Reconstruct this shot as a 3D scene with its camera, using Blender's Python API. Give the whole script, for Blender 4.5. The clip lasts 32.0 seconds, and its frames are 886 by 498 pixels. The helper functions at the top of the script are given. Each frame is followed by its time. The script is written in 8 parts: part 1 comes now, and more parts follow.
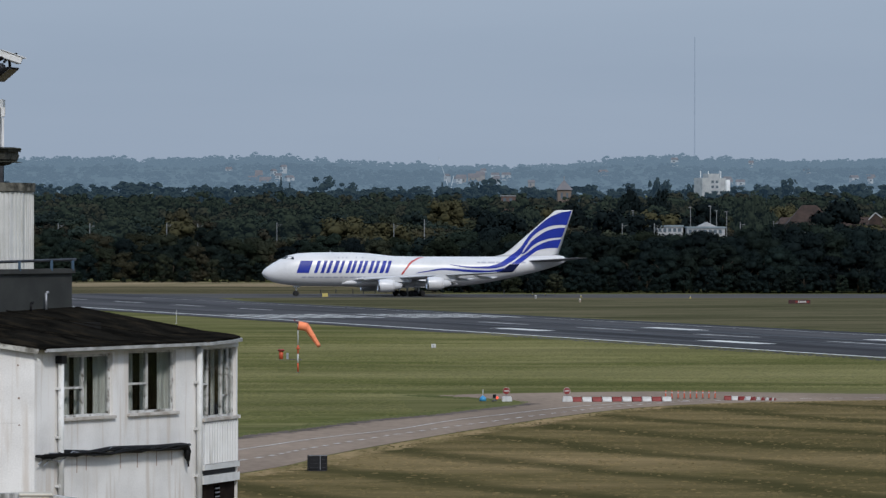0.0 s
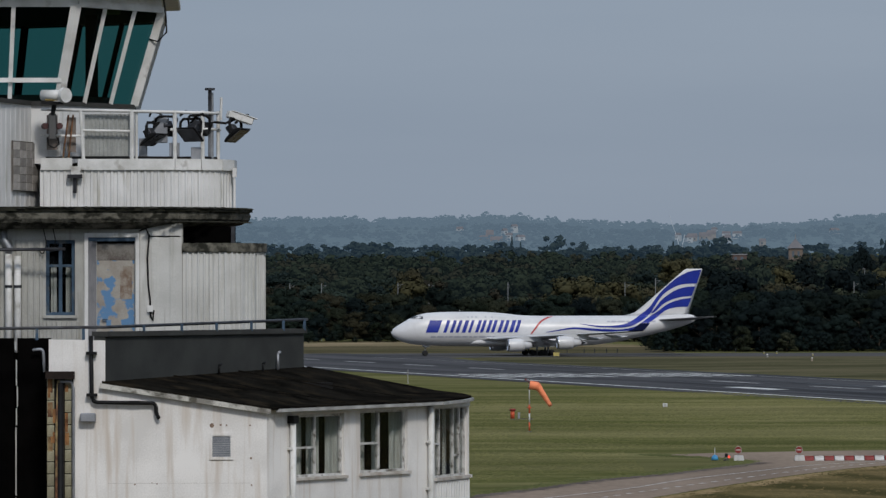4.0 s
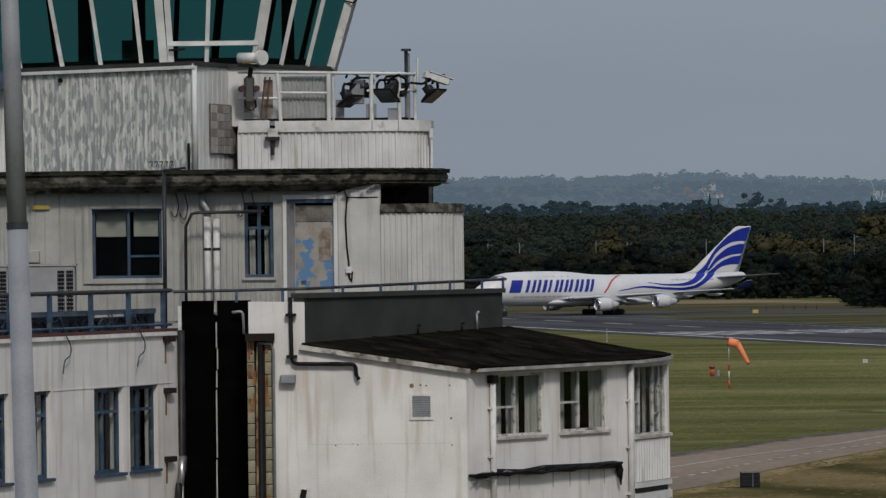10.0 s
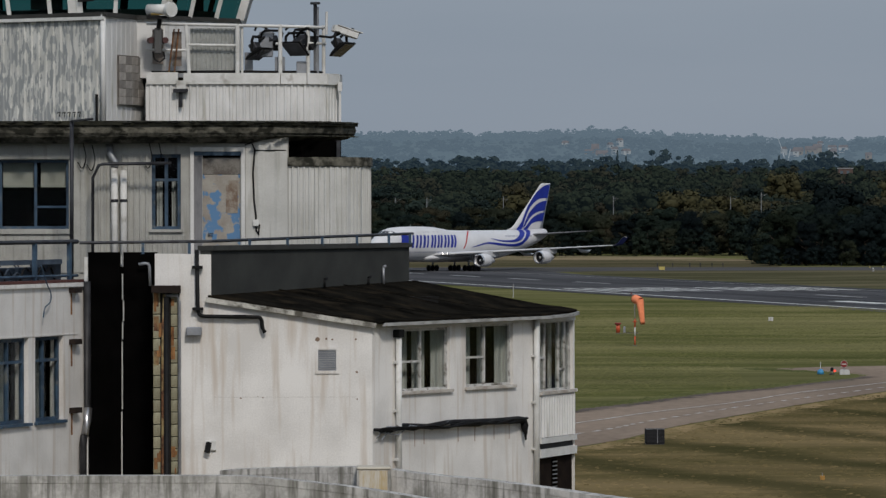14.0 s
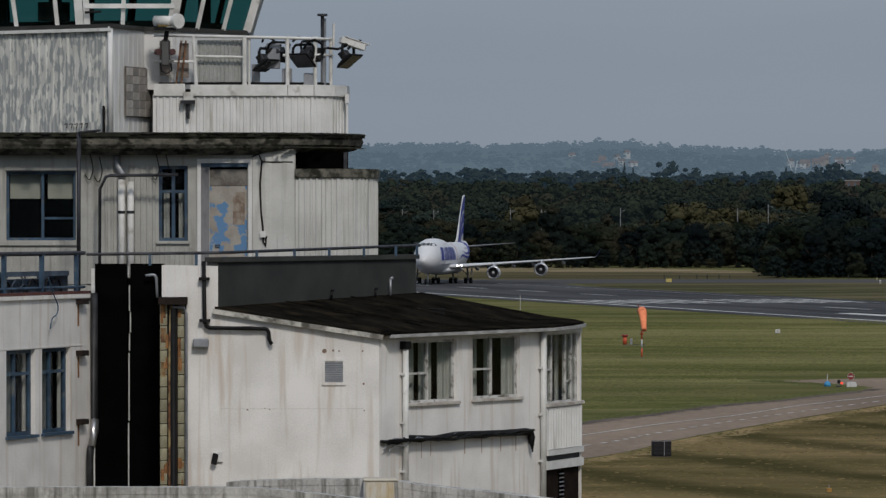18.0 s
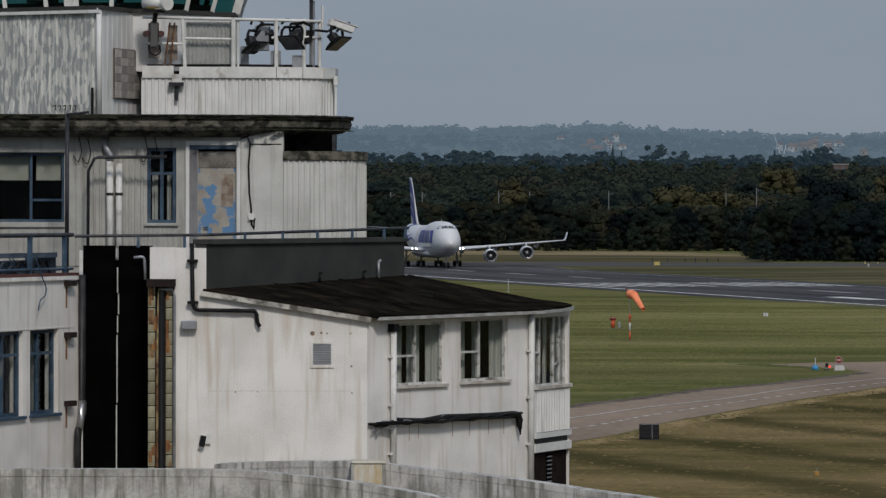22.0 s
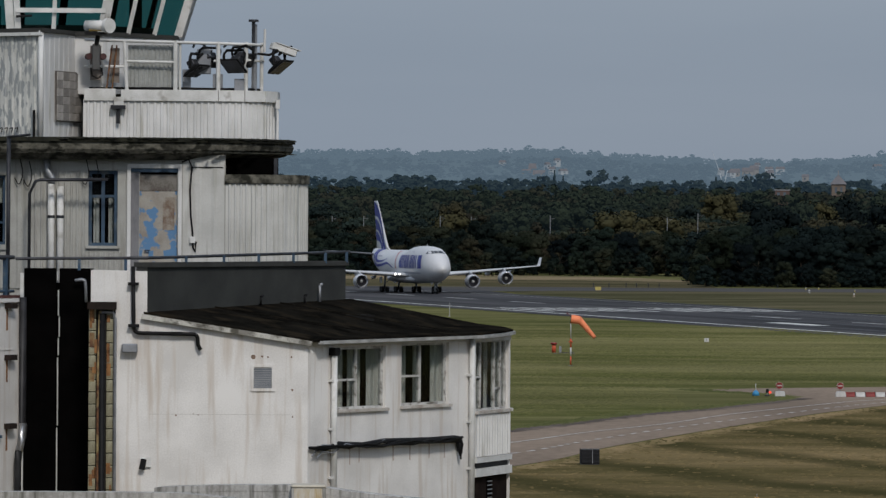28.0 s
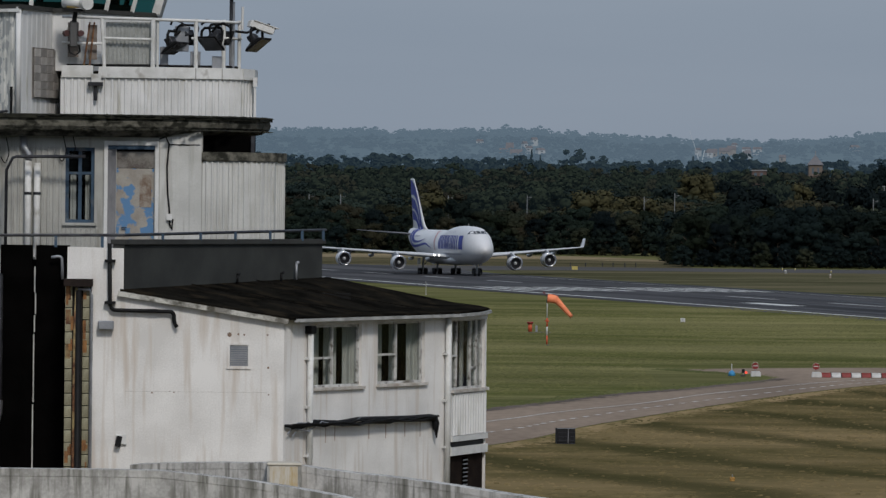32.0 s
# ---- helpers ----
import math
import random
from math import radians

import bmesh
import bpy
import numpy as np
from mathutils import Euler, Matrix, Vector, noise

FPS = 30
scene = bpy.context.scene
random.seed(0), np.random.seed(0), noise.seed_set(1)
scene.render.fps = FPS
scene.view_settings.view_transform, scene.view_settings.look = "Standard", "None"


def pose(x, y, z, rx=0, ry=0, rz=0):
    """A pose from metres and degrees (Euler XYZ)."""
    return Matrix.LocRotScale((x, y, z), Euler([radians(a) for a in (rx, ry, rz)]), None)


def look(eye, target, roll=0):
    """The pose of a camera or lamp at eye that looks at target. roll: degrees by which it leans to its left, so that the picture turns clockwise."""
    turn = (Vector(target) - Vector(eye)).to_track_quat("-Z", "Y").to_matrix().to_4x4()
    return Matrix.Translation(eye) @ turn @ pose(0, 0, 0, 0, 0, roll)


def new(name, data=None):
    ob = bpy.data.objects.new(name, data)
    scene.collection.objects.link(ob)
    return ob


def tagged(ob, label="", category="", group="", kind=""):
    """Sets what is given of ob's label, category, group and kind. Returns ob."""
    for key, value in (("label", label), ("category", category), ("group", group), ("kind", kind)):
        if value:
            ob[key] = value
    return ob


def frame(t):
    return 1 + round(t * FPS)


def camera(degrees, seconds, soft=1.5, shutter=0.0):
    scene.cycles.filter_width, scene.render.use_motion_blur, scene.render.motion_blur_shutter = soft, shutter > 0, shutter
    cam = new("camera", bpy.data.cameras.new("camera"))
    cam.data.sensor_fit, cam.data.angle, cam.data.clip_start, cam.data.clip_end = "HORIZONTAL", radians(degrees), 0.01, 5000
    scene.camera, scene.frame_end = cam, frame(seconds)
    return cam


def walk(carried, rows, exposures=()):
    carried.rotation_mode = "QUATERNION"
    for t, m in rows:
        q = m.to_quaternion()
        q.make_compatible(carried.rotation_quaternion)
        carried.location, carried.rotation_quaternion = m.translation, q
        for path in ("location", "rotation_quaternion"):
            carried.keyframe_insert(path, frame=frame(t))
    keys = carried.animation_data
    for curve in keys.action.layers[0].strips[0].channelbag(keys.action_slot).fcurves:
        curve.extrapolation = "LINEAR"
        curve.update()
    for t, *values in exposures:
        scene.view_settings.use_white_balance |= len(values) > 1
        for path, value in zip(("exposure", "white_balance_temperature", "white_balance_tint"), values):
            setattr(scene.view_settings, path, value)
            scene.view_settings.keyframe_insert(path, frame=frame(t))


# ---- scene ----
# the film's exposure: seconds, stops, white balance
EXPOSURES = [(0.0, 0.17, 6220, 10), (1.5, 0.08, 6270, 10), (3.2, -0.1, 6370, 10), (6.0, -0.18, 6560, 10), (9.0, -0.33, 6720, 10), (10.5, -0.3, 6720, 10), (13.0, -0.2, 6700, 10), (15.5, -0.22, 6680, 10), (18.0, -0.28, 6660, 10), (20.0, -0.22, 6650, 10), (22.0, -0.24, 6640, 10), (26.0, -0.18, 6580, 10), (32.0, -0.22, 6500, 10)]
EYE = Vector((0.0, 0.0, 13.05))
cam = camera(9.956, 32.0, soft=1.4)


def gaze(azimuth, height, lean):
    """The camera's pose from degrees to the right of +y, degrees up, and its lean."""
    a, h = radians(azimuth), radians(height)
    way = Vector((math.sin(a) * math.cos(h), math.cos(a) * math.cos(h), math.sin(h)))
    return look(EYE, EYE + way * 100, lean)


walk(cam, [(t, gaze(a, h, r)) for t, a, h, r in (
    (0, 2.301, -0.136, 0.089),
    (0.5, 2.154, -0.192, 0.023),
    (1, 2.050, -0.237, 0.051),
    (1.5, 1.792, -0.038, -0.095),
    (2, 1.377, 0.296, -0.164),
    (2.5, 1.078, 0.450, -0.097),
    (3, 0.480, 0.587, -0.219),
    (3.5, -0.316, 0.583, -0.085),
    (5.5, -0.217, 0.314, -0.148),
    (6, -0.889, 0.419, -0.403),
    (6.5, -1.098, 0.394, -0.299),
    (7, -1.156, 0.377, -0.326),
    (7.5, -1.234, 0.376, -0.294),
    (8, -1.059, 0.075, -0.158),
    (8.5, -1.619, 0.003, -0.276),
    (9, -2.696, 0.036, -0.593),
    (9.5, -2.908, 0.158, -0.593),
    (10, -2.533, 0.088, -0.696),
    (10.5, -2.406, -0.059, -0.525),
    (11, -1.900, -0.218, -0.165),
    (11.5, -1.944, -0.328, -0.096),
    (12, -1.979, -0.455, -0.037),
    (12.5, -1.919, -0.142, -0.140),
    (13, -1.790, -0.134, -0.036),
    (13.5, -1.600, -0.320, -0.079),
    (14, -1.490, -0.434, -0.110),
    (14.5, -1.431, -0.385, -0.124),
    (15, -1.504, -0.273, -0.021),
    (15.5, -1.498, -0.177, -0.054),
    (17.5, -1.572, -0.276, 0.018),
    (18, -1.568, -0.301, -0.052),
    (18.5, -1.555, -0.359, -0.031),
    (19, -1.502, -0.407, 0.024),
    (19.5, -1.436, -0.365, 0.137),
    (20, -1.417, -0.285, 0.137),
    (20.5, -1.497, -0.284, 0.083),
    (21, -1.568, -0.347, 0.016),
    (21.5, -1.582, -0.446, 0.047),
    (22, -1.436, -0.496, 0.087),
    (22.5, -1.349, -0.340, 0.134),
    (23, -1.329, -0.286, 0.125),
    (23.5, -1.348, -0.325, 0.125),
    (24, -1.381, -0.401, 0.149),
    (24.5, -1.355, -0.451, 0.127),
    (25, -1.208, -0.413, 0.162),
    (25.5, -1.138, -0.382, 0.085),
    (27.5, -0.951, -0.416, 0.238),
    (28, -0.776, -0.221, 0.340),
    (28.5, -0.700, -0.123, 0.274),
    (29, -0.661, -0.161, 0.387),
    (29.5, -0.568, -0.280, 0.434),
    (30, -0.498, -0.339, 0.503),
    (30.5, -0.514, -0.230, 0.465),
    (31, -0.528, -0.222, 0.480),
    (31.5, -0.544, -0.335, 0.539),
    (32, -0.512, -0.459, 0.628),
    )], EXPOSURES)

# ---------------------------------------------------------------- sky and sun
SUN_WAY = Vector((0.19, -0.74, 0.64)).normalized()   # from the ground towards the sun
world = bpy.data.worlds.new("sky")
scene.world = world
world.use_nodes = True
wn, wl = world.node_tree.nodes, world.node_tree.links
wn.clear()
w_out = wn.new("ShaderNodeOutputWorld")
w_bg = wn.new("ShaderNodeBackground")
w_sky = wn.new("ShaderNodeTexSky")
w_sky.sky_type = "NISHITA"
w_sky.sun_disc = False
w_sky.sun_elevation = math.asin(SUN_WAY.z)
w_sky.sun_rotation = math.atan2(SUN_WAY.x, SUN_WAY.y)
w_sky.altitude = 100
w_sky.air_density, w_sky.dust_density, w_sky.ozone_density = 1.0, 3.0, 1.5
# a thin even cloud sheet over the clear sky, with faint long streaks
w_co = wn.new("ShaderNodeTexCoord")
w_map = wn.new("ShaderNodeMapping")
w_map.inputs["Scale"].default_value = (3.0, 3.0, 26.0)
w_noise = wn.new("ShaderNodeTexNoise")
w_noise.inputs["Scale"].default_value = 1.6
w_noise.inputs["Detail"].default_value = 5
w_ramp = wn.new("ShaderNodeValToRGB")
w_ramp.color_ramp.elements[0].position, w_ramp.color_ramp.elements[1].position = 0.3, 0.75
w_ramp.color_ramp.elements[0].color = (2.66, 3.24, 4.10, 1)
w_ramp.color_ramp.elements[1].color = (3.0, 3.58, 4.42, 1)
w_mix = wn.new("ShaderNodeMix")
w_mix.data_type = "RGBA"
w_mix.inputs["Factor"].default_value = 0.9
wl.new(w_co.outputs["Generated"], w_map.inputs["Vector"])
wl.new(w_map.outputs["Vector"], w_noise.inputs["Vector"])
wl.new(w_noise.outputs["Fac"], w_ramp.inputs["Fac"])
wl.new(w_sky.outputs["Color"], w_mix.inputs["A"])
wl.new(w_ramp.outputs["Color"], w_mix.inputs["B"])
# an overcast dome: brighter overhead than at the horizon
w_sep, w_gain, w_dome = wn.new("ShaderNodeSeparateXYZ"), wn.new("ShaderNodeMath"), wn.new("ShaderNodeVectorMath")
w_gain.operation, w_gain.use_clamp = "MULTIPLY_ADD", False
w_gain.inputs[1].default_value, w_gain.inputs[2].default_value = 1.1, 1.0
w_dome.operation = "SCALE"
wl.new(w_co.outputs["Generated"], w_sep.inputs["Vector"])
wl.new(w_sep.outputs["Z"], w_gain.inputs[0])
wl.new(w_mix.outputs["Result"], w_dome.inputs[0])
wl.new(w_gain.outputs[0], w_dome.inputs["Scale"])
wl.new(w_dome.outputs["Vector"], w_bg.inputs["Color"])
wl.new(w_bg.outputs["Background"], w_out.inputs["Surface"])
w_bg.inputs["Strength"].default_value = 0.1

sun = new("sun", bpy.data.lights.new("sun", "SUN"))
sun.data.energy = 2.05
sun.data.angle = radians(8)
sun.data.color = (1.0, 0.945, 0.875)
sun.matrix_world = look(SUN_WAY * 500, (0, 0, 0))

# ---------------------------------------------------------------- materials
MATS = {}


def rgb(c):
    return (c[0], c[1], c[2], 1.0)


def surface(name, base, dark=None, scale=3.0, fine=40.0, rough=0.7, metal=0.0, bump=0.15, spread=0.5, stretch=(1, 1, 1),
            isle=0.0, rand=0.0, stain=None, stain_at=0.62, stain_scale=1.2, stain_stretch=(1, 1, 1), stain_soft=0.16, bump_size=0.01, spec=0.3, drip=None, drip_at=0.6, drip_share=0.6):
    """A procedural surface: a base colour mottled at two scales, with optional stains, fine relief, and variation by piece."""
    if name in MATS:
        return MATS[name]
    m = bpy.data.materials.new(name)
    m.use_nodes = True
    n, l = m.node_tree.nodes, m.node_tree.links
    b = n["Principled BSDF"]
    b.inputs["Roughness"].default_value, b.inputs["Metallic"].default_value = rough, metal
    b.inputs["Specular IOR Level"].default_value = spec
    dark = dark or tuple(c * 0.7 for c in base)
    co = n.new("ShaderNodeTexCoord")
    mp = n.new("ShaderNodeMapping")
    mp.inputs["Scale"].default_value = stretch
    l.new(co.outputs["Object"], mp.inputs["Vector"])
    big, small = n.new("ShaderNodeTexNoise"), n.new("ShaderNodeTexNoise")
    big.inputs["Scale"].default_value, big.inputs["Detail"].default_value = scale, 6
    small.inputs["Scale"].default_value, small.inputs["Detail"].default_value = fine, 4
    for k in (big, small):
        l.new(mp.outputs["Vector"], k.inputs["Vector"])
    add = n.new("ShaderNodeMath")
    add.operation = "MULTIPLY_ADD"
    add.inputs[1].default_value = 0.45
    l.new(small.outputs["Fac"], add.inputs[0])
    l.new(big.outputs["Fac"], add.inputs[2])
    ramp = n.new("ShaderNodeValToRGB")
    ramp.color_ramp.elements[0].position = 0.72 - 0.3 * spread
    ramp.color_ramp.elements[1].position = 0.72 + 0.3 * spread
    ramp.color_ramp.elements[0].color, ramp.color_ramp.elements[1].color = rgb(dark), rgb(base)
    l.new(add.outputs[0], ramp.inputs["Fac"])
    colour = ramp.outputs["Color"]
    if stain:
        sm = n.new("ShaderNodeMapping")
        sm.inputs["Scale"].default_value = stain_stretch
        l.new(co.outputs["Object"], sm.inputs["Vector"])
        sn = n.new("ShaderNodeTexNoise")
        sn.inputs["Scale"].default_value, sn.inputs["Detail"].default_value = stain_scale, 8
        l.new(sm.outputs["Vector"], sn.inputs["Vector"])
        sr = n.new("ShaderNodeValToRGB")
        sr.color_ramp.elements[0].position, sr.color_ramp.elements[1].position = stain_at - stain_soft * 0.4, stain_at + stain_soft * 0.6
        l.new(sn.outputs["Fac"], sr.inputs["Fac"])
        mx = n.new("ShaderNodeMix")
        mx.data_type = "RGBA"
        l.new(sr.outputs["Color"], mx.inputs["Factor"])
        l.new(colour, mx.inputs["A"])
        mx.inputs["B"].default_value = rgb(stain)
        colour = mx.outputs["Result"]
    if drip:
        dm, dn, dr, dk, dx = n.new("ShaderNodeMapping"), n.new("ShaderNodeTexNoise"), n.new("ShaderNodeMapRange"), n.new("ShaderNodeMath"), n.new("ShaderNodeMix")
        dm.inputs["Scale"].default_value = (11.0, 11.0, 0.45)
        dn.inputs["Scale"].default_value, dn.inputs["Detail"].default_value = 1.0, 5
        dr.inputs["From Min"].default_value, dr.inputs["From Max"].default_value = drip_at, drip_at + 0.12
        dk.operation, dk.inputs[1].default_value = "MULTIPLY", drip_share
        dx.data_type = "RGBA"
        l.new(co.outputs["Object"], dm.inputs["Vector"])
        l.new(dm.outputs["Vector"], dn.inputs["Vector"])
        l.new(dn.outputs["Fac"], dr.inputs["Value"])
        l.new(dr.outputs["Result"], dk.inputs[0])
        l.new(dk.outputs[0], dx.inputs["Factor"])
        l.new(colour, dx.inputs["A"])
        dx.inputs["B"].default_value = rgb(drip)
        colour = dx.outputs["Result"]
    if isle or rand:
        src = n.new("ShaderNodeNewGeometry") if isle else n.new("ShaderNodeObjectInfo")
        hv = n.new("ShaderNodeHueSaturation")
        mr = n.new("ShaderNodeMapRange")
        k = isle or rand
        mr.inputs["To Min"].default_value, mr.inputs["To Max"].default_value = 1 - k, 1 + k
        l.new(src.outputs["Random Per Island" if isle else "Random"], mr.inputs["Value"])
        l.new(mr.outputs["Result"], hv.inputs["Value"])
        l.new(colour, hv.inputs["Color"])
        colour = hv.outputs["Color"]
    l.new(colour, b.inputs["Base Color"])
    if bump:
        bp = n.new("ShaderNodeBump")
        bp.inputs["Strength"].default_value, bp.inputs["Distance"].default_value = bump, bump_size
        l.new(add.outputs[0], bp.inputs["Height"])
        l.new(bp.outputs["Normal"], b.inputs["Normal"])
    MATS[name] = m
    return m


RENDER = surface("dirty_white_render", (0.735, 0.72, 0.70), (0.59, 0.575, 0.555), 0.9, 30, 0.85, bump=0.06, stain=(0.53, 0.475, 0.42), stain_at=0.59,
                 stain_scale=1.6, stain_stretch=(3.0, 3.0, 0.22), drip=(0.40, 0.355, 0.31), drip_at=0.62, drip_share=0.3)
WHITE = surface("white_gloss_paint", (0.66, 0.66, 0.65), (0.50, 0.50, 0.48), 2.5, 60, 0.5, stain=(0.25, 0.23, 0.2), stain_at=0.68, stain_scale=3)
CLAD = surface("white_metal_cladding", (0.66, 0.66, 0.655), (0.55, 0.55, 0.54), 1.2, 40, 0.55, stain=(0.42, 0.41, 0.37), stain_at=0.64, stain_scale=1.6,
               stain_stretch=(3, 3, 0.35), drip=(0.22, 0.205, 0.17), drip_at=0.63)
PALECLAD = surface("pale_grey_cladding", (0.55, 0.55, 0.53), (0.44, 0.44, 0.42), 1.2, 40, 0.55, stain=(0.36, 0.355, 0.32), stain_at=0.62, stain_scale=1.6,
                   stain_stretch=(3, 3, 0.3), drip=(0.24, 0.235, 0.2), drip_at=0.63)
PEEL = surface("peeling_paint_cladding", (0.60, 0.60, 0.57), (0.47, 0.47, 0.44), 1.5, 40, 0.6, stain=(0.29, 0.305, 0.305), stain_at=0.505, stain_soft=0.03, stain_scale=3.6,
               stain_stretch=(2.8, 2.8, 0.8), drip=(0.30, 0.31, 0.31), drip_at=0.55, drip_share=0.45)
# grey with age, and dimmed further in colour for the slab's shadow
OLDCLAD = surface("aged_shade_dimmed_cladding", (0.40, 0.40, 0.375), (0.30, 0.30, 0.28), 1.2, 40, 0.6, stain=(0.24, 0.235, 0.21), stain_at=0.60, stain_scale=1.6,
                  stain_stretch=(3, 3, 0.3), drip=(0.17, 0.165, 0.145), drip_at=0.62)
CONCRETE = surface("mossy_concrete", (0.16, 0.152, 0.125), (0.040, 0.039, 0.031), 3.2, 16, 0.95, bump=0.7, spread=0.55, stain=(0.018, 0.018, 0.013), stain_at=0.53, stain_scale=4.0,
                   stain_stretch=(1, 1, 1.6), stain_soft=0.12, bump_size=0.05)
RAMPCON = surface("streaked_concrete", (0.50, 0.485, 0.465), (0.30, 0.29, 0.275), 2.6, 22, 0.95, bump=0.4, stain=(0.19, 0.185, 0.165), stain_at=0.55, stain_scale=3.4,
                  stain_stretch=(2.4, 2.4, 0.3), bump_size=0.02, drip=(0.10, 0.098, 0.085), drip_at=0.56, drip_share=0.7)
FELT = surface("dark_roof_felt", (0.0125, 0.0115, 0.0095), (0.0048, 0.0046, 0.0040), 1.3, 11, 1.0, bump=0.9, stain=(0.021, 0.017, 0.012), stain_at=0.57, stain_scale=1.6, spec=0.0,
               bump_size=0.05)
BULK = surface("grey_green_bulkhead", (0.039, 0.041, 0.038), (0.024, 0.0255, 0.024), 1.2, 30, 0.85, bump=0.2)
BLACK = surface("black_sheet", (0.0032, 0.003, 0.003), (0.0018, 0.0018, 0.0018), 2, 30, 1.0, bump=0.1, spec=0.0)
BLACKPIPE = surface("black_pipe", (0.010, 0.010, 0.011), (0.005, 0.005, 0.005), 4, 40, 0.6, bump=0.1, spec=0.15)
BLUE = surface("faded_blue_paint", (0.045, 0.085, 0.135), (0.022, 0.042, 0.07), 3, 40, 0.6, stain=(0.13, 0.14, 0.14), stain_at=0.64, stain_scale=4)
GREYMETAL = surface("galvanised_metal", (0.32, 0.33, 0.35), (0.22, 0.23, 0.25), 3, 50, 0.45, metal=0.5)
DARKMETAL = surface("dark_metal", (0.045, 0.048, 0.055), (0.02, 0.02, 0.024), 4, 50, 0.5, metal=0.3)
RUST = surface("rusty_metal", (0.20, 0.10, 0.05), (0.06, 0.03, 0.02), 5, 40, 0.9, stain=(0.30, 0.24, 0.12), stain_at=0.55, stain_scale=3)
CREAM = surface("stained_cream_tile", (0.34, 0.33, 0.235), (0.17, 0.15, 0.095), 3, 40, 0.6, rand=0.2)
# near-black colour that stands in for the shade of unlit rooms
DARKROOM = surface("room_shade_black", (0.006, 0.006, 0.006), (0.004, 0.004, 0.004), 2, 20, 0.9)
CURTAIN = surface("pale_curtain", (0.62, 0.61, 0.57), (0.44, 0.43, 0.40), 6, 40, 0.9, stretch=(4, 4, 0.3))
BLIND = surface("cream_blind", (0.55, 0.54, 0.48), (0.45, 0.44, 0.39), 3, 40, 0.8)


def glass(name, colour, rough=0.03, gloss=0.5):
    """Thin clear or tinted glass: light passes, and a glancing view mirrors."""
    m = bpy.data.materials.new(name)
    m.use_nodes = True
    n, l = m.node_tree.nodes, m.node_tree.links
    n.remove(n["Principled BSDF"])
    t, g, x = n.new("ShaderNodeBsdfTransparent"), n.new("ShaderNodeBsdfGlossy"), n.new("ShaderNodeMixShader")
    f, p, k = n.new("ShaderNodeLayerWeight"), n.new("ShaderNodeMath"), n.new("ShaderNodeMath")
    f.inputs["Blend"].default_value = 0.5
    p.operation, k.operation = "POWER", "MULTIPLY_ADD"
    p.inputs[1].default_value = 3.5
    k.inputs[1].default_value, k.inputs[2].default_value = gloss, 0.006
    t.inputs["Color"].default_value = rgb(colour)
    g.inputs["Roughness"].default_value = rough
    l.new(f.outputs["Facing"], p.inputs[0])
    l.new(p.outputs[0], k.inputs[0])
    l.new(k.outputs[0], x.inputs[0])
    l.new(t.outputs[0], x.inputs[1])
    l.new(g.outputs[0], x.inputs[2])
    l.new(x.outputs[0], n["Material Output"].inputs["Surface"])
    return m


PANE = glass("window_glass", (0.75, 0.78, 0.78))
CABPANE = glass("green_tinted_glass", (0.19, 0.395, 0.375), gloss=0.35)


def glowing(name, colour, strength):
    m = bpy.data.materials.new(name)
    m.use_nodes = True
    b = m.node_tree.nodes["Principled BSDF"]
    b.inputs["Base Color"].default_value = rgb(colour)
    b.inputs["Emission Color"].default_value = rgb(colour)
    b.inputs["Emission Strength"].default_value = strength
    return m


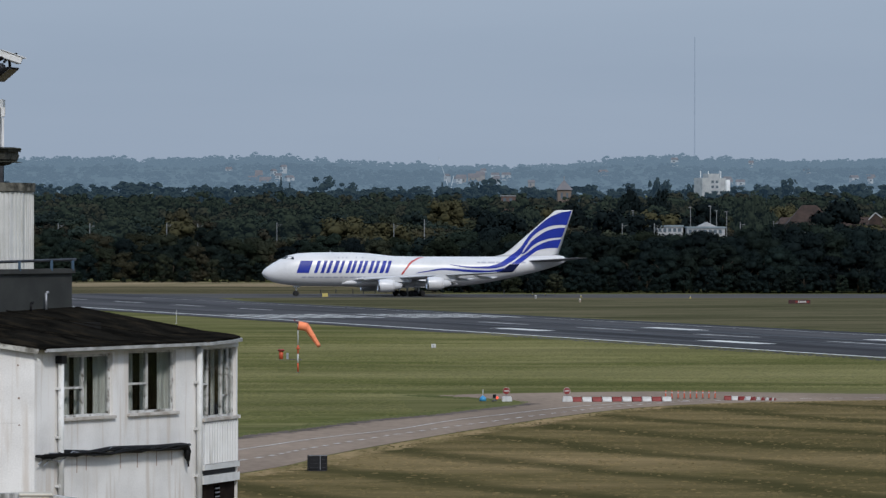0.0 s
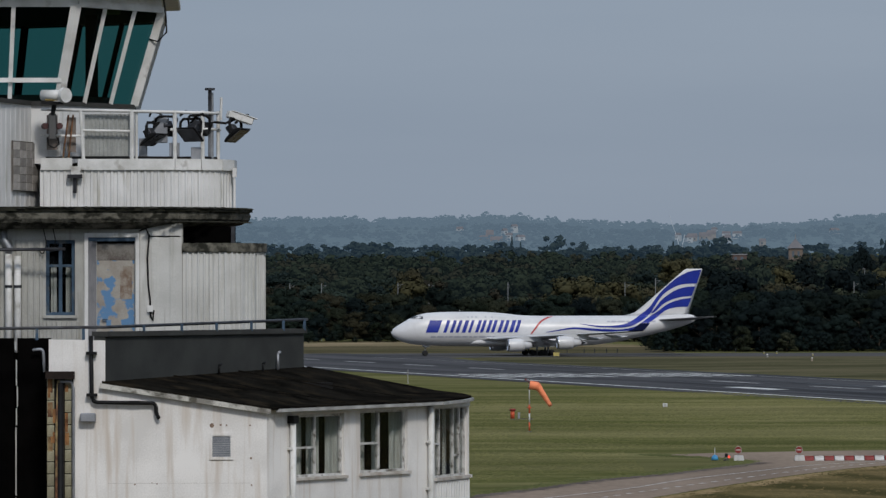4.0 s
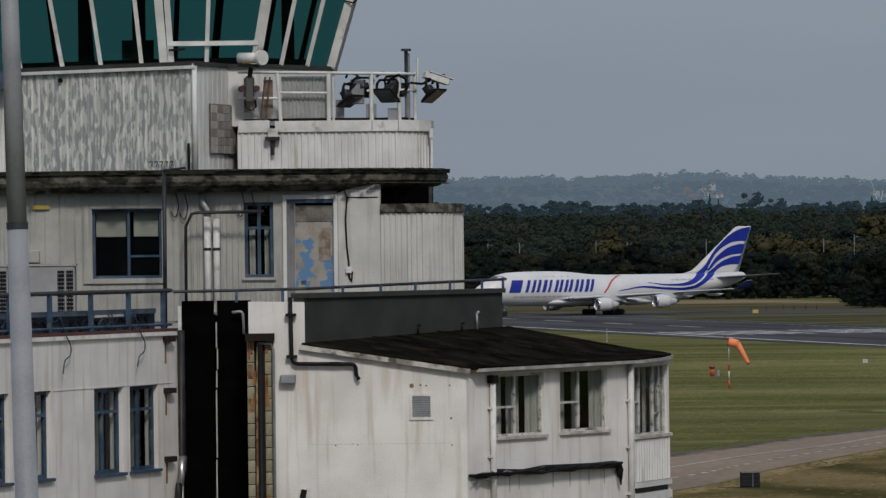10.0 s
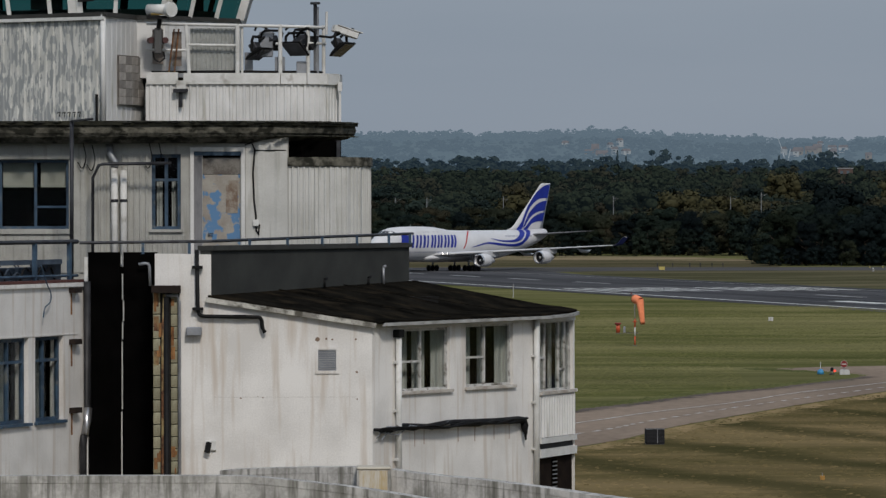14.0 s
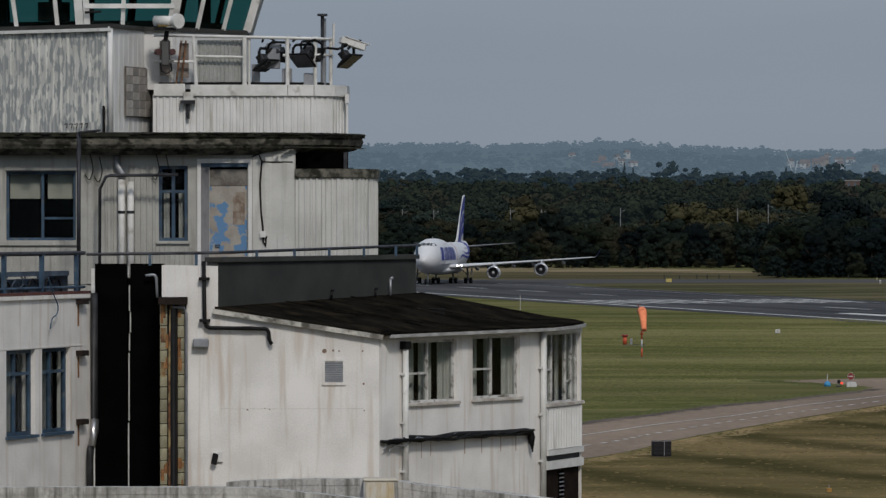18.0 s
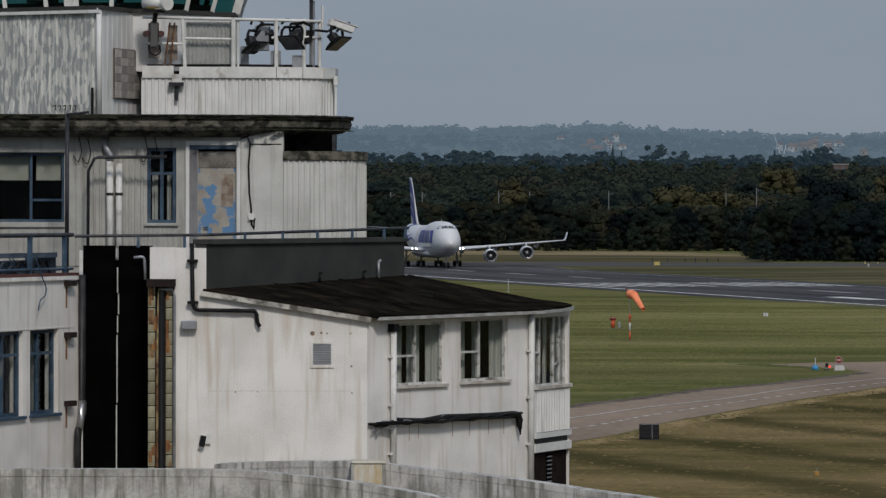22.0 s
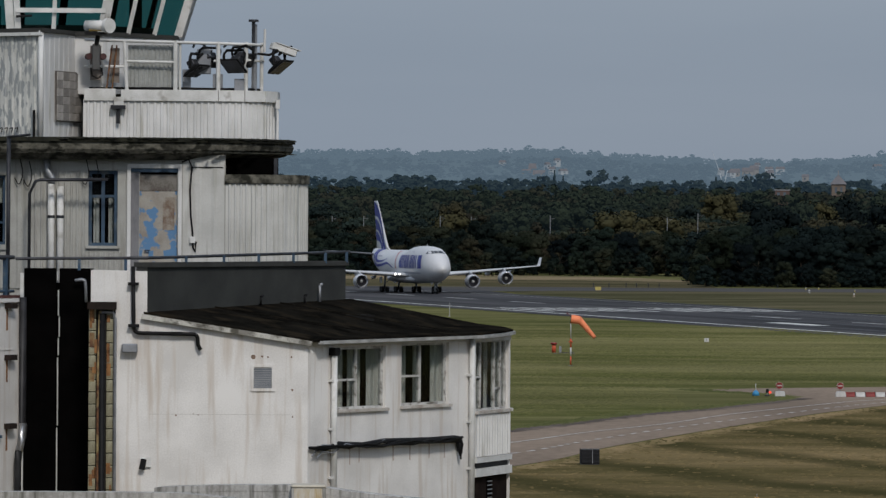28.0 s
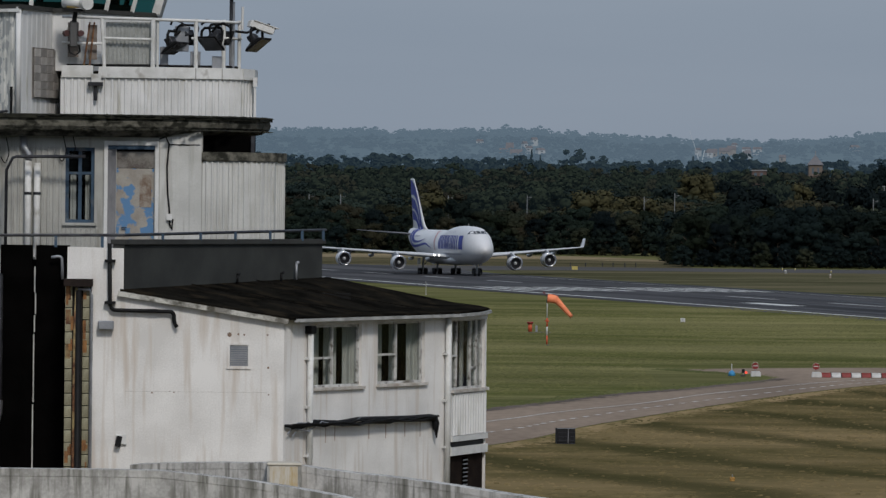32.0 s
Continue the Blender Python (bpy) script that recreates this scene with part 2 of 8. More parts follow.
# ---------------------------------------------------------------- builders
class Geo:
    """Vertices and faces, gathered piece by piece."""

    def __init__(self):
        self.v, self.f = [], []

    def add(self, verts, faces):
        k = len(self.v)
        self.v += [tuple(p) for p in verts]
        self.f += [tuple(i + k for i in f) for f in faces]
        return self

    def box(self, x0, y0, z0, x1, y1, z1):
        return self.add([(x0, y0, z0), (x1, y0, z0), (x1, y1, z0), (x0, y1, z0), (x0, y0, z1), (x1, y0, z1), (x1, y1, z1), (x0, y1, z1)],
                        [(3, 2, 1, 0), (4, 5, 6, 7), (0, 1, 5, 4), (1, 2, 6, 5), (2, 3, 7, 6), (3, 0, 4, 7)])

    def slab(self, poly, z0, z1):
        """A prism over a plan outline; z1 may be a function of x, y."""
        n = len(poly)
        top = [(x, y, z1(x, y) if callable(z1) else z1) for x, y in poly]
        low = [(x, y, z0(x, y) if callable(z0) else z0) for x, y in poly]
        return self.add(low + top, [tuple(range(n))[::-1], tuple(range(n, 2 * n))] + [(i, (i + 1) % n, n + (i + 1) % n, n + i) for i in range(n)])

    def beam(self, a, b, w, h):
        """A bar of width w and height h from a to b."""
        a, b = Vector(a), Vector(b)
        d = (b - a).normalized()
        up = Vector((0, 0, 1)) if abs(d.z) < 0.95 else Vector((0, 1, 0))
        s = d.cross(up).normalized() * w / 2
        u = s.cross(d).normalized() * h / 2
        return self.add([a - s - u, a + s - u, a + s + u, a - s + u, b - s - u, b + s - u, b + s + u, b - s + u],
                        [(0, 1, 2, 3), (7, 6, 5, 4), (0, 4, 5, 1), (1, 5, 6, 2), (2, 6, 7, 3), (3, 7, 4, 0)])

    def tube(self, path, r, n=8, caps=True):
        path = [Vector(p) for p in path]
        rad = r if isinstance(r, (list, tuple)) else [r] * len(path)
        rings = []
        for i, p in enumerate(path):
            d = (path[min(i + 1, len(path) - 1)] - path[max(i - 1, 0)]).normalized()
            up = Vector((0, 0, 1)) if abs(d.z) < 0.9 else Vector((0, 1, 0))
            s = d.cross(up).normalized()
            u = s.cross(d).normalized()
            rings.append([p + (s * math.cos(2 * math.pi * k / n) + u * math.sin(2 * math.pi * k / n)) * rad[i] for k in range(n)])
        return self.loft(rings, caps)

    def loft(self, rings, caps=True, closed=True):
        n = len(rings[0])
        faces = []
        for i in range(len(rings) - 1):
            for k in range(n if closed else n - 1):
                a, b = i * n + k, i * n + (k + 1) % n
                faces.append((a, b, b + n, a + n))
        if caps:
            faces += [tuple(range(n))[::-1], tuple(range((len(rings) - 1) * n, len(rings) * n))]
        return self.add([p for r in rings for p in r], faces)

    def ribbed(self, p0, p1, z0, z1, pitch, depth, thick=0.03):
        """A corrugated sheet on the plan line p0 to p1, ribs towards its right-hand side."""
        a, b = Vector((*p0, 0)), Vector((*p1, 0))
        d = (b - a)
        length = d.length
        d.normalize()
        n = Vector((d.y, -d.x, 0))
        front = []
        for i in range(max(1, round(length / pitch))):
            s = i * pitch
            for f, o in ((0.0, 0), (0.5, 0), (0.62, depth), (0.88, depth)):
                if s + f * pitch < length:
                    front.append((s + f * pitch, o))
        front.append((length, 0))
        low = [a + d * s + n * o for s, o in front]
        m = len(front)
        verts = [(p.x, p.y, z0) for p in low] + [(p.x, p.y, z1) for p in low]
        back = [a - n * thick, b - n * thick]
        verts += [(p.x, p.y, z) for z in (z0, z1) for p in back]
        faces = [(i, i + 1, m + i + 1, m + i) for i in range(m - 1)]
        k = 2 * m
        faces += [(k + 1, k, k + 2, k + 3), (k, 0, m, k + 2), (m - 1, k + 1, k + 3, 2 * m - 1)]
        faces += [tuple(range(m, 2 * m)) + (k + 3, k + 2), tuple(range(m))[::-1] + (k, k + 1)]
        return self.add(verts, faces)

    def wall(self, p0, p1, thick, z0, z1, holes=()):
        """A wall on the plan line p0 to p1, its face on the right-hand side, with openings (s0, s1, z0, z1) right through it."""
        a, b = Vector((*p0, 0)), Vector((*p1, 0))
        d = b - a
        length = d.length
        d.normalize()
        n = Vector((d.y, -d.x, 0))
        cs = sorted({0.0, length, *[h[0] for h in holes], *[h[1] for h in holes]})
        cz = sorted({z0, z1, *[h[2] for h in holes], *[min(h[3], z1) for h in holes]})
        cs, cz = [c for c in cs if -1e-6 <= c <= length + 1e-6], [c for c in cz if z0 - 1e-6 <= c <= z1 + 1e-6]

        def full(i, j):
            if not (0 <= i < len(cs) - 1 and 0 <= j < len(cz) - 1):
                return False
            s, z = (cs[i] + cs[i + 1]) / 2, (cz[j] + cz[j + 1]) / 2
            return not any(h[0] < s < h[1] and h[2] < z < h[3] for h in holes)
        ids, verts, faces = {}, [], []

        def vid(i, j, k):
            if (i, j, k) not in ids:
                p = a + d * cs[i] - n * (thick * k)
                ids[i, j, k] = len(verts)
                verts.append((p.x, p.y, cz[j]))
            return ids[i, j, k]
        for i in range(len(cs) - 1):
            for j in range(len(cz) - 1):
                if not full(i, j):
                    continue
                faces.append((vid(i, j, 0), vid(i + 1, j, 0), vid(i + 1, j + 1, 0), vid(i, j + 1, 0)))
                faces.append((vid(i, j + 1, 1), vid(i + 1, j + 1, 1), vid(i + 1, j, 1), vid(i, j, 1)))
                for (di, dj), (p, q) in (((-1, 0), ((i, j + 1), (i, j))), ((1, 0), ((i + 1, j), (i + 1, j + 1))), ((0, -1), ((i, j), (i + 1, j))), ((0, 1), ((i + 1, j + 1), (i, j + 1)))):
                    if not full(i + di, j + dj):
                        faces.append((vid(*p, 0), vid(*p, 1), vid(*q, 1), vid(*q, 0)))
        return self.add(verts, faces)


def bent(points, r, n=5):
    """A path with its corners rounded to the radius r."""
    pts = [Vector(p) for p in points]
    out = [pts[0]]
    for a, b, c in zip(pts, pts[1:], pts[2:]):
        u, v = a - b, c - b
        k = min(r, u.length * 0.45, v.length * 0.45)
        p, q = b + u.normalized() * k, b + v.normalized() * k
        out += [(p * (1 - t) ** 2 + b * 2 * t * (1 - t) + q * t ** 2) for t in [i / n for i in range(n + 1)]]
    return out + [pts[-1]]


def build(name, geo, mat, smooth=False, bevel=0.0):
    me = bpy.data.meshes.new(name)
    me.from_pydata([tuple(p) for p in geo.v], [], geo.f)
    bm = bmesh.new()
    bm.from_mesh(me)
    if bevel:
        bmesh.ops.bevel(bm, geom=bm.edges[:], offset=bevel, segments=1, affect="EDGES", clamp_overlap=True)
    bmesh.ops.recalc_face_normals(bm, faces=bm.faces[:])
    if smooth:
        for f in bm.faces:
            f.smooth = len(f.verts) <= 4
    bm.to_mesh(me)
    bm.free()
    me.materials.append(mat)
    return me


def thing(name, label, category, m=None, group="", kind=""):
    """An empty at the base of a thing, which carries its parts."""
    ob = new(name)
    ob.empty_display_size = 0.3
    ob.matrix_world = m or Matrix()
    return tagged(ob, label, category, group, kind)


def part(name, geo, mat, parent, label="", smooth=False, bevel=0.0, at=None):
    """One mesh under a thing or a part. Without at, its coordinates are its parent's."""
    ob = new(name, build(name, geo, mat, smooth, bevel))
    ob.parent = parent
    if at is not None:
        ob.matrix_basis = at
    return tagged(ob, label)


def solid(name, geo, mat, label, category, m=None, group="", kind="", smooth=False, bevel=0.0):
    """A thing of one mesh."""
    ob = new(name, build(name, geo, mat, smooth, bevel))
    if m is not None:
        ob.matrix_world = m
    return tagged(ob, label, category, group, kind)


def leaf_mat(name, base, dark, haze_glow=None, rand=0.05, own=0.0):
    """Foliage: mottled from spray to spray and over a few metres; own: how far whole trees differ. Its emission, where
    given, stands in for haze.
    """
    m = surface(name, base, dark, 0.16, 1.1, 0.9, bump=0.0, spread=0.8, isle=rand, spec=0.0)
    n, l = m.node_tree.nodes, m.node_tree.links
    b = n["Principled BSDF"]
    if own:
        src, hv, mr, mh = n.new("ShaderNodeObjectInfo"), n.new("ShaderNodeHueSaturation"), n.new("ShaderNodeMapRange"), n.new("ShaderNodeMapRange")
        mr.inputs["To Min"].default_value, mr.inputs["To Max"].default_value = 1 - own, 1 + own
        mh.inputs["To Min"].default_value, mh.inputs["To Max"].default_value = 0.535, 0.455
        l.new(src.outputs["Random"], mr.inputs["Value"])
        l.new(src.outputs["Random"], mh.inputs["Value"])
        l.new(mr.outputs["Result"], hv.inputs["Value"])
        l.new(mh.outputs["Result"], hv.inputs["Hue"])
        l.new(b.inputs["Base Color"].links[0].from_socket, hv.inputs["Color"])
        l.new(hv.outputs["Color"], b.inputs["Base Color"])
    # leaves give off no light: this emission is painted haze
    if haze_glow:
        b.inputs["Emission Color"].default_value = rgb(haze_glow)
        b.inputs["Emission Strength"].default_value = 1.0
    return m


def mesh_of(name, V, F, mat, N=None):
    """A mesh of quads; N: the soft outward normals of foliage."""
    me = bpy.data.meshes.new(name)
    me.vertices.add(len(V))
    me.vertices.foreach_set("co", np.asarray(V, np.float32).ravel())
    me.loops.add(4 * len(F))
    me.loops.foreach_set("vertex_index", np.asarray(F, np.int32).ravel())
    me.polygons.add(len(F))
    me.polygons.foreach_set("loop_start", np.arange(0, 4 * len(F), 4, dtype=np.int32))
    me.update(calc_edges=True)
    if N is not None:
        me.polygons.foreach_set("use_smooth", np.ones(len(F), bool))
        me.normals_split_custom_set_from_vertices(N.astype(np.float32))
    me.materials.append(mat)
    return me

# ---------------------------------------------------------------- ground, runway, taxiways


def rise(x, y):
    """The land's height: a flat airfield, then a slow rise towards the hills."""
    k = min(max((y - 1500) / 1100, 0), 1)
    k = k * k * (3 - 2 * k)
    far = min(max((y - 2600) / 2200, 0), 1)
    return 19 * k + 45 * far + (1.5 * noise.noise(Vector((x / 180, y / 180, 0))) * k)


def turf(name, light, dark, dry, dry_at=0.6, band=None):
    """Mown grass: blades, tufts and broad patches, each at its own size, with straw showing through; band: (dark colour, way, width) of mown swathes."""
    m = bpy.data.materials.new(name)
    m.use_nodes = True
    n, l = m.node_tree.nodes, m.node_tree.links
    b = n["Principled BSDF"]
    b.inputs["Roughness"].default_value, b.inputs["Specular IOR Level"].default_value = 1.0, 0.0
    co = n.new("ShaderNodeTexCoord")

    def clouds(scale, detail, stretch=(1, 1, 1), lo=0.35, hi=0.65):
        mp, t, r = n.new("ShaderNodeMapping"), n.new("ShaderNodeTexNoise"), n.new("ShaderNodeMapRange")
        mp.inputs["Scale"].default_value = stretch
        t.inputs["Scale"].default_value, t.inputs["Detail"].default_value, t.inputs["Roughness"].default_value = scale, detail, 0.62
        r.inputs["From Min"].default_value, r.inputs["From Max"].default_value = lo, hi
        l.new(co.outputs["Object"], mp.inputs["Vector"])
        l.new(mp.outputs["Vector"], t.inputs["Vector"])
        l.new(t.outputs["Fac"], r.inputs["Value"])
        return r.outputs["Result"]

    def blend(fac, a, c, share=1.0):
        mx = n.new("ShaderNodeMix")
        mx.data_type = "RGBA"
        k = n.new("ShaderNodeMath")
        k.operation = "MULTIPLY"
        k.inputs[1].default_value = share
        l.new(fac, k.inputs[0])
        l.new(k.outputs[0], mx.inputs["Factor"])
        for sock, v in (("A", a), ("B", c)):
            if isinstance(v, tuple):
                mx.inputs[sock].default_value = rgb(v)
            else:
                l.new(v, mx.inputs[sock])
        return mx.outputs["Result"]

    c = blend(clouds(0.55, 7, (1, 0.8, 1), 0.3, 0.7), dark, light)
    c = blend(clouds(2.4, 4, (1, 0.45, 1), 0.42, 0.74), c, tuple(0.5 * k for k in dark), 0.55)
    c = blend(clouds(0.11, 6, (0.4, 1, 1), dry_at - 0.12, dry_at + 0.1), c, dry, 0.85)
    c = blend(clouds(0.05, 5, (0.25, 1, 1), 0.47, 0.62), c, tuple(0.85 * k for k in dark), 0.75)
    # broad straw and dark bands: patchy growth, with cloud shade put into colour
    c = blend(clouds(0.016, 3, (0.3, 1, 1), 0.5, 0.6), c, dry, 0.5)
    c = blend(clouds(0.024, 4, (0.22, 1, 1), 0.5, 0.6), c, tuple(0.72 * k for k in dark), 0.5)
    if band:
        mp, wv, rp = n.new("ShaderNodeMapping"), n.new("ShaderNodeTexWave"), n.new("ShaderNodeMapRange")
        mp.inputs["Rotation"].default_value = (0, 0, band[1])
        wv.wave_type, wv.bands_direction = "BANDS", "X"
        wv.inputs["Scale"].default_value = 0.314 / band[2]
        wv.inputs["Distortion"].default_value, wv.inputs["Detail"].default_value, wv.inputs["Detail Scale"].default_value = 3.2, 5, 1.6
        wv.inputs["Detail Roughness"].default_value = 0.55
        rp.inputs["From Min"].default_value, rp.inputs["From Max"].default_value = 0.55, 1.0
        l.new(co.outputs["Object"], mp.inputs["Vector"])
        l.new(mp.outputs["Vector"], wv.inputs["Vector"])
        l.new(wv.outputs["Fac"], rp.inputs["Value"])
        c = blend(rp.outputs["Result"], c, band[0], 0.8)
    l.new(c, b.inputs["Base Color"])
    return m


GRASS = turf("airfield_grass", (0.142, 0.139, 0.052), (0.073, 0.081, 0.029), (0.178, 0.162, 0.078), 0.55)
DRY = turf("dry_mown_grass", (0.166, 0.127, 0.059), (0.082, 0.070, 0.030), (0.202, 0.148, 0.076), 0.52, ((0.042, 0.040, 0.017), -math.atan2(0.37, 0.93), 13.0))
STRAW = surface("straw_verge", (0.27, 0.205, 0.13), (0.13, 0.11, 0.065), 0.06, 0.8, 1.0, spec=0.0, bump=0.0, stain=(0.075, 0.08, 0.035), stain_at=0.6, stain_scale=0.06, stain_stretch=(0.6, 0.5, 1), stretch=(0.4, 1, 1))
TARMAC = surface("runway_asphalt", (0.076, 0.075, 0.078), (0.038, 0.038, 0.041), 0.09, 2.0, 0.9, spec=0.04, bump=0.0, spread=0.55, stretch=(1.0, 0.12, 1.0),
                 stain=(0.026, 0.026, 0.028), stain_at=0.55, stain_scale=0.07, stain_stretch=(1.6, 0.05, 1))
TAXI = surface("pale_old_asphalt", (0.262, 0.205, 0.160), (0.182, 0.143, 0.113), 0.1, 2.0, 1.0, spec=0.0, bump=0.0, stretch=(0.8, 0.2, 1))
PAINT = surface("road_paint", (0.66, 0.66, 0.62), (0.40, 0.40, 0.38), 0.4, 6, 0.7, bump=0.0)
FADED = surface("faded_road_paint", (0.50, 0.48, 0.45), (0.32, 0.29, 0.27), 0.6, 6, 0.8, bump=0.0)
OLDPAINT = surface("worn_road_paint", (0.36, 0.36, 0.35), (0.16, 0.16, 0.16), 0.3, 4, 0.8, bump=0.0)

g = Geo()
xs = [-900, -500, -300, -200, -120, -60, 0, 60, 120, 200, 300, 420, 600, 900, 1300]
ys = [-300, -60, 60, 150, 260, 400, 600, 800, 1000, 1200, 1400, 1500, 1600, 1700, 1800, 1900, 2000, 2150, 2300, 2450, 2600, 2900, 3300, 3800, 4300, 4900]
g.add([(x, y, rise(x, y)) for y in ys for x in xs],
      [(j * len(xs) + i, j * len(xs) + i + 1, (j + 1) * len(xs) + i + 1, (j + 1) * len(xs) + i) for j in range(len(ys) - 1) for i in range(len(xs) - 1)])
solid("ground", g, GRASS, "mown green and yellowing airfield grass running to the horizon", "grass", kind="structure", smooth=True)


def sheet(outline, z):
    return Geo().add([(x, y, z) for x, y in outline], [tuple(range(len(outline)))])


def smooth_line(points, step=8):
    """A soft curve through plan points."""
    out = []
    n = len(points)
    for i in range(n - 1):
        p0, p1, p2, p3 = (Vector(points[max(i - 1, 0)]), Vector(points[i]), Vector(points[i + 1]), Vector(points[min(i + 2, n - 1)]))
        for k in range(step):
            t = k / step
            q = 0.5 * ((2 * p1) + (p2 - p0) * t + (2 * p0 - 5 * p1 + 4 * p2 - p3) * t * t + (3 * p1 - p0 - 3 * p2 + p3) * t ** 3)
            out.append((q.x, q.y))
    out.append(tuple(points[-1]))
    return out


# the runway's own frame: x across it from its near edge line, y along it, away from the camera
RW = Matrix.Translation((33.0, 694.0, 0)) @ Matrix.Rotation(math.atan2(0.247, 0.969), 4, "Z")


def strip(x0, y0, x1, y1, z):
    return Geo().add([(x0, y0, z), (x1, y0, z), (x1, y1, z), (x0, y1, z)], [(0, 1, 2, 3)])


runway = solid("runway", Geo().slab([(-5, -420), (52, -420), (52, 330), (60, 400), (56, 470), (-5, 470)], -0.3, 0.03), TARMAC,
               "dark asphalt runway with white edge lines and threshold bars", "runway", RW, kind="structure")


def mark(name, geo, mat, parent):
    return part(name, geo, mat, parent)


for x, w, m in ((0.0, 0.5, PAINT), (45.6, 0.32, OLDPAINT)):
    mark("edge_line", strip(x - w, -420, x + w, 395, 0.05), m, runway)
for k in range(-8, 9):
    if not 118 < 8 + 50 * k + 12 < 175:
        mark("centre_dash", strip(24.2, 8 + 50 * k, 25.6, 32 + 50 * k, 0.05), OLDPAINT, runway)
for k in range(6):
    for x0 in (3.4 + 3.4 * k, 26.2 + 3.4 * k):
        mark("threshold_bar", strip(x0 + 0.2, 122, x0 + 1.45, 158, 0.05), PAINT, runway)
mark("threshold_line", strip(0, 160, 45.6, 161.6, 0.05), OLDPAINT, runway)
for y0 in (8, -80, -170, -260):
    for x0 in (10.6, 33.2):
        mark("touchdown_mark", strip(x0, y0, x0 + 3, y0 + 22, 0.05), PAINT, runway)
random.seed(4)
TYRE = surface("tyre_rubber_marks", (0.016, 0.016, 0.018), (0.032, 0.032, 0.035), 0.3, 3, 0.7, bump=0.0, stretch=(1, 0.05, 1))
for x0, y0, y1, w in ((7.6, -72, 20, 1.6), (17.0, -220, 60, 1.8), (29.5, -230, 40, 2.0), (21, -330, -60, 1.4), (31.6, -120, 90, 1.2)):
    mark("tyre_streak", Geo().add([(x0, y0, 0.06), (x0 + w * 0.3, y0 - 22, 0.06), (x0 + w, y0, 0.06), (x0 + w, y1, 0.06), (x0 + w * 0.5, y1 + 25, 0.06), (x0, y1, 0.06)],
                                  [(0, 1, 2, 3, 4, 5)]), TYRE, runway)

solid("rough_grass", sheet([(54, -420), (54, 330), (64, 400), (150, 420), (560, 90), (420, -420)], 0.012),
      turf("rough_olive_grass", (0.097, 0.090, 0.052), (0.056, 0.058, 0.030), (0.128, 0.110, 0.068), 0.54),
      "rough olive-brown grass between runway and taxiway", "grass", RW, kind="structure")

solid("far_grass", sheet([(-260, 1165), (-70, 1165), (47, 1164), (48, 1250), (46, 1300), (0, 1331), (-60, 1323), (-260, 1331)], 0.013),
      turf("rank_olive_grass", (0.082, 0.076, 0.042), (0.046, 0.047, 0.024), (0.135, 0.108, 0.066), 0.53), "rank olive grass between the taxiway and the wood", "grass", kind="structure")

# the parallel taxiway on the far side, and the pad where it meets the runway
solid("taxiway", Geo().slab(smooth_line([(420, 1085), (250, 1088), (140, 1092), (60, 1094), (20, 1092), (-4, 1075), (-16, 1040)]) +
                            smooth_line([(-60, 1090), (-62, 1135), (-20, 1160), (60, 1160), (140, 1168), (250, 1176), (420, 1180)]), -0.3, 0.02),
      surface("far_taxiway_asphalt", (0.085, 0.082, 0.080), (0.06, 0.058, 0.057), 0.05, 1.5, 1.0, spec=0.02, bump=0.0, stretch=(0.3, 1, 1)), "grey asphalt taxiway before dark trees", "taxiway", kind="structure")

NEAR_EDGE = smooth_line([(-46, 150), (-30, 200), (-14, 243), (0.6, 282), (6.1, 307), (14.2, 337.8), (18.8, 354), (24, 371), (31, 389), (40, 400.5), (54, 407), (80, 411), (140, 414), (300, 416)])
FAR_EDGE = smooth_line([(300, 427), (140, 424), (80, 421.5), (54, 422), (37, 428.5), (22.5, 423), (17.2, 418.5), (15.2, 415.8), (18.8, 409.5), (21.5, 402.5), (21.5, 396), (18.3, 385.5), (13.6, 372), (9.1, 361.5), (4.9, 347.8), (1.0, 335.5), (-12, 298), (-40, 240), (-70, 180)])
taxi = solid("service_taxiway", Geo().slab(NEAR_EDGE + FAR_EDGE, -0.3, 0.03), TAXI, "pale worn asphalt taxiway curving across the grass", "taxiway", kind="structure")
MID = smooth_line([(-38, 212), (-14, 256), (-0.1, 295.3), (4.5, 313.4), (10.3, 334.5), (16.9, 355.5), (24, 377), (30, 392), (38, 404), (54, 412), (90, 416), (200, 420)], 14)
for i in range(0, len(MID) - 2, 2):
    a, b = Vector(MID[i]), Vector(MID[i + 1])
    if (b - a).length > 0.6:
        s = (b - a).normalized()
        q = Vector((-s.y, s.x)) * 0.14
        c = a.lerp(b, 0.9)
        mark("lane_dash", Geo().add([(*(a - q), 0.05), (*(c - q), 0.05), (*(c + q), 0.05), (*(a + q), 0.05)], [(0, 1, 2, 3)]), FADED, taxi)
LINE = smooth_line([(-14, 268), (-0.1, 310.5), (4.7, 327), (10.6, 343.5), (15.1, 360), (19.8, 373.5), (27, 392), (36, 404.5)])


def along(name, line, a0, a1, z, mat, parent, rag=0.0):
    """A painted or ragged-edged strip that follows a plan line, from a0 to a1 to its left."""
    g = Geo()
    rr = random.Random(len(line))
    cut = 6 if rag else 1
    fine = [Vector(a).lerp(Vector(b), k / cut) for a, b in zip(line, line[1:]) for k in range(cut)] + [Vector(line[-1])]
    edge = [a0 + rag * rr.uniform(-1, 1) for _ in fine]
    for i, (a, b) in enumerate(zip(fine, fine[1:])):
        if (b - a).length > 0.01:
            s = (b - a).normalized()
            q = Vector((-s.y, s.x))
            g.add([(*(a + q * edge[i]), z), (*(b + q * edge[i + 1]), z), (*(b + q * a1), z), (*(a + q * a1), z)], [(0, 1, 2, 3)])
    return mark(name, g, mat, parent)


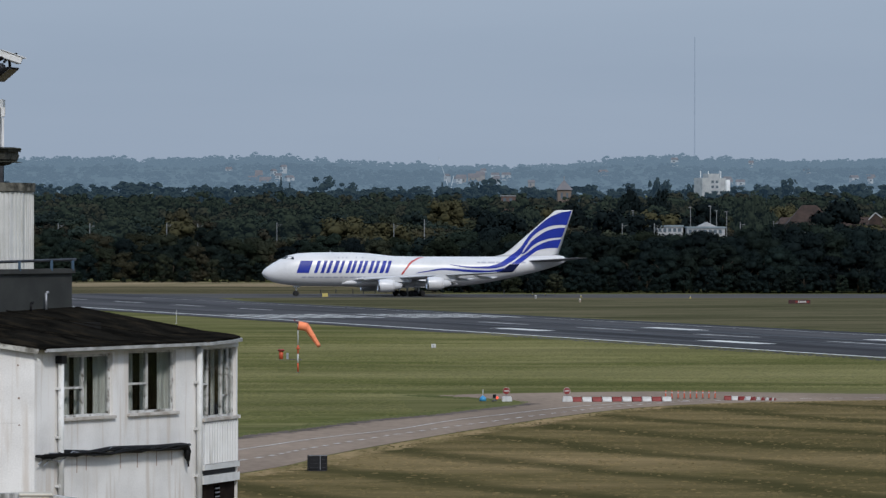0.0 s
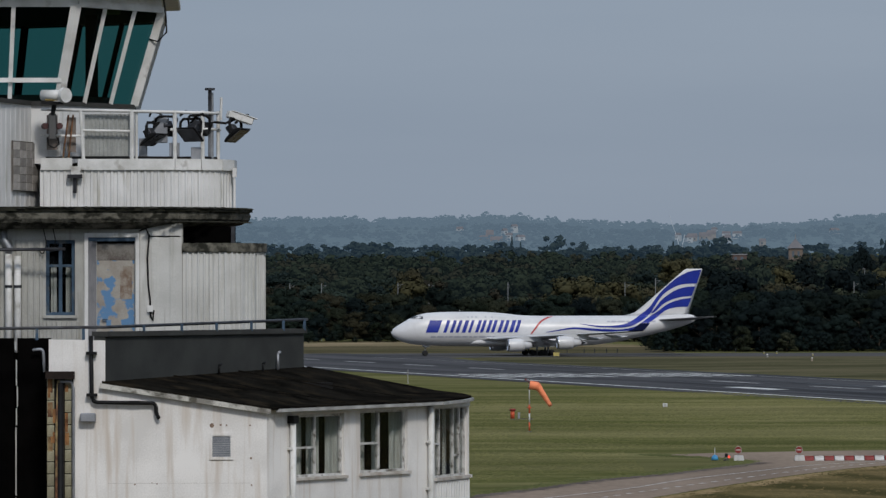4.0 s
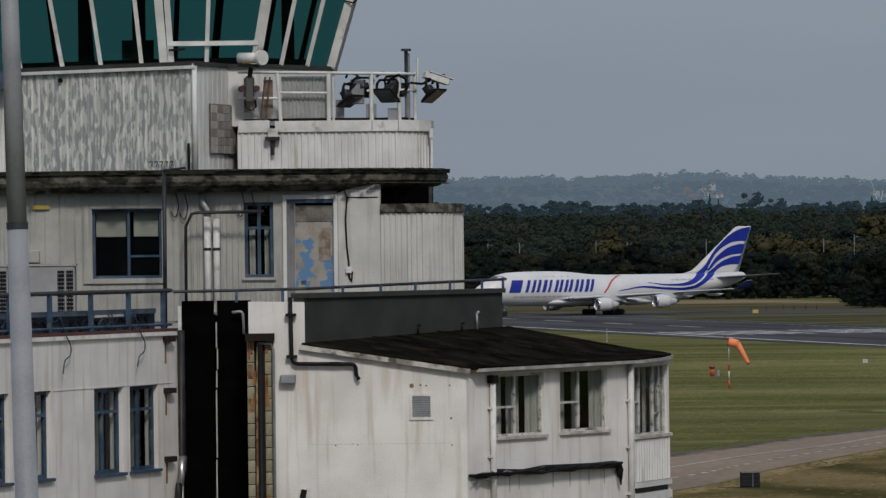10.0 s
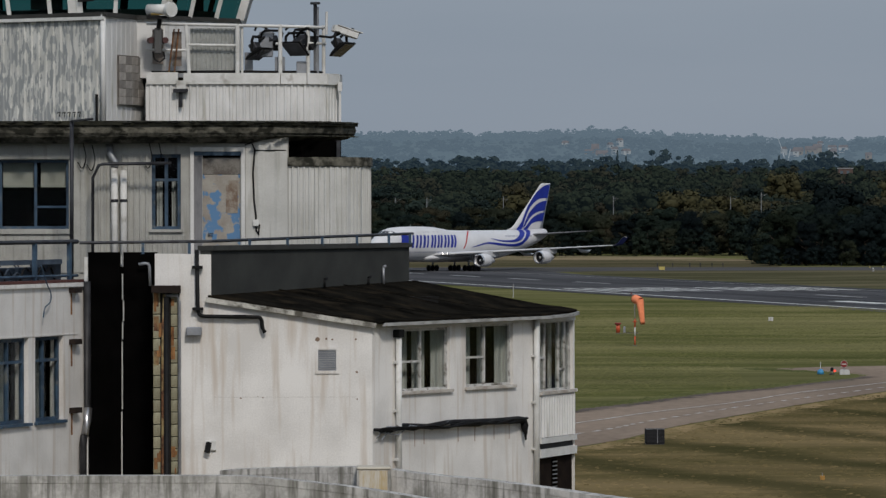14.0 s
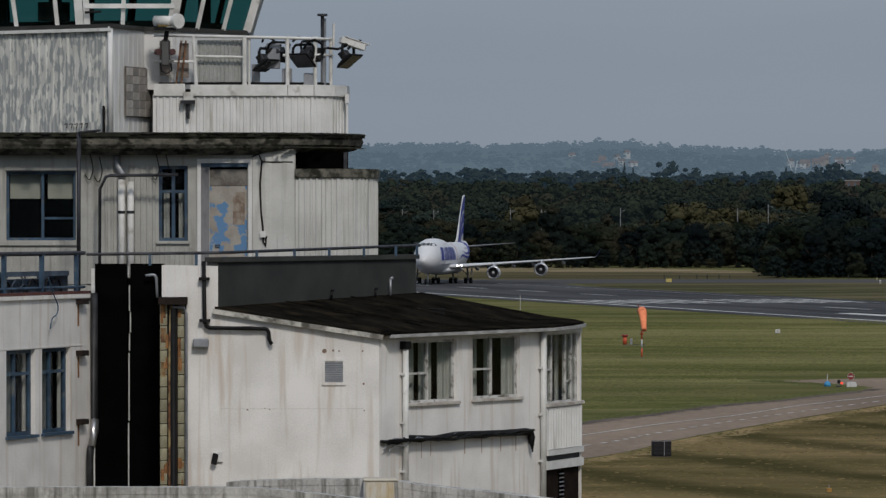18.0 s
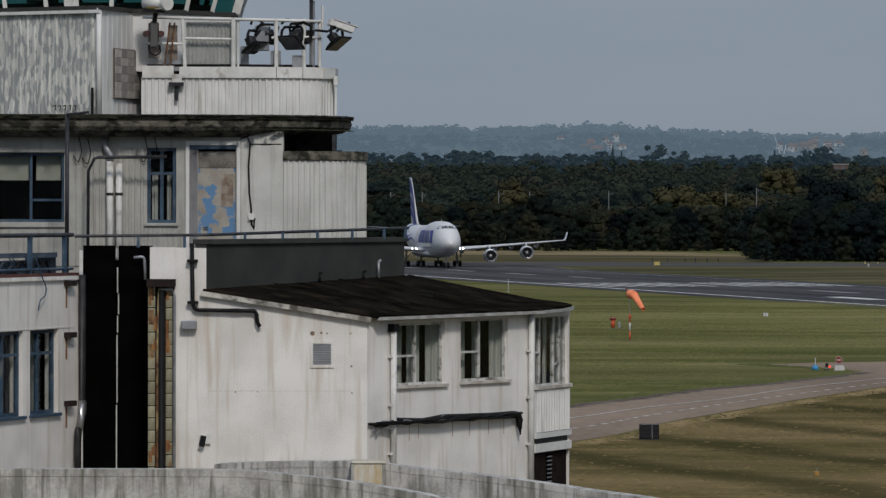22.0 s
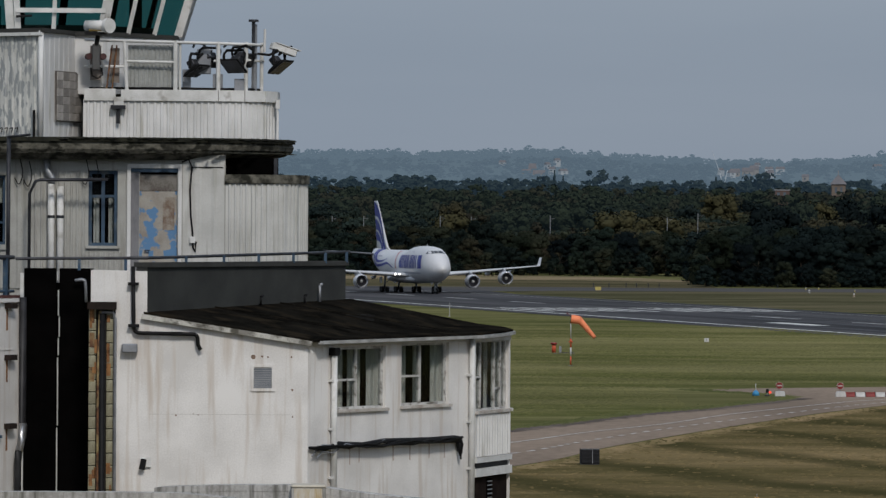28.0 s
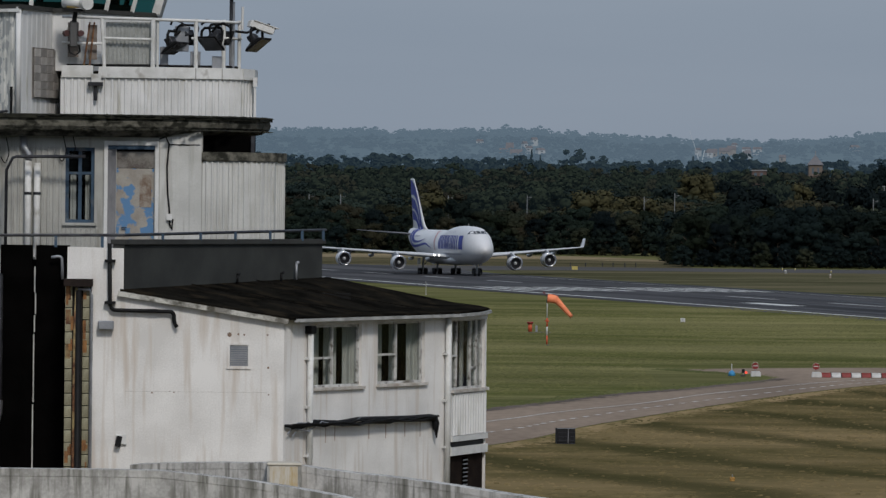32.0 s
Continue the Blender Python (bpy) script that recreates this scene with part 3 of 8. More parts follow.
along("edge_line", LINE, -0.11, 0.11, 0.05, FADED, taxi)
# a darker ragged strip just inside the far edge
along("dark_shoulder", [p for p in FAR_EDGE if p[1] < 398][::-1], -1.5, -0.1, 0.036, surface("darker_edge_asphalt", (0.13, 0.108, 0.095), (0.09, 0.076, 0.068), 0.3, 2.0, 1.0, spec=0.0, bump=0.0, stretch=(0.8, 0.2, 1)), taxi, 0.7)

# the dry mown field inside the bend, and the straw verge before the far trees
solid("mown_field", sheet([(x + 0.6, y - 1.2) for x, y in NEAR_EDGE] + [(300, 60), (-46, 60)], 0.015), DRY, "dry yellow-brown grass in mown swathes", "grass", kind="structure")
along("sandy_verge", [(x + 0.4, y - 1.0) for x, y in NEAR_EDGE if y > 200], -1.5, 0.3, 0.022, surface("sandy_verge", (0.27, 0.195, 0.105), (0.13, 0.105, 0.048), 0.4, 3.0, 1.0, spec=0.0, bump=0.0, stretch=(0.9, 0.15, 1)), taxi, 0.9)


def tufts(name, label, spots, mat, seed):
    """Grass tufts too many to count: small bent blades standing on the ground."""
    r = np.random.RandomState(seed)
    P = np.array(spots)
    n = len(P)
    w, h, k = r.uniform(0.05, 0.2, n), r.uniform(0.025, 0.07, n), r.uniform(0.8, 1.8, n)
    turn = r.uniform(-0.5, 0.5, n)
    dx, dy, bx, by = np.cos(turn) * w, np.sin(turn) * w, -np.sin(turn) * h * k, np.cos(turn) * h * k
    zero = np.full(n, 0.016)
    V = np.stack([np.stack([P[:, 0] - dx, P[:, 1] - dy, zero], 1), np.stack([P[:, 0] + dx, P[:, 1] + dy, zero], 1),
                  np.stack([P[:, 0] + dx * 0.6 + bx, P[:, 1] + dy * 0.6 + by, zero + h], 1), np.stack([P[:, 0] - dx * 0.6 + bx, P[:, 1] - dy * 0.6 + by, zero + h * 0.8], 1)], 1).reshape(-1, 3)
    tagged(new(name, mesh_of(name, V, np.arange(4 * n).reshape(-1, 4), mat)), label, "grass", kind="stuff")


rg = np.random.RandomState(31)
NX, NY = np.array([p[0] for p in NEAR_EDGE]), np.array([p[1] for p in NEAR_EDGE])
field = [(x, y) for x, y in zip(rg.uniform(-14, 66, 30000), rg.uniform(205, 410, 30000)) if y < np.interp(x, NX, NY) - 0.8 and x < 0.155 * y]
tufts("dry_tufts", "short dry tufts in the mown field", field[::2], DRY, 1)
tufts("straw_tufts", "straw-coloured tufts in the mown field", field[1::6], leaf_mat("straw_tufts", (0.135, 0.103, 0.049), (0.088, 0.069, 0.031), rand=0.2), 2)
lawn = [(x, y) for x, y in zip(rg.uniform(-20, 110, 110000), rg.uniform(335, 690, 110000)) if y > np.interp(x, [p[0] for p in FAR_EDGE[::-1]], [p[1] for p in FAR_EDGE[::-1]]) + 1 and
        (y > 430 or x < 13) and -0.06 * y < x < 0.155 * y and y < 692 - 3.9 * (x - 33) and (x > 10 or y > 352 + 3.0 * x)]
tufts("lawn_tufts", "uneven short tufts in the airfield grass", lawn, GRASS, 4)
edge_spots = []
for (x0, y0), (x1, y1) in zip(FAR_EDGE, FAR_EDGE[1:]):
    if y0 < 418:
        for _ in range(60):
            k = rg.rand()
            edge_spots.append((x0 + (x1 - x0) * k + rg.normal(-0.3, 0.5), y0 + (y1 - y0) * k + rg.normal(0.5, 0.6)))
tufts("verge_tufts", "rough dark green tufts along the taxiway edge", edge_spots, leaf_mat("verge_tufts", (0.10, 0.105, 0.045), (0.06, 0.068, 0.028), rand=0.2), 3)
solid("straw_verge", sheet(smooth_line([(-190, 1330), (-60, 1322), (0, 1330), (44, 1300), (47, 1330), (30, 1410), (0, 1452), (-60, 1470), (-190, 1480)]), 0.02), STRAW,
      "pale straw-coloured rough grass verge before the wood", "grass", kind="structure")
# ---------------------------------------------------------------- the old terminal with its control tower
BF = Matrix.Rotation(radians(2.696), 4, "Z")     # the buildings' own frame: x along their fronts, y away from the camera


def wm(p0, p1):
    """A wall's frame: x along it from p0, y into it, z up."""
    d = (Vector(p1) - Vector(p0)).normalized()
    return Matrix(((d.x, -d.y, 0, p0[0]), (d.y, d.x, 0, p0[1]), (0, 0, 1, 0), (0, 0, 0, 1)))


def span(p0, p1):
    return (Vector(p1) - Vector(p0)).length


def pierced(length, thick, z0, z1, holes=()):
    return Geo().wall((0, 0), (length, 0), thick, z0, z1, holes)


def window(parent, m, s0, s1, z0, z1, mat, posts=(), bars=(), w=0.07, deep=0.07, pane=None, sill=True, sill_mat=None):
    """A framed window set into a wall whose frame is m. posts: shares of its width; bars: (height share, from share, to share)."""
    W, Hh = s1 - s0, z1 - z0
    y0, y1 = deep, deep + 0.08
    cuts, lights = [0.0, *posts, 1.0], []
    for a, b in zip(cuts, cuts[1:]):
        xa, xb = s0 + W * a + w * (0.5 if a else 1), s0 + W * b - w * (0.5 if b < 1 else 1)
        zs = [z0 + w] + [z for h, p, q in bars if p <= a and q >= b for z in (z0 + Hh * h - w * 0.4, z0 + Hh * h + w * 0.4)] + [z1 - w]
        zs = sorted(zs)
        lights += [(xa - s0, xb - s0, zs[k], zs[k + 1]) for k in range(0, len(zs), 2)]
    g = Geo().wall((s0, y0), (s1, y0), 0.08, z0, z1, lights)
    win = part("window", g, mat, parent, at=m)
    for xa, xb, za, zb in lights:
        p = part("pane", Geo().box(s0 + xa - 0.01, y0 + 0.035, za - 0.01, s0 + xb + 0.01, y0 + 0.043, zb + 0.01), pane or PANE, win)
        p.visible_shadow = False
    if sill:
        part("sill", Geo().box(s0 - 0.05, -0.07, z0 - 0.055, s1 + 0.05, deep + 0.02, z0 + 0.005), sill_mat or mat, win)
    return win


def curtain(m, s0, s1, z0, z1, depth, mat=None, label="faded pale curtain hanging inside a window"):
    """A hanging cloth in folds."""
    g = Geo()
    n = max(4, int((s1 - s0) / 0.07))
    pts = [(s0 + (s1 - s0) * i / n, depth + 0.035 * math.sin(i * 2.1) + 0.02 * math.sin(i * 0.9)) for i in range(n + 1)]
    g.add([(x, y, z) for z in (z0, z1) for x, y in pts] + [(x, y + 0.012, z) for z in (z0, z1) for x, y in pts],
          [(i, i + 1, n + 2 + i, n + 1 + i) for i in range(n)] + [(2 * n + 2 + i + 1, 2 * n + 2 + i, 3 * n + 3 + i, 3 * n + 4 + i) for i in range(n)])
    return solid("curtain", g, mat or CURTAIN, label, "curtain", BF @ m)


# ---- the annex with its lean-to roof
annex = thing("annex_building", "white rendered lean-to annex with a dark felt roof, streaked and stained", "building", BF)
VF = wm((-3.7, 104), (0.74, 104))
WFm, WFl = wm((0.74, 104), (4.36, 109.3)), span((0.74, 104), (4.36, 109.3))
BYm, BYl = wm((4.36, 109.3), (5.23, 111.5)), span((4.36, 109.3), (5.23, 111.5))
EDm = wm((5.23, 111.5), (5.0, 113.6))
BKm, BKl = wm((-2.55, 104), (1.62, 112.5)), span((-2.55, 104), (1.62, 112.5))


def gable(outline, thick):
    """A wall panel from its outline in (along, up)."""
    n = len(outline)
    return Geo().add([(s, 0, z) for s, z in outline] + [(s, thick, z) for s, z in outline],
                     [tuple(range(n)), tuple(range(2 * n - 1, n - 1, -1))] + [(i, n + i, n + (i + 1) % n, (i + 1) % n) for i in range(n)])


part("wall", gable([(0, 0), (4.44, 0), (4.44, 10.68), (1.15, 11.22), (1.15, 12.16), (0, 12.18)], 0.3), RENDER, annex, at=VF)
part("wall", pierced(WFl, 0.3, 0, 10.72, [(1.08, 2.91, 9.31, 10.61), (3.52, 5.38, 9.33, 10.65)]), RENDER, annex, at=WFm)
part("wall", pierced(BYl, 0.25, 8.02, 10.74, [(0.08, 2.27, 9.13, 10.66)]), RENDER, annex, at=BYm)
part("wall", pierced(BYl, 0.25, 0, 7.71, [(0.03, 2.33, 5.6, 7.71)]), RENDER, annex, at=BYm)
part("wall", pierced(2.11, 0.25, 0, 10.74, [(0.05, 1.9, 9.13, 10.65)]), RENDER, annex, at=EDm)
part("wall", Geo().slab([(4.7, 113.6), (5.0, 113.6), (3.6, 118), (3.3, 118)], 0, 10.74), RENDER, annex)
part("wall", Geo().slab([(-3.7, 104.3), (-3.4, 104.3), (-3.4, 118), (-3.7, 118)], 0, 11.6), RENDER, annex)
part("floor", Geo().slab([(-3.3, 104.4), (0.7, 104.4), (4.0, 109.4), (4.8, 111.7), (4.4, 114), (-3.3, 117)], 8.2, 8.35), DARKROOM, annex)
part("cornice", Geo().box(0.05, -0.05, 8.02, BYl + 0.02, -0.003, 8.13), WHITE, annex, at=BYm)
# dark strip that stands for the gap under the cornice
part("lintel_band", Geo().box(0.02, 0.04, 7.9, BYl, 0.2, 8.015), surface("dark_band", (0.03, 0.03, 0.032), None, 3, 30, 0.8), annex, at=BYm)
part("door_head", Geo().box(0.0, -0.05, 7.72, BYl + 0.02, 0.2, 7.895), WHITE, annex, at=BYm)
part("corrugated_panel", Geo().ribbed((0.08, -0.012), (BYl - 0.02, -0.012), 8.15, 9.04, 0.17, 0.035, 0.01), CLAD, annex, at=BYm)
DARKDOOR = surface("dark_door", (0.020, 0.014, 0.011), (0.010, 0.007, 0.006), 3, 30, 0.95, spec=0.05)
for s0, s1 in ((0.05, 1.17), (1.19, 2.31)):
    part("door_leaf", Geo().box(s0, 0.05, 5.6, s1, 0.1, 7.7), DARKDOOR, annex, at=BYm)
grl = part("grille", Geo().box(0.95, 0.03, 7.0, 1.25, 0.045, 7.65), BLACK, annex, at=BYm)
for k in range(7):
    part("grille_bar", Geo().box(0.96, 0.015, 7.04 + 0.09 * k, 1.24, 0.028, 7.065 + 0.09 * k), GREYMETAL, grl)
# roof: felt over boards, with raised seams running down the slope
ROOF = [(-2.62, 103.92, 11.33), (0.72, 103.86, 10.80), (0.98, 103.95, 10.80), (4.52, 109.13, 10.83), (5.06, 110.6, 10.85), (5.29, 111.55, 10.87), (5.14, 112.7, 10.9), (4.6, 113.6, 10.95), (1.75, 112.75, 11.5)]
n = len(ROOF)
roof = part("roof", Geo().add([(x, y, z) for x, y, z in ROOF] + [(x, y, z - 0.07) for x, y, z in ROOF],
                              [tuple(range(n)), tuple(range(2 * n - 1, n - 1, -1))] + [(i, n + i, n + (i + 1) % n, (i + 1) % n) for i in range(n)]), FELT, annex)
for k in (2.3, 4.6):
    a = Vector((-2.6, 104, 11.35)).lerp(Vector((1.72, 112.7, 11.52)), k / 7.2)
    b = Vector((0.9, 103.95, 10.81)).lerp(Vector((5.2, 111.2, 10.88)), k / 6.6)
    part("felt_seam", Geo().beam(a, b, 0.06, 0.02), FELT, roof)
part("verge_board", Geo().beam((-2.66, 103.93, 11.24), (0.82, 103.9, 10.70), 0.1, 0.10), surface("flaking_white_board", (0.50, 0.49, 0.45), (0.2, 0.19, 0.17), 4, 30, 0.8,
     stain=(0.08, 0.075, 0.06), stain_at=0.55, stain_scale=5), annex)
for a, b in zip(ROOF[2:7], ROOF[3:8]):
    part("gutter", Geo().beam((a[0], a[1], a[2] - 0.08), (b[0], b[1], b[2] - 0.08), 0.11, 0.065), surface("grey_gutter", (0.40, 0.40, 0.40), (0.22, 0.22, 0.21), 4, 40, 0.6), annex)
for m, ln in ((WFm, WFl), (BYm, BYl)):
    part("fascia", Geo().box(0.0, -0.02, 10.64, ln, -0.003, 10.76), WHITE, annex, at=m)
# bulkhead above the roof, with its coping and three small vents
bulk = part("bulkhead", pierced(BKl, 0.25, 11.2, 12.24), BULK, annex, at=BKm)
part("coping", Geo().box(-0.02, -0.06, 12.24, BKl + 0.05, 0.30, 12.34), surface("dark_coping", (0.045, 0.046, 0.043), (0.03, 0.03, 0.028), 2, 30, 0.85), bulk)
part("bulkhead_return", Geo().wall((1.62, 112.5), (0.4, 116), 0.2, 11.4, 12.24), BULK, annex)
for s, z, h in ((5.0, 11.42, 0.16), (7.15, 11.43, 0.16), (7.9, 11.45, 0.36)):
    part("roof_vent", Geo().tube([(s, -0.12, z), (s, -0.12, z + h)], 0.028, 8).tube([(s, -0.12, z + h), (s + 0.07, -0.14, z + h + 0.03)], 0.032, 8), GREYMETAL if h > 0.3 else BLACKPIPE, bulk, smooth=True)
part("wall", Geo().box(-3.7, 117.8, 0, 1.3, 118.1, 11.5), RENDER, annex)
part("wall", Geo().box(1.3, 117.8, 0, 3.6, 118.1, 10.5), RENDER, annex)
part("deck", Geo().slab([(-3.4, 104.3), (-2.45, 104.3), (1.5, 112.4), (1.2, 118), (-3.4, 118)], 11.5, 11.62), FELT, annex)
# windows of the annex
OLDFRAME = surface("weathered_white_frame", (0.58, 0.58, 0.57), (0.38, 0.375, 0.36), 5, 60, 0.6, stain=(0.12, 0.11, 0.09), stain_at=0.60, stain_scale=7)
window(annex, WFm, 1.08, 2.91, 9.31, 10.61, OLDFRAME, (0.45,), ((0.47, 0, 0.45),), w=0.055, sill_mat=surface("stained_sill", (0.58, 0.56, 0.53), (0.34, 0.30, 0.26), 3, 40, 0.8))
window(annex, WFm, 3.52, 5.38, 9.33, 10.65, OLDFRAME, (0.45,), ((0.47, 0, 0.45),), w=0.055, sill_mat=surface("stained_sill", (0.4, 0.4, 0.4)))
window(annex, BYm, 0.08, 2.27, 9.13, 10.66, OLDFRAME, (0.24, 0.66, 0.84), ((0.48, 0, 0.24), (0.3, 0.66, 0.84)), w=0.05, sill_mat=surface("stained_sill", (0.4, 0.4, 0.4)))
window(annex, EDm, 0.05, 1.9, 9.13, 10.65, OLDFRAME, (0.5,), ())
for m, s0, s1, d in ((WFm, 1.56, 1.80, 0.33), (WFm, 2.0, 2.40, 0.36), (WFm, 2.5, 2.88, 0.22), (WFm, 3.98, 4.22, 0.33), (WFm, 4.52, 4.80, 0.36), (WFm, 4.98, 5.35, 0.22), (BYm, 0.62, 1.3, 0.3), (BYm, 1.42, 1.75, 0.3), (BYm, 1.85, 2.2, 0.22)):
    curtain(m, s0, s1, 8.9, 10.62, d)
# added inner walls, painted as shade, that stop the view through the annex
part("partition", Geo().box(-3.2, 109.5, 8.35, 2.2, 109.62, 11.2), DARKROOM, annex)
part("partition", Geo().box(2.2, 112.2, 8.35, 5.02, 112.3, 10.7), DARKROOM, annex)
# pipes, cables and fittings on its walls
for m, s, za, zb, mat in ((WFm, 0.84, 7.3, 10.46, WHITE), (WFm, 6.18, 7.0, 10.72, WHITE)):
    dp = part("downpipe", Geo().tube([(s, -0.09, za), (s, -0.09, zb)], 0.065, 10), mat, annex, smooth=True, at=m)
    for z in (7.9, 8.9, 9.9):
        part("pipe_clip", Geo().box(s - 0.09, -0.12, z, s + 0.09, 0, z + 0.05), mat, dp)
part("hopper", Geo().box(0.75, -0.17, 10.44, 0.93, -0.01, 10.6), BLACKPIPE, annex, at=WFm)
cable = part("cable_run", Geo().tube([(-0.02, -0.06, 8.57), (0.5, -0.1, 8.53), (1.0, -0.09, 8.62), (1.9, -0.1, 8.57), (2.7, -0.09, 8.63), (3.6, -0.1, 8.60), (4.6, -0.09, 8.58), (5.45, -0.09, 8.58), (5.66, -0.09, 8.56), (5.7, -0.09, 8.45), (5.68, -0.09, 8.30)],
                                     [0.03, 0.05, 0.05, 0.055, 0.05, 0.065, 0.07, 0.08, 0.08, 0.085, 0.05], 8), BLACKPIPE, annex, "sagging black cable run", smooth=True, at=WFm)
rc = random.Random(21)
for k in range(5):
    pts = [(0.05 + 0.62 * i, -0.13 - 0.02 * k, 8.57 + rc.uniform(-0.055, 0.05)) for i in range(10)]
    part("loose_cable", Geo().tube(pts, rc.uniform(0.016, 0.028), 6), BLACKPIPE, cable, smooth=True)
for k in range(4):
    part("cable_end", Geo().tube([(5.6 + 0.04 * k, -0.12, 8.56), (5.64 + 0.03 * k, -0.13, 8.4), (5.62 + 0.035 * k, -0.12, 8.26 - 0.06 * (k % 3))], 0.018, 6), BLACKPIPE, cable, smooth=True)
for pts in ([(0.1, -0.12, 8.5), (0.7, -0.16, 8.44), (1.2, -0.14, 8.62), (2.0, -0.15, 8.5), (2.7, -0.12, 8.66)], [(0.0, -0.1, 8.4), (0.35, -0.13, 8.62), (0.8, -0.1, 8.6)], [(0.2, -0.1, 8.36), (0.55, -0.12, 8.6)]):
    part("loose_wire", Geo().tube(pts, 0.014, 5), GREYMETAL, cable)
bp = part("soil_pipe", Geo().tube(bent([(0.86, -0.1, 12.26), (0.88, -0.1, 10.90), (2.18, -0.1, 10.88), (2.19, -0.1, 10.66), (2.25, -0.1, 10.56)], 0.14), 0.042, 10), BLACKPIPE, annex, "black bent soil pipe", smooth=True, at=VF)
for s, z in ((0.87, 11.9), (0.88, 11.05), (1.75, 10.9)):
    part("pipe_clip", Geo().box(s - 0.11, -0.16, z - 0.03, s + 0.11, 0, z + 0.03), BLACKPIPE, bp)
vent = part("vent", Geo().box(3.27, -0.03, 9.72, 3.76, 0.02, 9.78).box(3.27, -0.03, 10.21, 3.76, 0.02, 10.27).box(3.27, -0.03, 9.78, 3.33, 0.02, 10.21).box(3.70, -0.03, 9.78, 3.76, 0.02, 10.21), RENDER, annex, "square grey louvred vent", at=VF)
for k in range(9):
    part("louvre", Geo().beam((3.33, -0.006, 9.8 + 0.046 * k), (3.70, -0.006, 9.8 + 0.046 * k), 0.02, 0.04), GREYMETAL, vent)
part("bulkhead_light", Geo().box(0.64, -0.2, 10.5, 0.96, -0.01, 10.68), GREYMETAL, annex, "grey wall lamp box", bevel=0.02, at=VF)
for s, z, r in ((3.32, 10.42, 0.05), (3.5, 10.43, 0.025), (3.62, 10.42, 0.02), (4.1, 10.42, 0.02), (4.12, 9.75, 0.025), (4.13, 9.2, 0.018), (1.75, 9.22, 0.02), (2.2, 9.23, 0.015), (2.1, 9.25, 0.012)):
    part("spalled_spot", Geo().tube([(s, -0.004, z), (s, 0.012, z)], r, 7), surface("rust_spot", (0.24, 0.17, 0.13), None, 9, 40, 0.9), annex, at=VF)
part("crack", Geo().box(1.2, -0.002, 9.238, 4.1, 0.002, 9.244), surface("hairline_crack", (0.50, 0.48, 0.45), None, 9, 40, 0.9), annex, at=VF)
part("outlet_hole", Geo().box(1.02, -0.06, 8.16, 1.24, 0.0, 8.36), WHITE, annex, at=VF)
part("outlet", Geo().tube([(1.1, -0.07, 8.32), (1.06, -0.12, 8.12)], 0.06, 8), BLACKPIPE, annex, at=VF)
# rust streaks under the cable run
for s in (1.55, 1.9, 3.2, 3.85, 4.6, 5.2):
    part("rust_streak", Geo().box(s, -0.003, 8.15 + 0.1 * (s % 0.7), s + 0.03, 0.001, 8.55), surface("rust_run", (0.34, 0.24, 0.18), (0.45, 0.38, 0.33), 5, 30, 0.9), annex, at=WFm)

# ---- black sheeted bay between the annex and the wing, and the riser of pipes beside it
bay = thing("sheeted_bay", "tall black sheeted recess with a pale strip down its middle", "recess", BF)
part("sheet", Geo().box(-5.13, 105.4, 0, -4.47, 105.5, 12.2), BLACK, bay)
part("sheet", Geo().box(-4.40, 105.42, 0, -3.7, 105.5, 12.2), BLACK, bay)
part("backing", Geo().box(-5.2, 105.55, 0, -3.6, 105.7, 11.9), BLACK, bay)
STRIPW = surface("pale_strip", (0.5, 0.5, 0.48), (0.3, 0.3, 0.29), 3, 30, 0.7, stretch=(1, 1, 0.3))
for a, b, o in ((0.0, 8.9, 0.0), (8.95, 10.35, 0.01), (10.4, 10.75, 0.02), (10.78, 11.2, 0.04), (11.22, 11.75, 0.02), (11.95, 12.15, 0.0)):
    part("pale_strip", Geo().box(-4.45 + o, 105.36, a, -4.425 + o, 105.4, b), STRIPW, bay)
part("edge_board", Geo().box(-5.2, 105.2, 0, -5.13, 105.45, 12.1), WHITE, bay)
part("arched_pipe", Geo().tube(bent([(-4.08, 105.25, 11.95), (-3.86, 105.25, 11.98), (-3.84, 105.25, 11.5)], 0.16, 7), 0.03, 8), GREYMETAL, bay, smooth=True)
riser = thing("pipe_riser", "rust-stained pipe riser with old cream tiles", "pipes", BF)
part("hood", Geo().box(-3.76, 103.7, 11.38, -3.17, 104.0, 11.53), surface("black_rust", (0.022, 0.014, 0.011), (0.01, 0.007, 0.006), 6, 40, 0.95), riser)
part("recess_back", Geo().box(-3.74, 103.97, 0, -3.2, 103.995, 11.4), surface("dark_recess", (0.02, 0.018, 0.016), None, 3, 20, 0.9), riser)
part("riser_pipe", Geo().tube([(-3.46, 103.84, 0), (-3.46, 103.84, 11.3)], 0.06, 10), BLACKPIPE, riser, smooth=True)
part("riser_pipe", Geo().tube([(-3.55, 103.86, 0), (-3.54, 103.86, 10.2), (-3.5, 103.86, 11.35)], 0.03, 8), surface("rusty_metal", (0.2, 0.1, 0.05)), riser, smooth=True)
part("riser_pipe", Geo().tube([(-3.2, 103.88, 0), (-3.2, 103.88, 11.2), (-3.24, 103.88, 11.32), (-3.5, 103.88, 11.33)], 0.035, 8), GREYMETAL, riser, smooth=True)
tile = build("tile", Geo().box(0, 0, 0, 0.145, 0.03, 0.235), CREAM, bevel=0.008)
for k in range(18):
    for x in (-3.735, -3.375):
        t_ob = new("tile", tile)
        t_ob.parent = riser
        t_ob.matrix_basis = Matrix.Translation((x, 103.93, 6.95 + 0.25 * k))
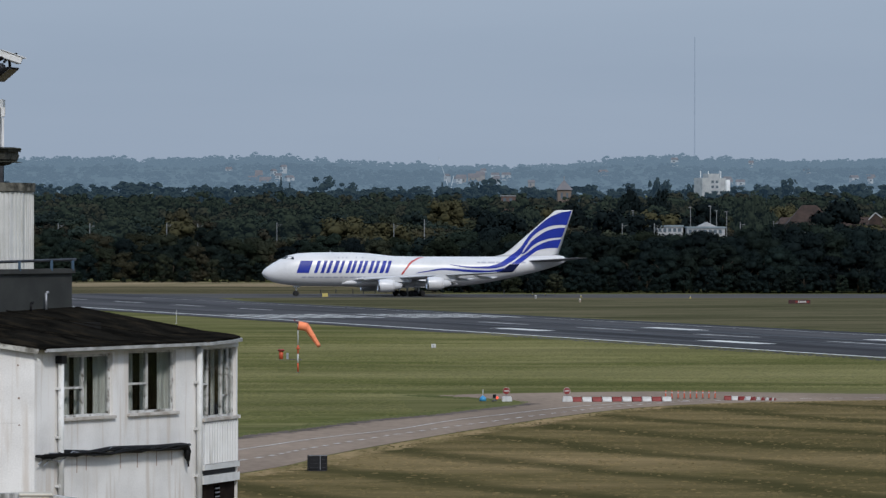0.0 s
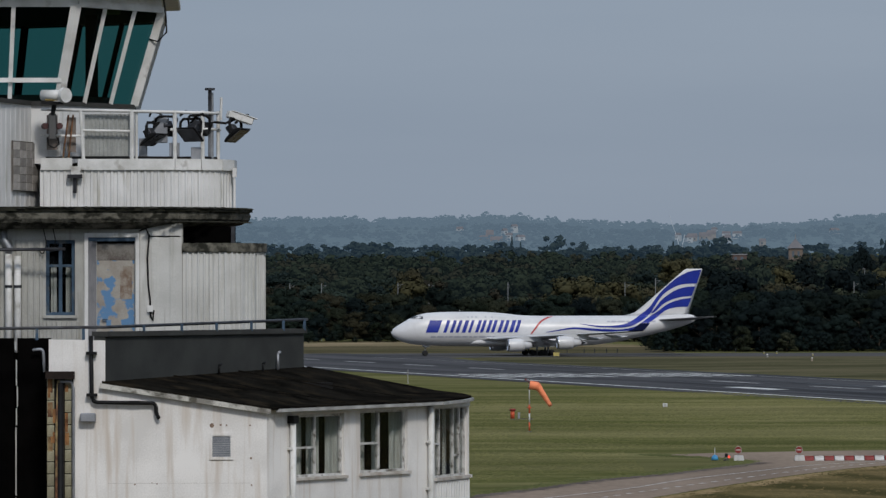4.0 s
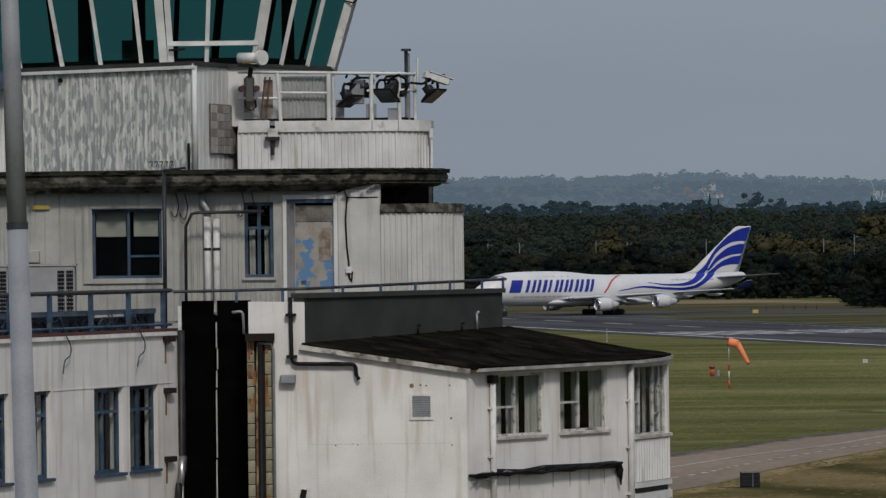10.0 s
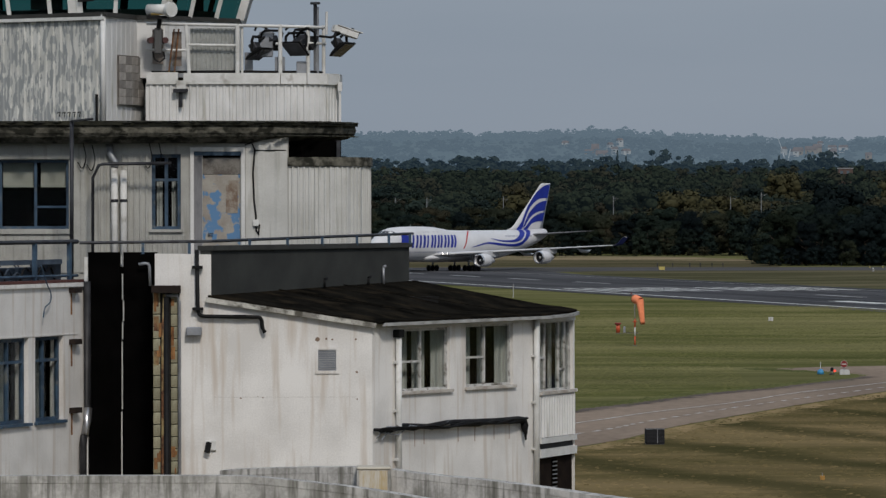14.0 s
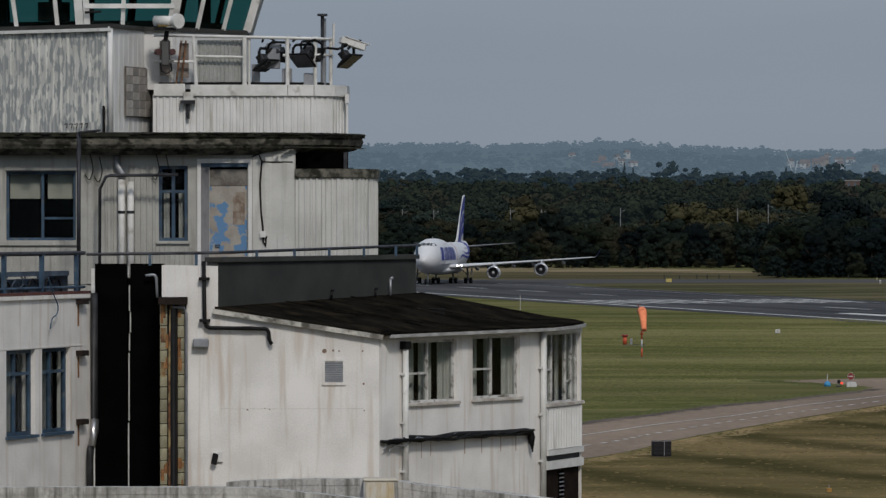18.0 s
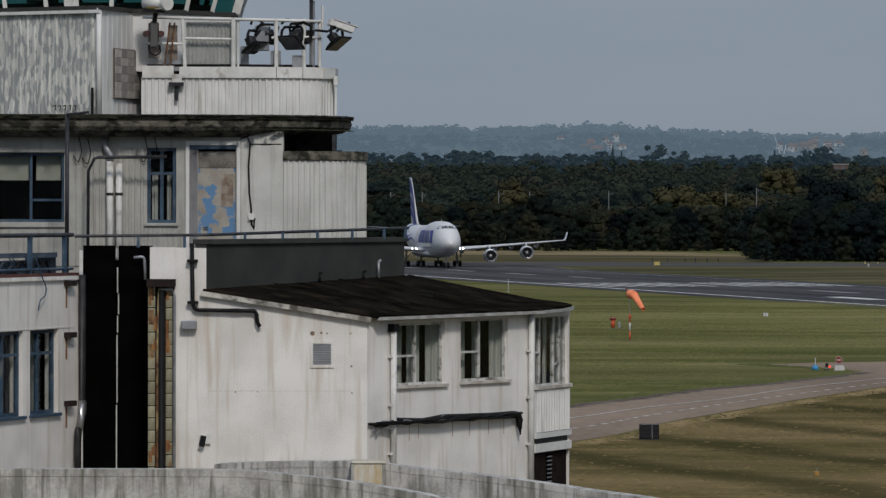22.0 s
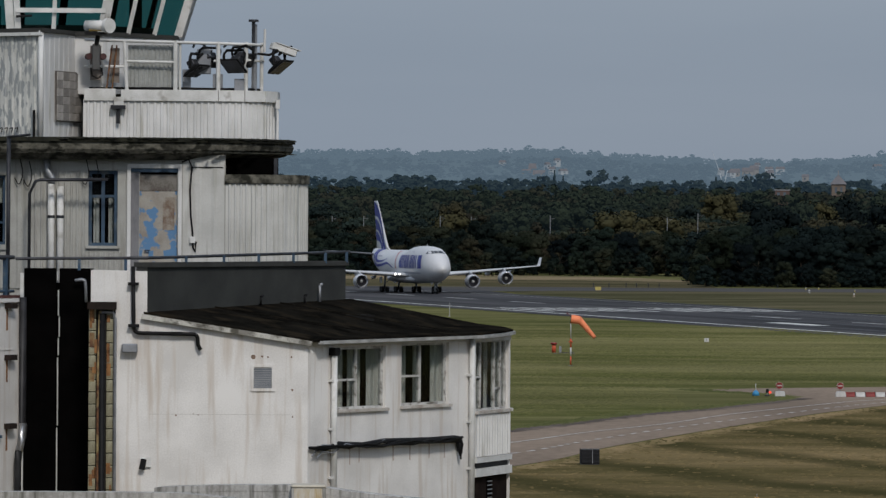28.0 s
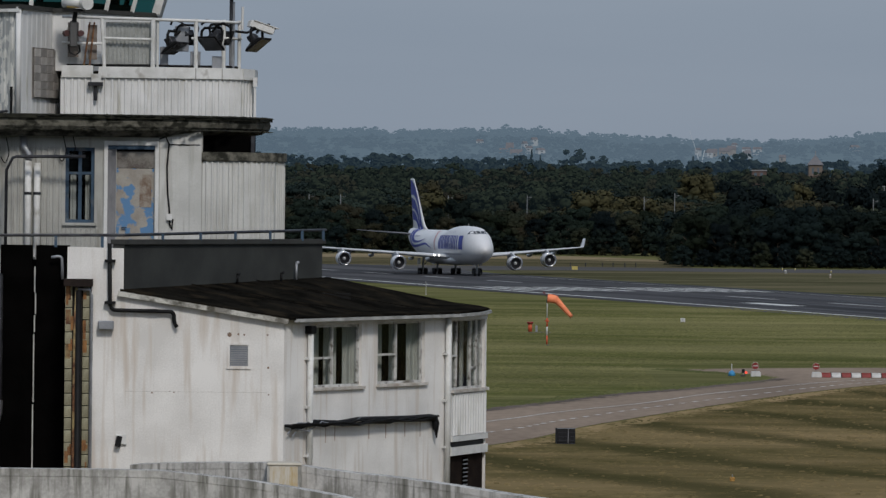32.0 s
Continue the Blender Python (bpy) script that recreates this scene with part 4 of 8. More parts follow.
for z in (9.9, 10.6, 11.1):
    part("rust_patch", Geo().box(-3.72, 103.925, z, -3.62, 103.93, z + 0.3), RUST, riser)

RUSTY = surface("orange_rust_run", (0.30, 0.15, 0.06), (0.12, 0.055, 0.03), 6, 40, 0.95, stretch=(2, 2, 0.5))
rr_ = random.Random(6)
for k in range(16):
    x, z = rr_.choice((-3.72, -3.66, -3.62, -3.37, -3.30)), rr_.choice((rr_.uniform(9.9, 11.2), rr_.uniform(7.0, 8.4)))
    w, h = rr_.uniform(0.03, 0.09), rr_.uniform(0.08, 0.34)
    part("rust_run", Geo().slab([(x, 103.918), (x + w, 103.918), (x + w * 0.8, 103.926), (x + 0.1 * w, 103.926)], z, z + h), RUSTY, riser)

# ---- the wing with blue windows
wing_b = thing("terminal_wing", "white rendered wing with pairs of faded blue windows", "building", BF)
LWm, LWl = wm((-8.42, 96.5), (-5.16, 105.5)), span((-8.42, 96.5), (-5.16, 105.5))
part("wall", Geo().wall((-5, 0), (LWl, 0), 0.3, 0, 11.5, [(4.6, 6.02, 8.82, 10.53), (6.45, 7.97, 8.82, 10.53), (10.07, 11.52, 8.78, 10.5), (11.86, 13.32, 8.78, 10.5)]), RENDER, wing_b, at=LWm)
part("coping", Geo().box(-5, -0.06, 11.5, LWl + 0.02, 0.36, 11.58), RENDER, wing_b, at=LWm)
part("rust_edge", Geo().box(-5, -0.03, 11.585, LWl - 0.1, 0.3, 11.64), surface("red_brown_edge", (0.10, 0.04, 0.035), None, 3, 30, 0.9), wing_b, at=LWm)
part("string_course", Geo().box(3.1, -0.012, 10.515, LWl - 0.55, 0, 10.54), RENDER, wing_b, at=LWm)
for s0, s1 in ((-0.4, 1.02), (1.45, 2.97), (5.07, 6.52), (6.86, 8.32)):
    z0, z1 = (8.82, 10.53) if s0 < 4 else (8.78, 10.5)
    window(wing_b, LWm, s0, s1, z0, z1, BLUE, (0.44,), ((0.72, 0, 0.44), (0.72, 0.44, 1)), w=0.075, deep=0.1)
    curtain(LWm, s0 + 0.72, s1 - 0.12, 8.8, 10.45, 0.5)
    curtain(LWm, s0 + 0.1, s0 + 0.34, 8.8, 10.45, 0.55, surface("grey_mauve_curtain", (0.30, 0.28, 0.30), (0.2, 0.19, 0.2), 6, 40, 0.9))
part("floor", Geo().slab([(-10.3, 92), (-8.7, 96.7), (-5.6, 105.2), (-5.6, 112), (-16, 112), (-16, 92)], 8.3, 8.4), DARKROOM, wing_b)
part("deck", Geo().slab([(-10.5, 91.8), (-8.75, 96.7), (-5.4, 105.5), (-3.75, 105.75), (-3.75, 112), (-16, 112), (-16, 92)], 11.42, 11.5), FELT, wing_b)
# added dark wall behind the wing's windows, its shade in the colour
part("partition", Geo().box(-15.9, 107.5, 0, -3.8, 107.6, 11.4), DARKROOM, wing_b)
for z in (11.42, 10.36, 8.95):
    part("rusty_bracket", Geo().box(8.62, -0.14, z - 0.05, 8.98, 0.0, z + 0.06), surface("black_rust", (0.022, 0.014, 0.011), (0.01, 0.007, 0.006), 6, 40, 0.95), wing_b, at=LWm)
    part("rust_streak", Geo().box(8.7, -0.003, z - 0.5, 8.79, 0.001, z - 0.05), RUSTY, wing_b, at=LWm)
dp = part("downpipe", Geo().tube([(9.3, -0.12, 11.6), (9.32, -0.12, 8.95), (9.25, -0.14, 8.75), (9.05, -0.14, 8.4), (9.02, -0.14, 8.2), (9.02, -0.14, 6.5)], 0.075, 10), surface("dull_dark_zinc", (0.035, 0.035, 0.038), (0.018, 0.018, 0.02), 4, 40, 0.5, metal=0.2), wing_b, smooth=True, at=LWm)
part("pipe_elbow", Geo().tube([(9.31, -0.13, 8.98), (9.24, -0.15, 8.74), (9.06, -0.15, 8.42)], 0.085, 10), surface("shiny_zinc", (0.55, 0.55, 0.56), (0.4, 0.4, 0.41), 4, 40, 0.3, metal=0.9), dp, smooth=True)
for s, drop in ((-1.2, 0.5), (3.4, 0.75), (7.1, 0.7)):
    part("hanging_cable", Geo().tube([(x, -0.1, z) for x, z in smooth_line([(s - 0.15, 11.95), (s + 0.12, 11.6), (s + 0.34, 11.38), (s + 0.3, 11.2), (s + 0.05, 11.1), (s - 0.05, 11.6 - drop)], 5)], 0.014, 6), BLUE, wing_b, smooth=True, at=LWm)
# blue railing on the wing's deck
rail = thing("blue_railing", "faded blue steel railing along the deck edge", "railing", BF)
part("top_rail", Geo().tube([(-5, 0.15, 12.42), (LWl - 0.15, 0.15, 12.42)], 0.045, 8), DARKMETAL, rail, at=LWm)
part("middle_rail", Geo().tube([(-5, 0.15, 11.72), (LWl - 0.15, 0.15, 11.72)], 0.03, 8), BLUE, rail, at=LWm)
for s in (-4.4, -2.2, 0.0, 1.4, 3.3, 5.3, 7.2, 9.0):
    part("post", Geo().box(s - 0.045, 0.11, 11.55, s + 0.045, 0.19, 12.4), BLUE, rail, at=LWm)
part("kick_board", Geo().box(-5, 0.34, 11.96, LWl - 0.5, 0.37, 12.06), surface("blue_grey_board", (0.09, 0.12, 0.16), (0.05, 0.07, 0.10), 2, 30, 0.7), rail, at=LWm)
# tangle of blue pipes and boxes on the deck
random.seed(11)
for k in range(16):
    s = -1.6 + 0.66 * k
    part("deck_pipe", Geo().tube([(s, 0.7, 11.56), (s + 0.3, 0.7, 11.8 + 0.12 * random.random()), (s + 0.75, 0.75, 11.75 + 0.1 * random.random()), (s + 1.0, 0.75, 11.56)], 0.03, 7), BLUE if k % 3 == 0 else DARKMETAL, rail, smooth=True, at=LWm)

for k in range(26):
    s = -1.4 + 0.4 * k
    q = [(s + random.uniform(-0.2, 0.2) + 0.16 * i, 0.55 + random.uniform(0, 0.5), 11.6 + random.uniform(0.0, 0.42)) for i in range(5)]
    part("loose_hose", Geo().tube(bent(q, 0.2, 4), 0.016, 5), DARKMETAL if k % 4 else BLUE, rail, smooth=True, at=LWm)
for k in range(8):
    s = -1.2 + 1.25 * k
    part("deck_box", Geo().box(s, 0.75, 11.56, s + random.uniform(0.3, 0.7), 1.0, 11.66 + random.uniform(0, 0.16)), surface("dark_blue_grey_box", (0.05, 0.06, 0.075), (0.025, 0.03, 0.04), 4, 30, 0.8), rail, at=LWm)

rd = random.Random(41)
# added dark boxes: deck clutter, and the shaded area behind the rail
TRAY = surface("clutter_shade_blue", (0.040, 0.056, 0.078), (0.018, 0.024, 0.034), 3, 30, 0.8)
for k in range(10):
    s = -1.6 + 1.1 * k
    part("cable_tray", Geo().box(s, 0.46, 11.56, s + rd.uniform(0.8, 1.1), 0.74, 11.97 + rd.uniform(-0.1, 0.12)), TRAY, rail, at=LWm, bevel=0.015)
for k in range(12):
    s = -1.5 + 0.85 * k
    part("loose_hose", Geo().tube(bent([(s, 0.42, 11.6), (s + 0.2, 0.36, 11.85 + rd.uniform(0, 0.2)), (s + 0.5, 0.4, 11.7 + rd.uniform(0, 0.15)), (s + 0.8, 0.42, 11.82 + rd.uniform(0, 0.15)), (s + 1.0, 0.4, 11.58)], 0.2, 4), 0.022, 6), BLACKPIPE if k % 3 else TRAY, rail, smooth=True, at=LWm)

# ---- the tower's lower storey
tower = thing("tower_storey", "white clad tower storey with a boarded door and blue windows", "building", BF)
UP = wm((-14, 112), (-1.04, 112))


def up_s(x):
    return x + 14


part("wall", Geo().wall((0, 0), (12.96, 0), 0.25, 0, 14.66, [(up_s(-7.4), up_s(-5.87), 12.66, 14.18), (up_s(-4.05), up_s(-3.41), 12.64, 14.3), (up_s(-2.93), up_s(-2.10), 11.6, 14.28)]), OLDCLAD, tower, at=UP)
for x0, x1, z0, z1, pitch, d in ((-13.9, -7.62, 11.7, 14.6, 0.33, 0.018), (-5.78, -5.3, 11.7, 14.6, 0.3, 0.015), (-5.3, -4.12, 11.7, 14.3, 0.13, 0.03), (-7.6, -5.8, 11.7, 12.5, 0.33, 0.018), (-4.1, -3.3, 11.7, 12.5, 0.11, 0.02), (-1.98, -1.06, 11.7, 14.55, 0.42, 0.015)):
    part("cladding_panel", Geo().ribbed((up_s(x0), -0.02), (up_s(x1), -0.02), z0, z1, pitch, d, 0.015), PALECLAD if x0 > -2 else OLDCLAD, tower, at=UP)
# rounded end bay, corrugated
arc = [(-1.04, 112.0), (-0.45, 112.0), (-0.05, 112.08), (0.3, 112.3), (0.56, 112.62), (0.72, 113.05), (0.76, 113.6), (0.76, 116)]
for i, (a, b) in enumerate(zip(arc, arc[1:])):
    part("corrugated_panel", Geo().ribbed(a, b, 0 if i > 5 else 10.0, 14.03, 0.125, 0.03, 0.06), PALECLAD, tower)
part("bay_roof", Geo().slab([(x + 0.0, y - 0.05) for x, y in arc] + [(-1.04, 116)], 14.03, 14.08), FELT, tower)
for a, b in zip(arc[:-1], arc[1:-1]):
    d = (Vector(b) - Vector(a)).normalized()
    nrm = Vector((d.y, -d.x)) * 0.06
    part("bay_coping", Geo().slab([(a[0] + nrm.x - d.x * 0.02, a[1] + nrm.y), (b[0] + nrm.x + d.x * 0.02, b[1] + nrm.y), (b[0] - nrm.x * 2, b[1] - nrm.y * 2), (a[0] - nrm.x * 2, a[1] - nrm.y * 2)], 14.04, 14.23), CONCRETE, tower)
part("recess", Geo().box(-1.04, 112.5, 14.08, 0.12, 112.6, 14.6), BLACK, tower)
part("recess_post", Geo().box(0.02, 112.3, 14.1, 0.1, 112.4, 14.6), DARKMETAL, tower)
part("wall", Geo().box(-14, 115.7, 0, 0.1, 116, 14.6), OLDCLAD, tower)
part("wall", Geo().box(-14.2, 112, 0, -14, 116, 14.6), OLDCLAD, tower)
# unseen inner wall and floor in the painted room shade
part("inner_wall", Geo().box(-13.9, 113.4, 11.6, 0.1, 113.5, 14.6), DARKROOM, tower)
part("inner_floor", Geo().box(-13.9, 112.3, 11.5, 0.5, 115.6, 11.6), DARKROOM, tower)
# left window with half-drawn blinds
w1 = window(tower, UP, up_s(-7.4), up_s(-5.87), 12.66, 14.18, BLUE, (0.52,), ((0.32, 0.52, 1),), w=0.06, deep=0.1, sill=False)
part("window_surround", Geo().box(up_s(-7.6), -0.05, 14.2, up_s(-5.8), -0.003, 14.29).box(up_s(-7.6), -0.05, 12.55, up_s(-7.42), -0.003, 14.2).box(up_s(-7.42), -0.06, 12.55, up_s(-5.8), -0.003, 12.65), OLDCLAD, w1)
for a, b in ((-7.33, -6.66), (-6.5, -5.95)):
    solid("roller_blind", Geo().box(up_s(a), 0.3, 13.58, up_s(b), 0.32, 14.12), BLIND, "cream roller blind half drawn behind a window", "blind", BF @ UP)
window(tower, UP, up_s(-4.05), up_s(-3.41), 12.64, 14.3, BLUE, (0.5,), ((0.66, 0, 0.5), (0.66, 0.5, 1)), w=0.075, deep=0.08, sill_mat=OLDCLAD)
curtain(UP, up_s(-3.95), up_s(-3.82), 12.6, 13.7, 0.35, WHITE)
curtain(UP, up_s(-3.62), up_s(-3.5), 12.6, 13.7, 0.35, WHITE)
# the boarded door
DOORP = surface("peeling_blue_door_paint", (0.36, 0.345, 0.31), (0.24, 0.21, 0.18), 2.6, 30, 0.8, stain=(0.10, 0.21, 0.37), stain_at=0.51, stain_soft=0.05, stain_scale=4.2, spread=0.8)
door = part("door", Geo().box(up_s(-2.93), 0.06, 11.6, up_s(-2.10), 0.11, 13.85), DOORP, tower, "boarded door with peeling blue paint", at=UP)
part("top_board", Geo().box(up_s(-2.93), 0.05, 13.86, up_s(-2.10), 0.11, 14.22), surface("grey_board", (0.20, 0.19, 0.175), (0.10, 0.085, 0.075), 2, 30, 0.9), door)
part("bare_patch", Geo().box(up_s(-2.42), 0.052, 13.0, up_s(-2.16), 0.056, 13.62).box(up_s(-2.36), 0.052, 13.62, up_s(-2.14), 0.056, 13.72), surface("bare_brown_wood", (0.17, 0.12, 0.09), (0.30, 0.27, 0.23), 5, 30, 0.9), door)
part("handle", Geo().tube([(up_s(-2.8), 0.05, 12.55), (up_s(-2.8), 0.0, 12.55), (up_s(-2.7), 0.0, 12.55)], 0.018, 6), BLUE, door)
part("door_frame", Geo().box(up_s(-3.2), -0.06, 11.6, up_s(-3.12), 0.0, 14.45).box(up_s(-2.08), -0.06, 11.6, up_s(-2.0), 0.0, 14.45).box(up_s(-3.12), -0.06, 14.36, up_s(-2.08), 0.0, 14.45), CLAD, door)
part("side_panel", Geo().box(up_s(-3.12), -0.02, 11.6, up_s(-2.94), 0.0, 14.26), surface("grey_door_panel", (0.20, 0.20, 0.21), (0.13, 0.13, 0.14), 2, 30, 0.7, stretch=(1, 1, 0.3)), door)
part("lintel", Geo().box(up_s(-3.12), -0.04, 14.27, up_s(-2.08), 0.05, 14.35), BLUE, door)
# pipes and cables of this storey
for x in (-4.86, -4.66):
    vp = part("vent_pipe", Geo().tube([(up_s(x), -0.16, 11.6), (up_s(x), -0.16, 14.0 if x < -4.8 else 13.95)], 0.075, 10), WHITE, tower, smooth=True, at=UP)
    part("collar", Geo().tube([(up_s(x), -0.16, 13.25), (up_s(x), -0.16, 13.31)], 0.085, 10), DARKMETAL, vp)
part("vent_elbow", Geo().tube([(up_s(-4.86), -0.16, 14.0), (up_s(-4.84), -0.16, 14.15), (up_s(-4.95), -0.1, 14.3), (up_s(-4.98), -0.05, 14.6)], 0.08, 10), GREYMETAL, tower, smooth=True, at=UP)
post = part("bent_post", Geo().tube([(up_s(-5.32), -0.65, 11.5), (up_s(-5.31), -0.65, 13.78), (up_s(-5.18), -0.65, 14.05), (up_s(-5.08), -0.65, 14.08), (up_s(-3.72), -0.65, 14.09)], 0.035, 8), DARKMETAL, tower, "bent grey steel post with a cross arm", smooth=True, at=UP)
part("arm_bar", Geo().beam((up_s(-5.05), -0.65, 14.09), (up_s(-4.2), -0.65, 14.1), 0.05, 0.05).beam((up_s(-4.05), -0.65, 14.1), (up_s(-3.6), -0.65, 14.1), 0.05, 0.06), DARKMETAL, post)
part("side_post", Geo().tube([(-5.72, 110.2, 11.5), (-5.71, 110.2, 15.0)], 0.045, 8).tube([(-5.71, 110.2, 15.0), (-5.2, 108.9, 15.02)], 0.03, 6), DARKMETAL, tower, smooth=True)
cab_w = part("wall_cable", Geo().tube([(up_s(-2.0), -0.03, 14.5), (up_s(-1.85), -0.03, 14.55), (up_s(-1.78), -0.03, 14.4), (up_s(-1.82), -0.04, 13.9), (up_s(-1.8), -0.04, 13.3), (up_s(-1.76), -0.04, 12.95), (up_s(-1.75), -0.05, 12.62), (up_s(-1.7), -0.05, 12.52), (up_s(-1.68), -0.05, 12.75)], 0.02, 6), BLACKPIPE, tower, "hanging black cable", at=UP)
part("socket_box", Geo().box(up_s(-1.82), -0.1, 12.72, up_s(-1.7), -0.02, 12.86), WHITE, cab_w)
part("conduit", Geo().tube([(up_s(-1.78), -0.03, 14.38), (up_s(-1.1), -0.03, 14.38)], 0.015, 6), BLACKPIPE, tower, at=UP)
for k, (x, z) in enumerate(((-5.55, 14.55), (-5.35, 14.5), (-4.1, 14.55), (-3.9, 14.6))):
    part("slack_wire", Geo().tube(bent([(up_s(x), -0.1, z), (up_s(x + 0.08), -0.15, z - 0.35), (up_s(x - 0.02), -0.12, z - 0.6), (up_s(x - 0.12), -0.08, z - 0.42)], 0.3, 6), 0.012, 5), BLACKPIPE, tower, at=UP)
# white parapet rail over the annex
hand = thing("terrace_railing", "dark steel handrail on short posts above the parapet", "railing", BF)
path = [(-5.25, 104.25, 12.40), (-2.55, 104.2, 12.43), (1.70, 112.6, 12.54)]
part("handrail", Geo().tube(path, 0.032, 8), DARKMETAL, hand)
for x in (-3.95, -3.0):
    part("post", Geo().box(x - 0.03, 104.2, 12.17, x + 0.03, 104.26, 12.4), BLUE, hand)
for u in (0.16, 0.345, 0.52, 0.70, 0.87, 0.985):
    p = Vector((-2.45, 104.15, 12.44)).lerp(Vector((1.70, 112.55, 12.54)), u)
    part("post", Geo().box(p.x - 0.03, p.y - 0.03, 12.3, p.x + 0.03, p.y + 0.03, p.z), BLUE, hand)

# ---- slab, parapets and the ribbed lift house
BU = BF @ Matrix.Translation((0, 0, 13.05)) @ Matrix.Scale(1.025, 4) @ Matrix.Translation((0, 0, -13.05))     # the upper storeys' frame
topm = thing("control_tower", "weathered white control tower top with green-glazed cab and mossy slab", "control tower", BU)
SLAB = [(-14, 108.75), (-4.6, 108.6), (-2.8, 108.7), (-1.4, 108.95), (-0.5, 109.5), (0.15, 110.4), (0.44, 111.4), (0.46, 112.6), (0.2, 116), (-14, 116)]


def slab_ring(k, z):
    """The slab's outline drawn in by k, most at its rounded end."""
    return [Vector((x - k * min(max((x + 3.5) / 3.0, 0), 1.3), y + k * 0.5 * (y < 115), z)) for x, y in SLAB]


slab = part("slab", Geo().loft([slab_ring(0.62, 14.5), slab_ring(0.45, 14.56), slab_ring(0.16, 14.63), slab_ring(0.03, 14.72), slab_ring(0.0, 14.82), slab_ring(0.03, 14.93)]),
            CONCRETE, topm, "moss-blackened concrete slab edge")
for a, b in zip(SLAB[:7], SLAB[1:7]):
    part("moss_lip", Geo().beam((a[0], a[1] - 0.01, 14.93), (b[0], b[1] - 0.01, 14.93), 0.10, 0.09), surface("dark_moss", (0.03, 0.030, 0.020), (0.010, 0.010, 0.008), 6, 40, 1.0, bump=0.6, bump_size=0.03), slab)
rm_ = random.Random(3)
g = Geo()
for i in range(260):
    k = rm_.randrange(6)
    p = Vector(SLAB[k]).lerp(Vector(SLAB[k + 1]), rm_.random())
    if -9 < p.x:
        w, h = rm_.uniform(0.03, 0.12), rm_.uniform(0.01, 0.028)
        zc = rm_.choice((14.94, 14.95, 14.96, 14.66))
        g.add([(p.x - w, p.y - 0.07, zc), (p.x, p.y - 0.12, zc - h * 0.6), (p.x + w, p.y - 0.07, zc), (p.x, p.y - 0.06, zc + h), (p.x, p.y + 0.1, zc)], [(0, 1, 3), (1, 2, 3), (0, 4, 1), (1, 4, 2), (2, 4, 3), (3, 4, 0)])
tagged(part("moss", g, surface("dark_moss", (0.03, 0.03, 0.02)), slab), "ragged dark moss", kind="stuff")
CLm, CLl = wm((-8.96, 111.9), (-4.97, 109)), span((-8.96, 111.9), (-4.97, 109))
PFm, PFl = wm((-4.97, 109), (-4.03, 112)), span((-4.97, 109), (-4.03, 112))
house = part("lift_house", Geo().slab([(-8.93, 111.95), (-4.97, 109.06), (-4.07, 111.95), (-5.5, 115), (-8.9, 115)], 14.93, 17.2), CLAD, topm)
part("side_house", Geo().slab([(-14, 112.6), (-9.0, 112.2), (-9.0, 115), (-14, 115)], 14.93, 17.1), CLAD, house)
part("ribbed_face", Geo().ribbed((-14, 112.58), (-9.0, 112.18), 14.96, 16.7, 0.24, 0.02, 0.01), CLAD, house)
part("blue_box", Geo().box(-9.9, 111.7, 16.85, -9.0, 112.1, 17.22), BLUE, house)
part("ribbed_face", Geo().ribbed((0, -0.01), (CLl, -0.01), 14.96, 17.22, 0.2, 0.022, 0.01), PEEL, house, "flaking grey and white ribbed cladding", at=CLm)
part("ribbed_face", Geo().ribbed((0.02, -0.01), (PFl, -0.01), 14.96, 17.22, 0.3, 0.01, 0.01), CLAD, house, at=PFm)
part("corner_trim", Geo().tube([(-4.97, 108.95, 14.95), (-4.97, 108.95, 17.25)], 0.06, 8), CLAD, house, smooth=True)
part("cap", Geo().beam((-9.0, 111.9, 17.26), (-4.9, 108.92, 17.26), 0.14, 0.09).beam((-4.97, 108.92, 17.26), (-4.08, 112, 17.28), 0.14, 0.09), surface("dark_coping", (0.05, 0.05, 0.05)), house)
part("cap_trim", Geo().beam((-9.0, 111.82, 17.18), (-4.95, 108.87, 17.18), 0.04, 0.07), WHITE, house)
patch = part("blocked_window", Geo().box(0.78, -0.06, 15.33, 2.42, -0.04, 16.42), surface("grey_board", (0.16, 0.15, 0.14)), house, "blocked window of mottled grey blocks", at=PFm)
blk = build("block", Geo().box(0, 0, 0, 0.38, 0.02, 0.17), surface("mottled_block", (0.36, 0.34, 0.32), (0.24, 0.225, 0.21), 3, 30, 0.9, rand=0.35), bevel=0.006)
for r in range(6):
    for c in range(4):
        b_ob = new("block", blk)
        b_ob.parent = patch
        b_ob.matrix_basis = Matrix.Translation((0.81 + 0.395 * c, -0.085, 15.35 + 0.175 * r))
part("wall_pipe", Geo().tube([(CLl - 0.12, -0.08, 14.95), (CLl - 0.12, -0.08, 15.55)], 0.03, 7), BLACKPIPE, house, at=CLm)
part("cable_knot", Geo().tube([(1.2, -0.06, 17.0), (1.26, -0.06, 17.02)], 0.05, 8), BLACKPIPE, house, at=CLm)
for k in range(5):
    part("gutter_hook", Geo().tube([(3.75 + 0.14 * k, -0.1, 15.16), (3.82 + 0.14 * k, -0.1, 15.18), (3.8 + 0.14 * k, -0.1, 15.08)], 0.015, 5), BLACKPIPE, house, at=CLm)
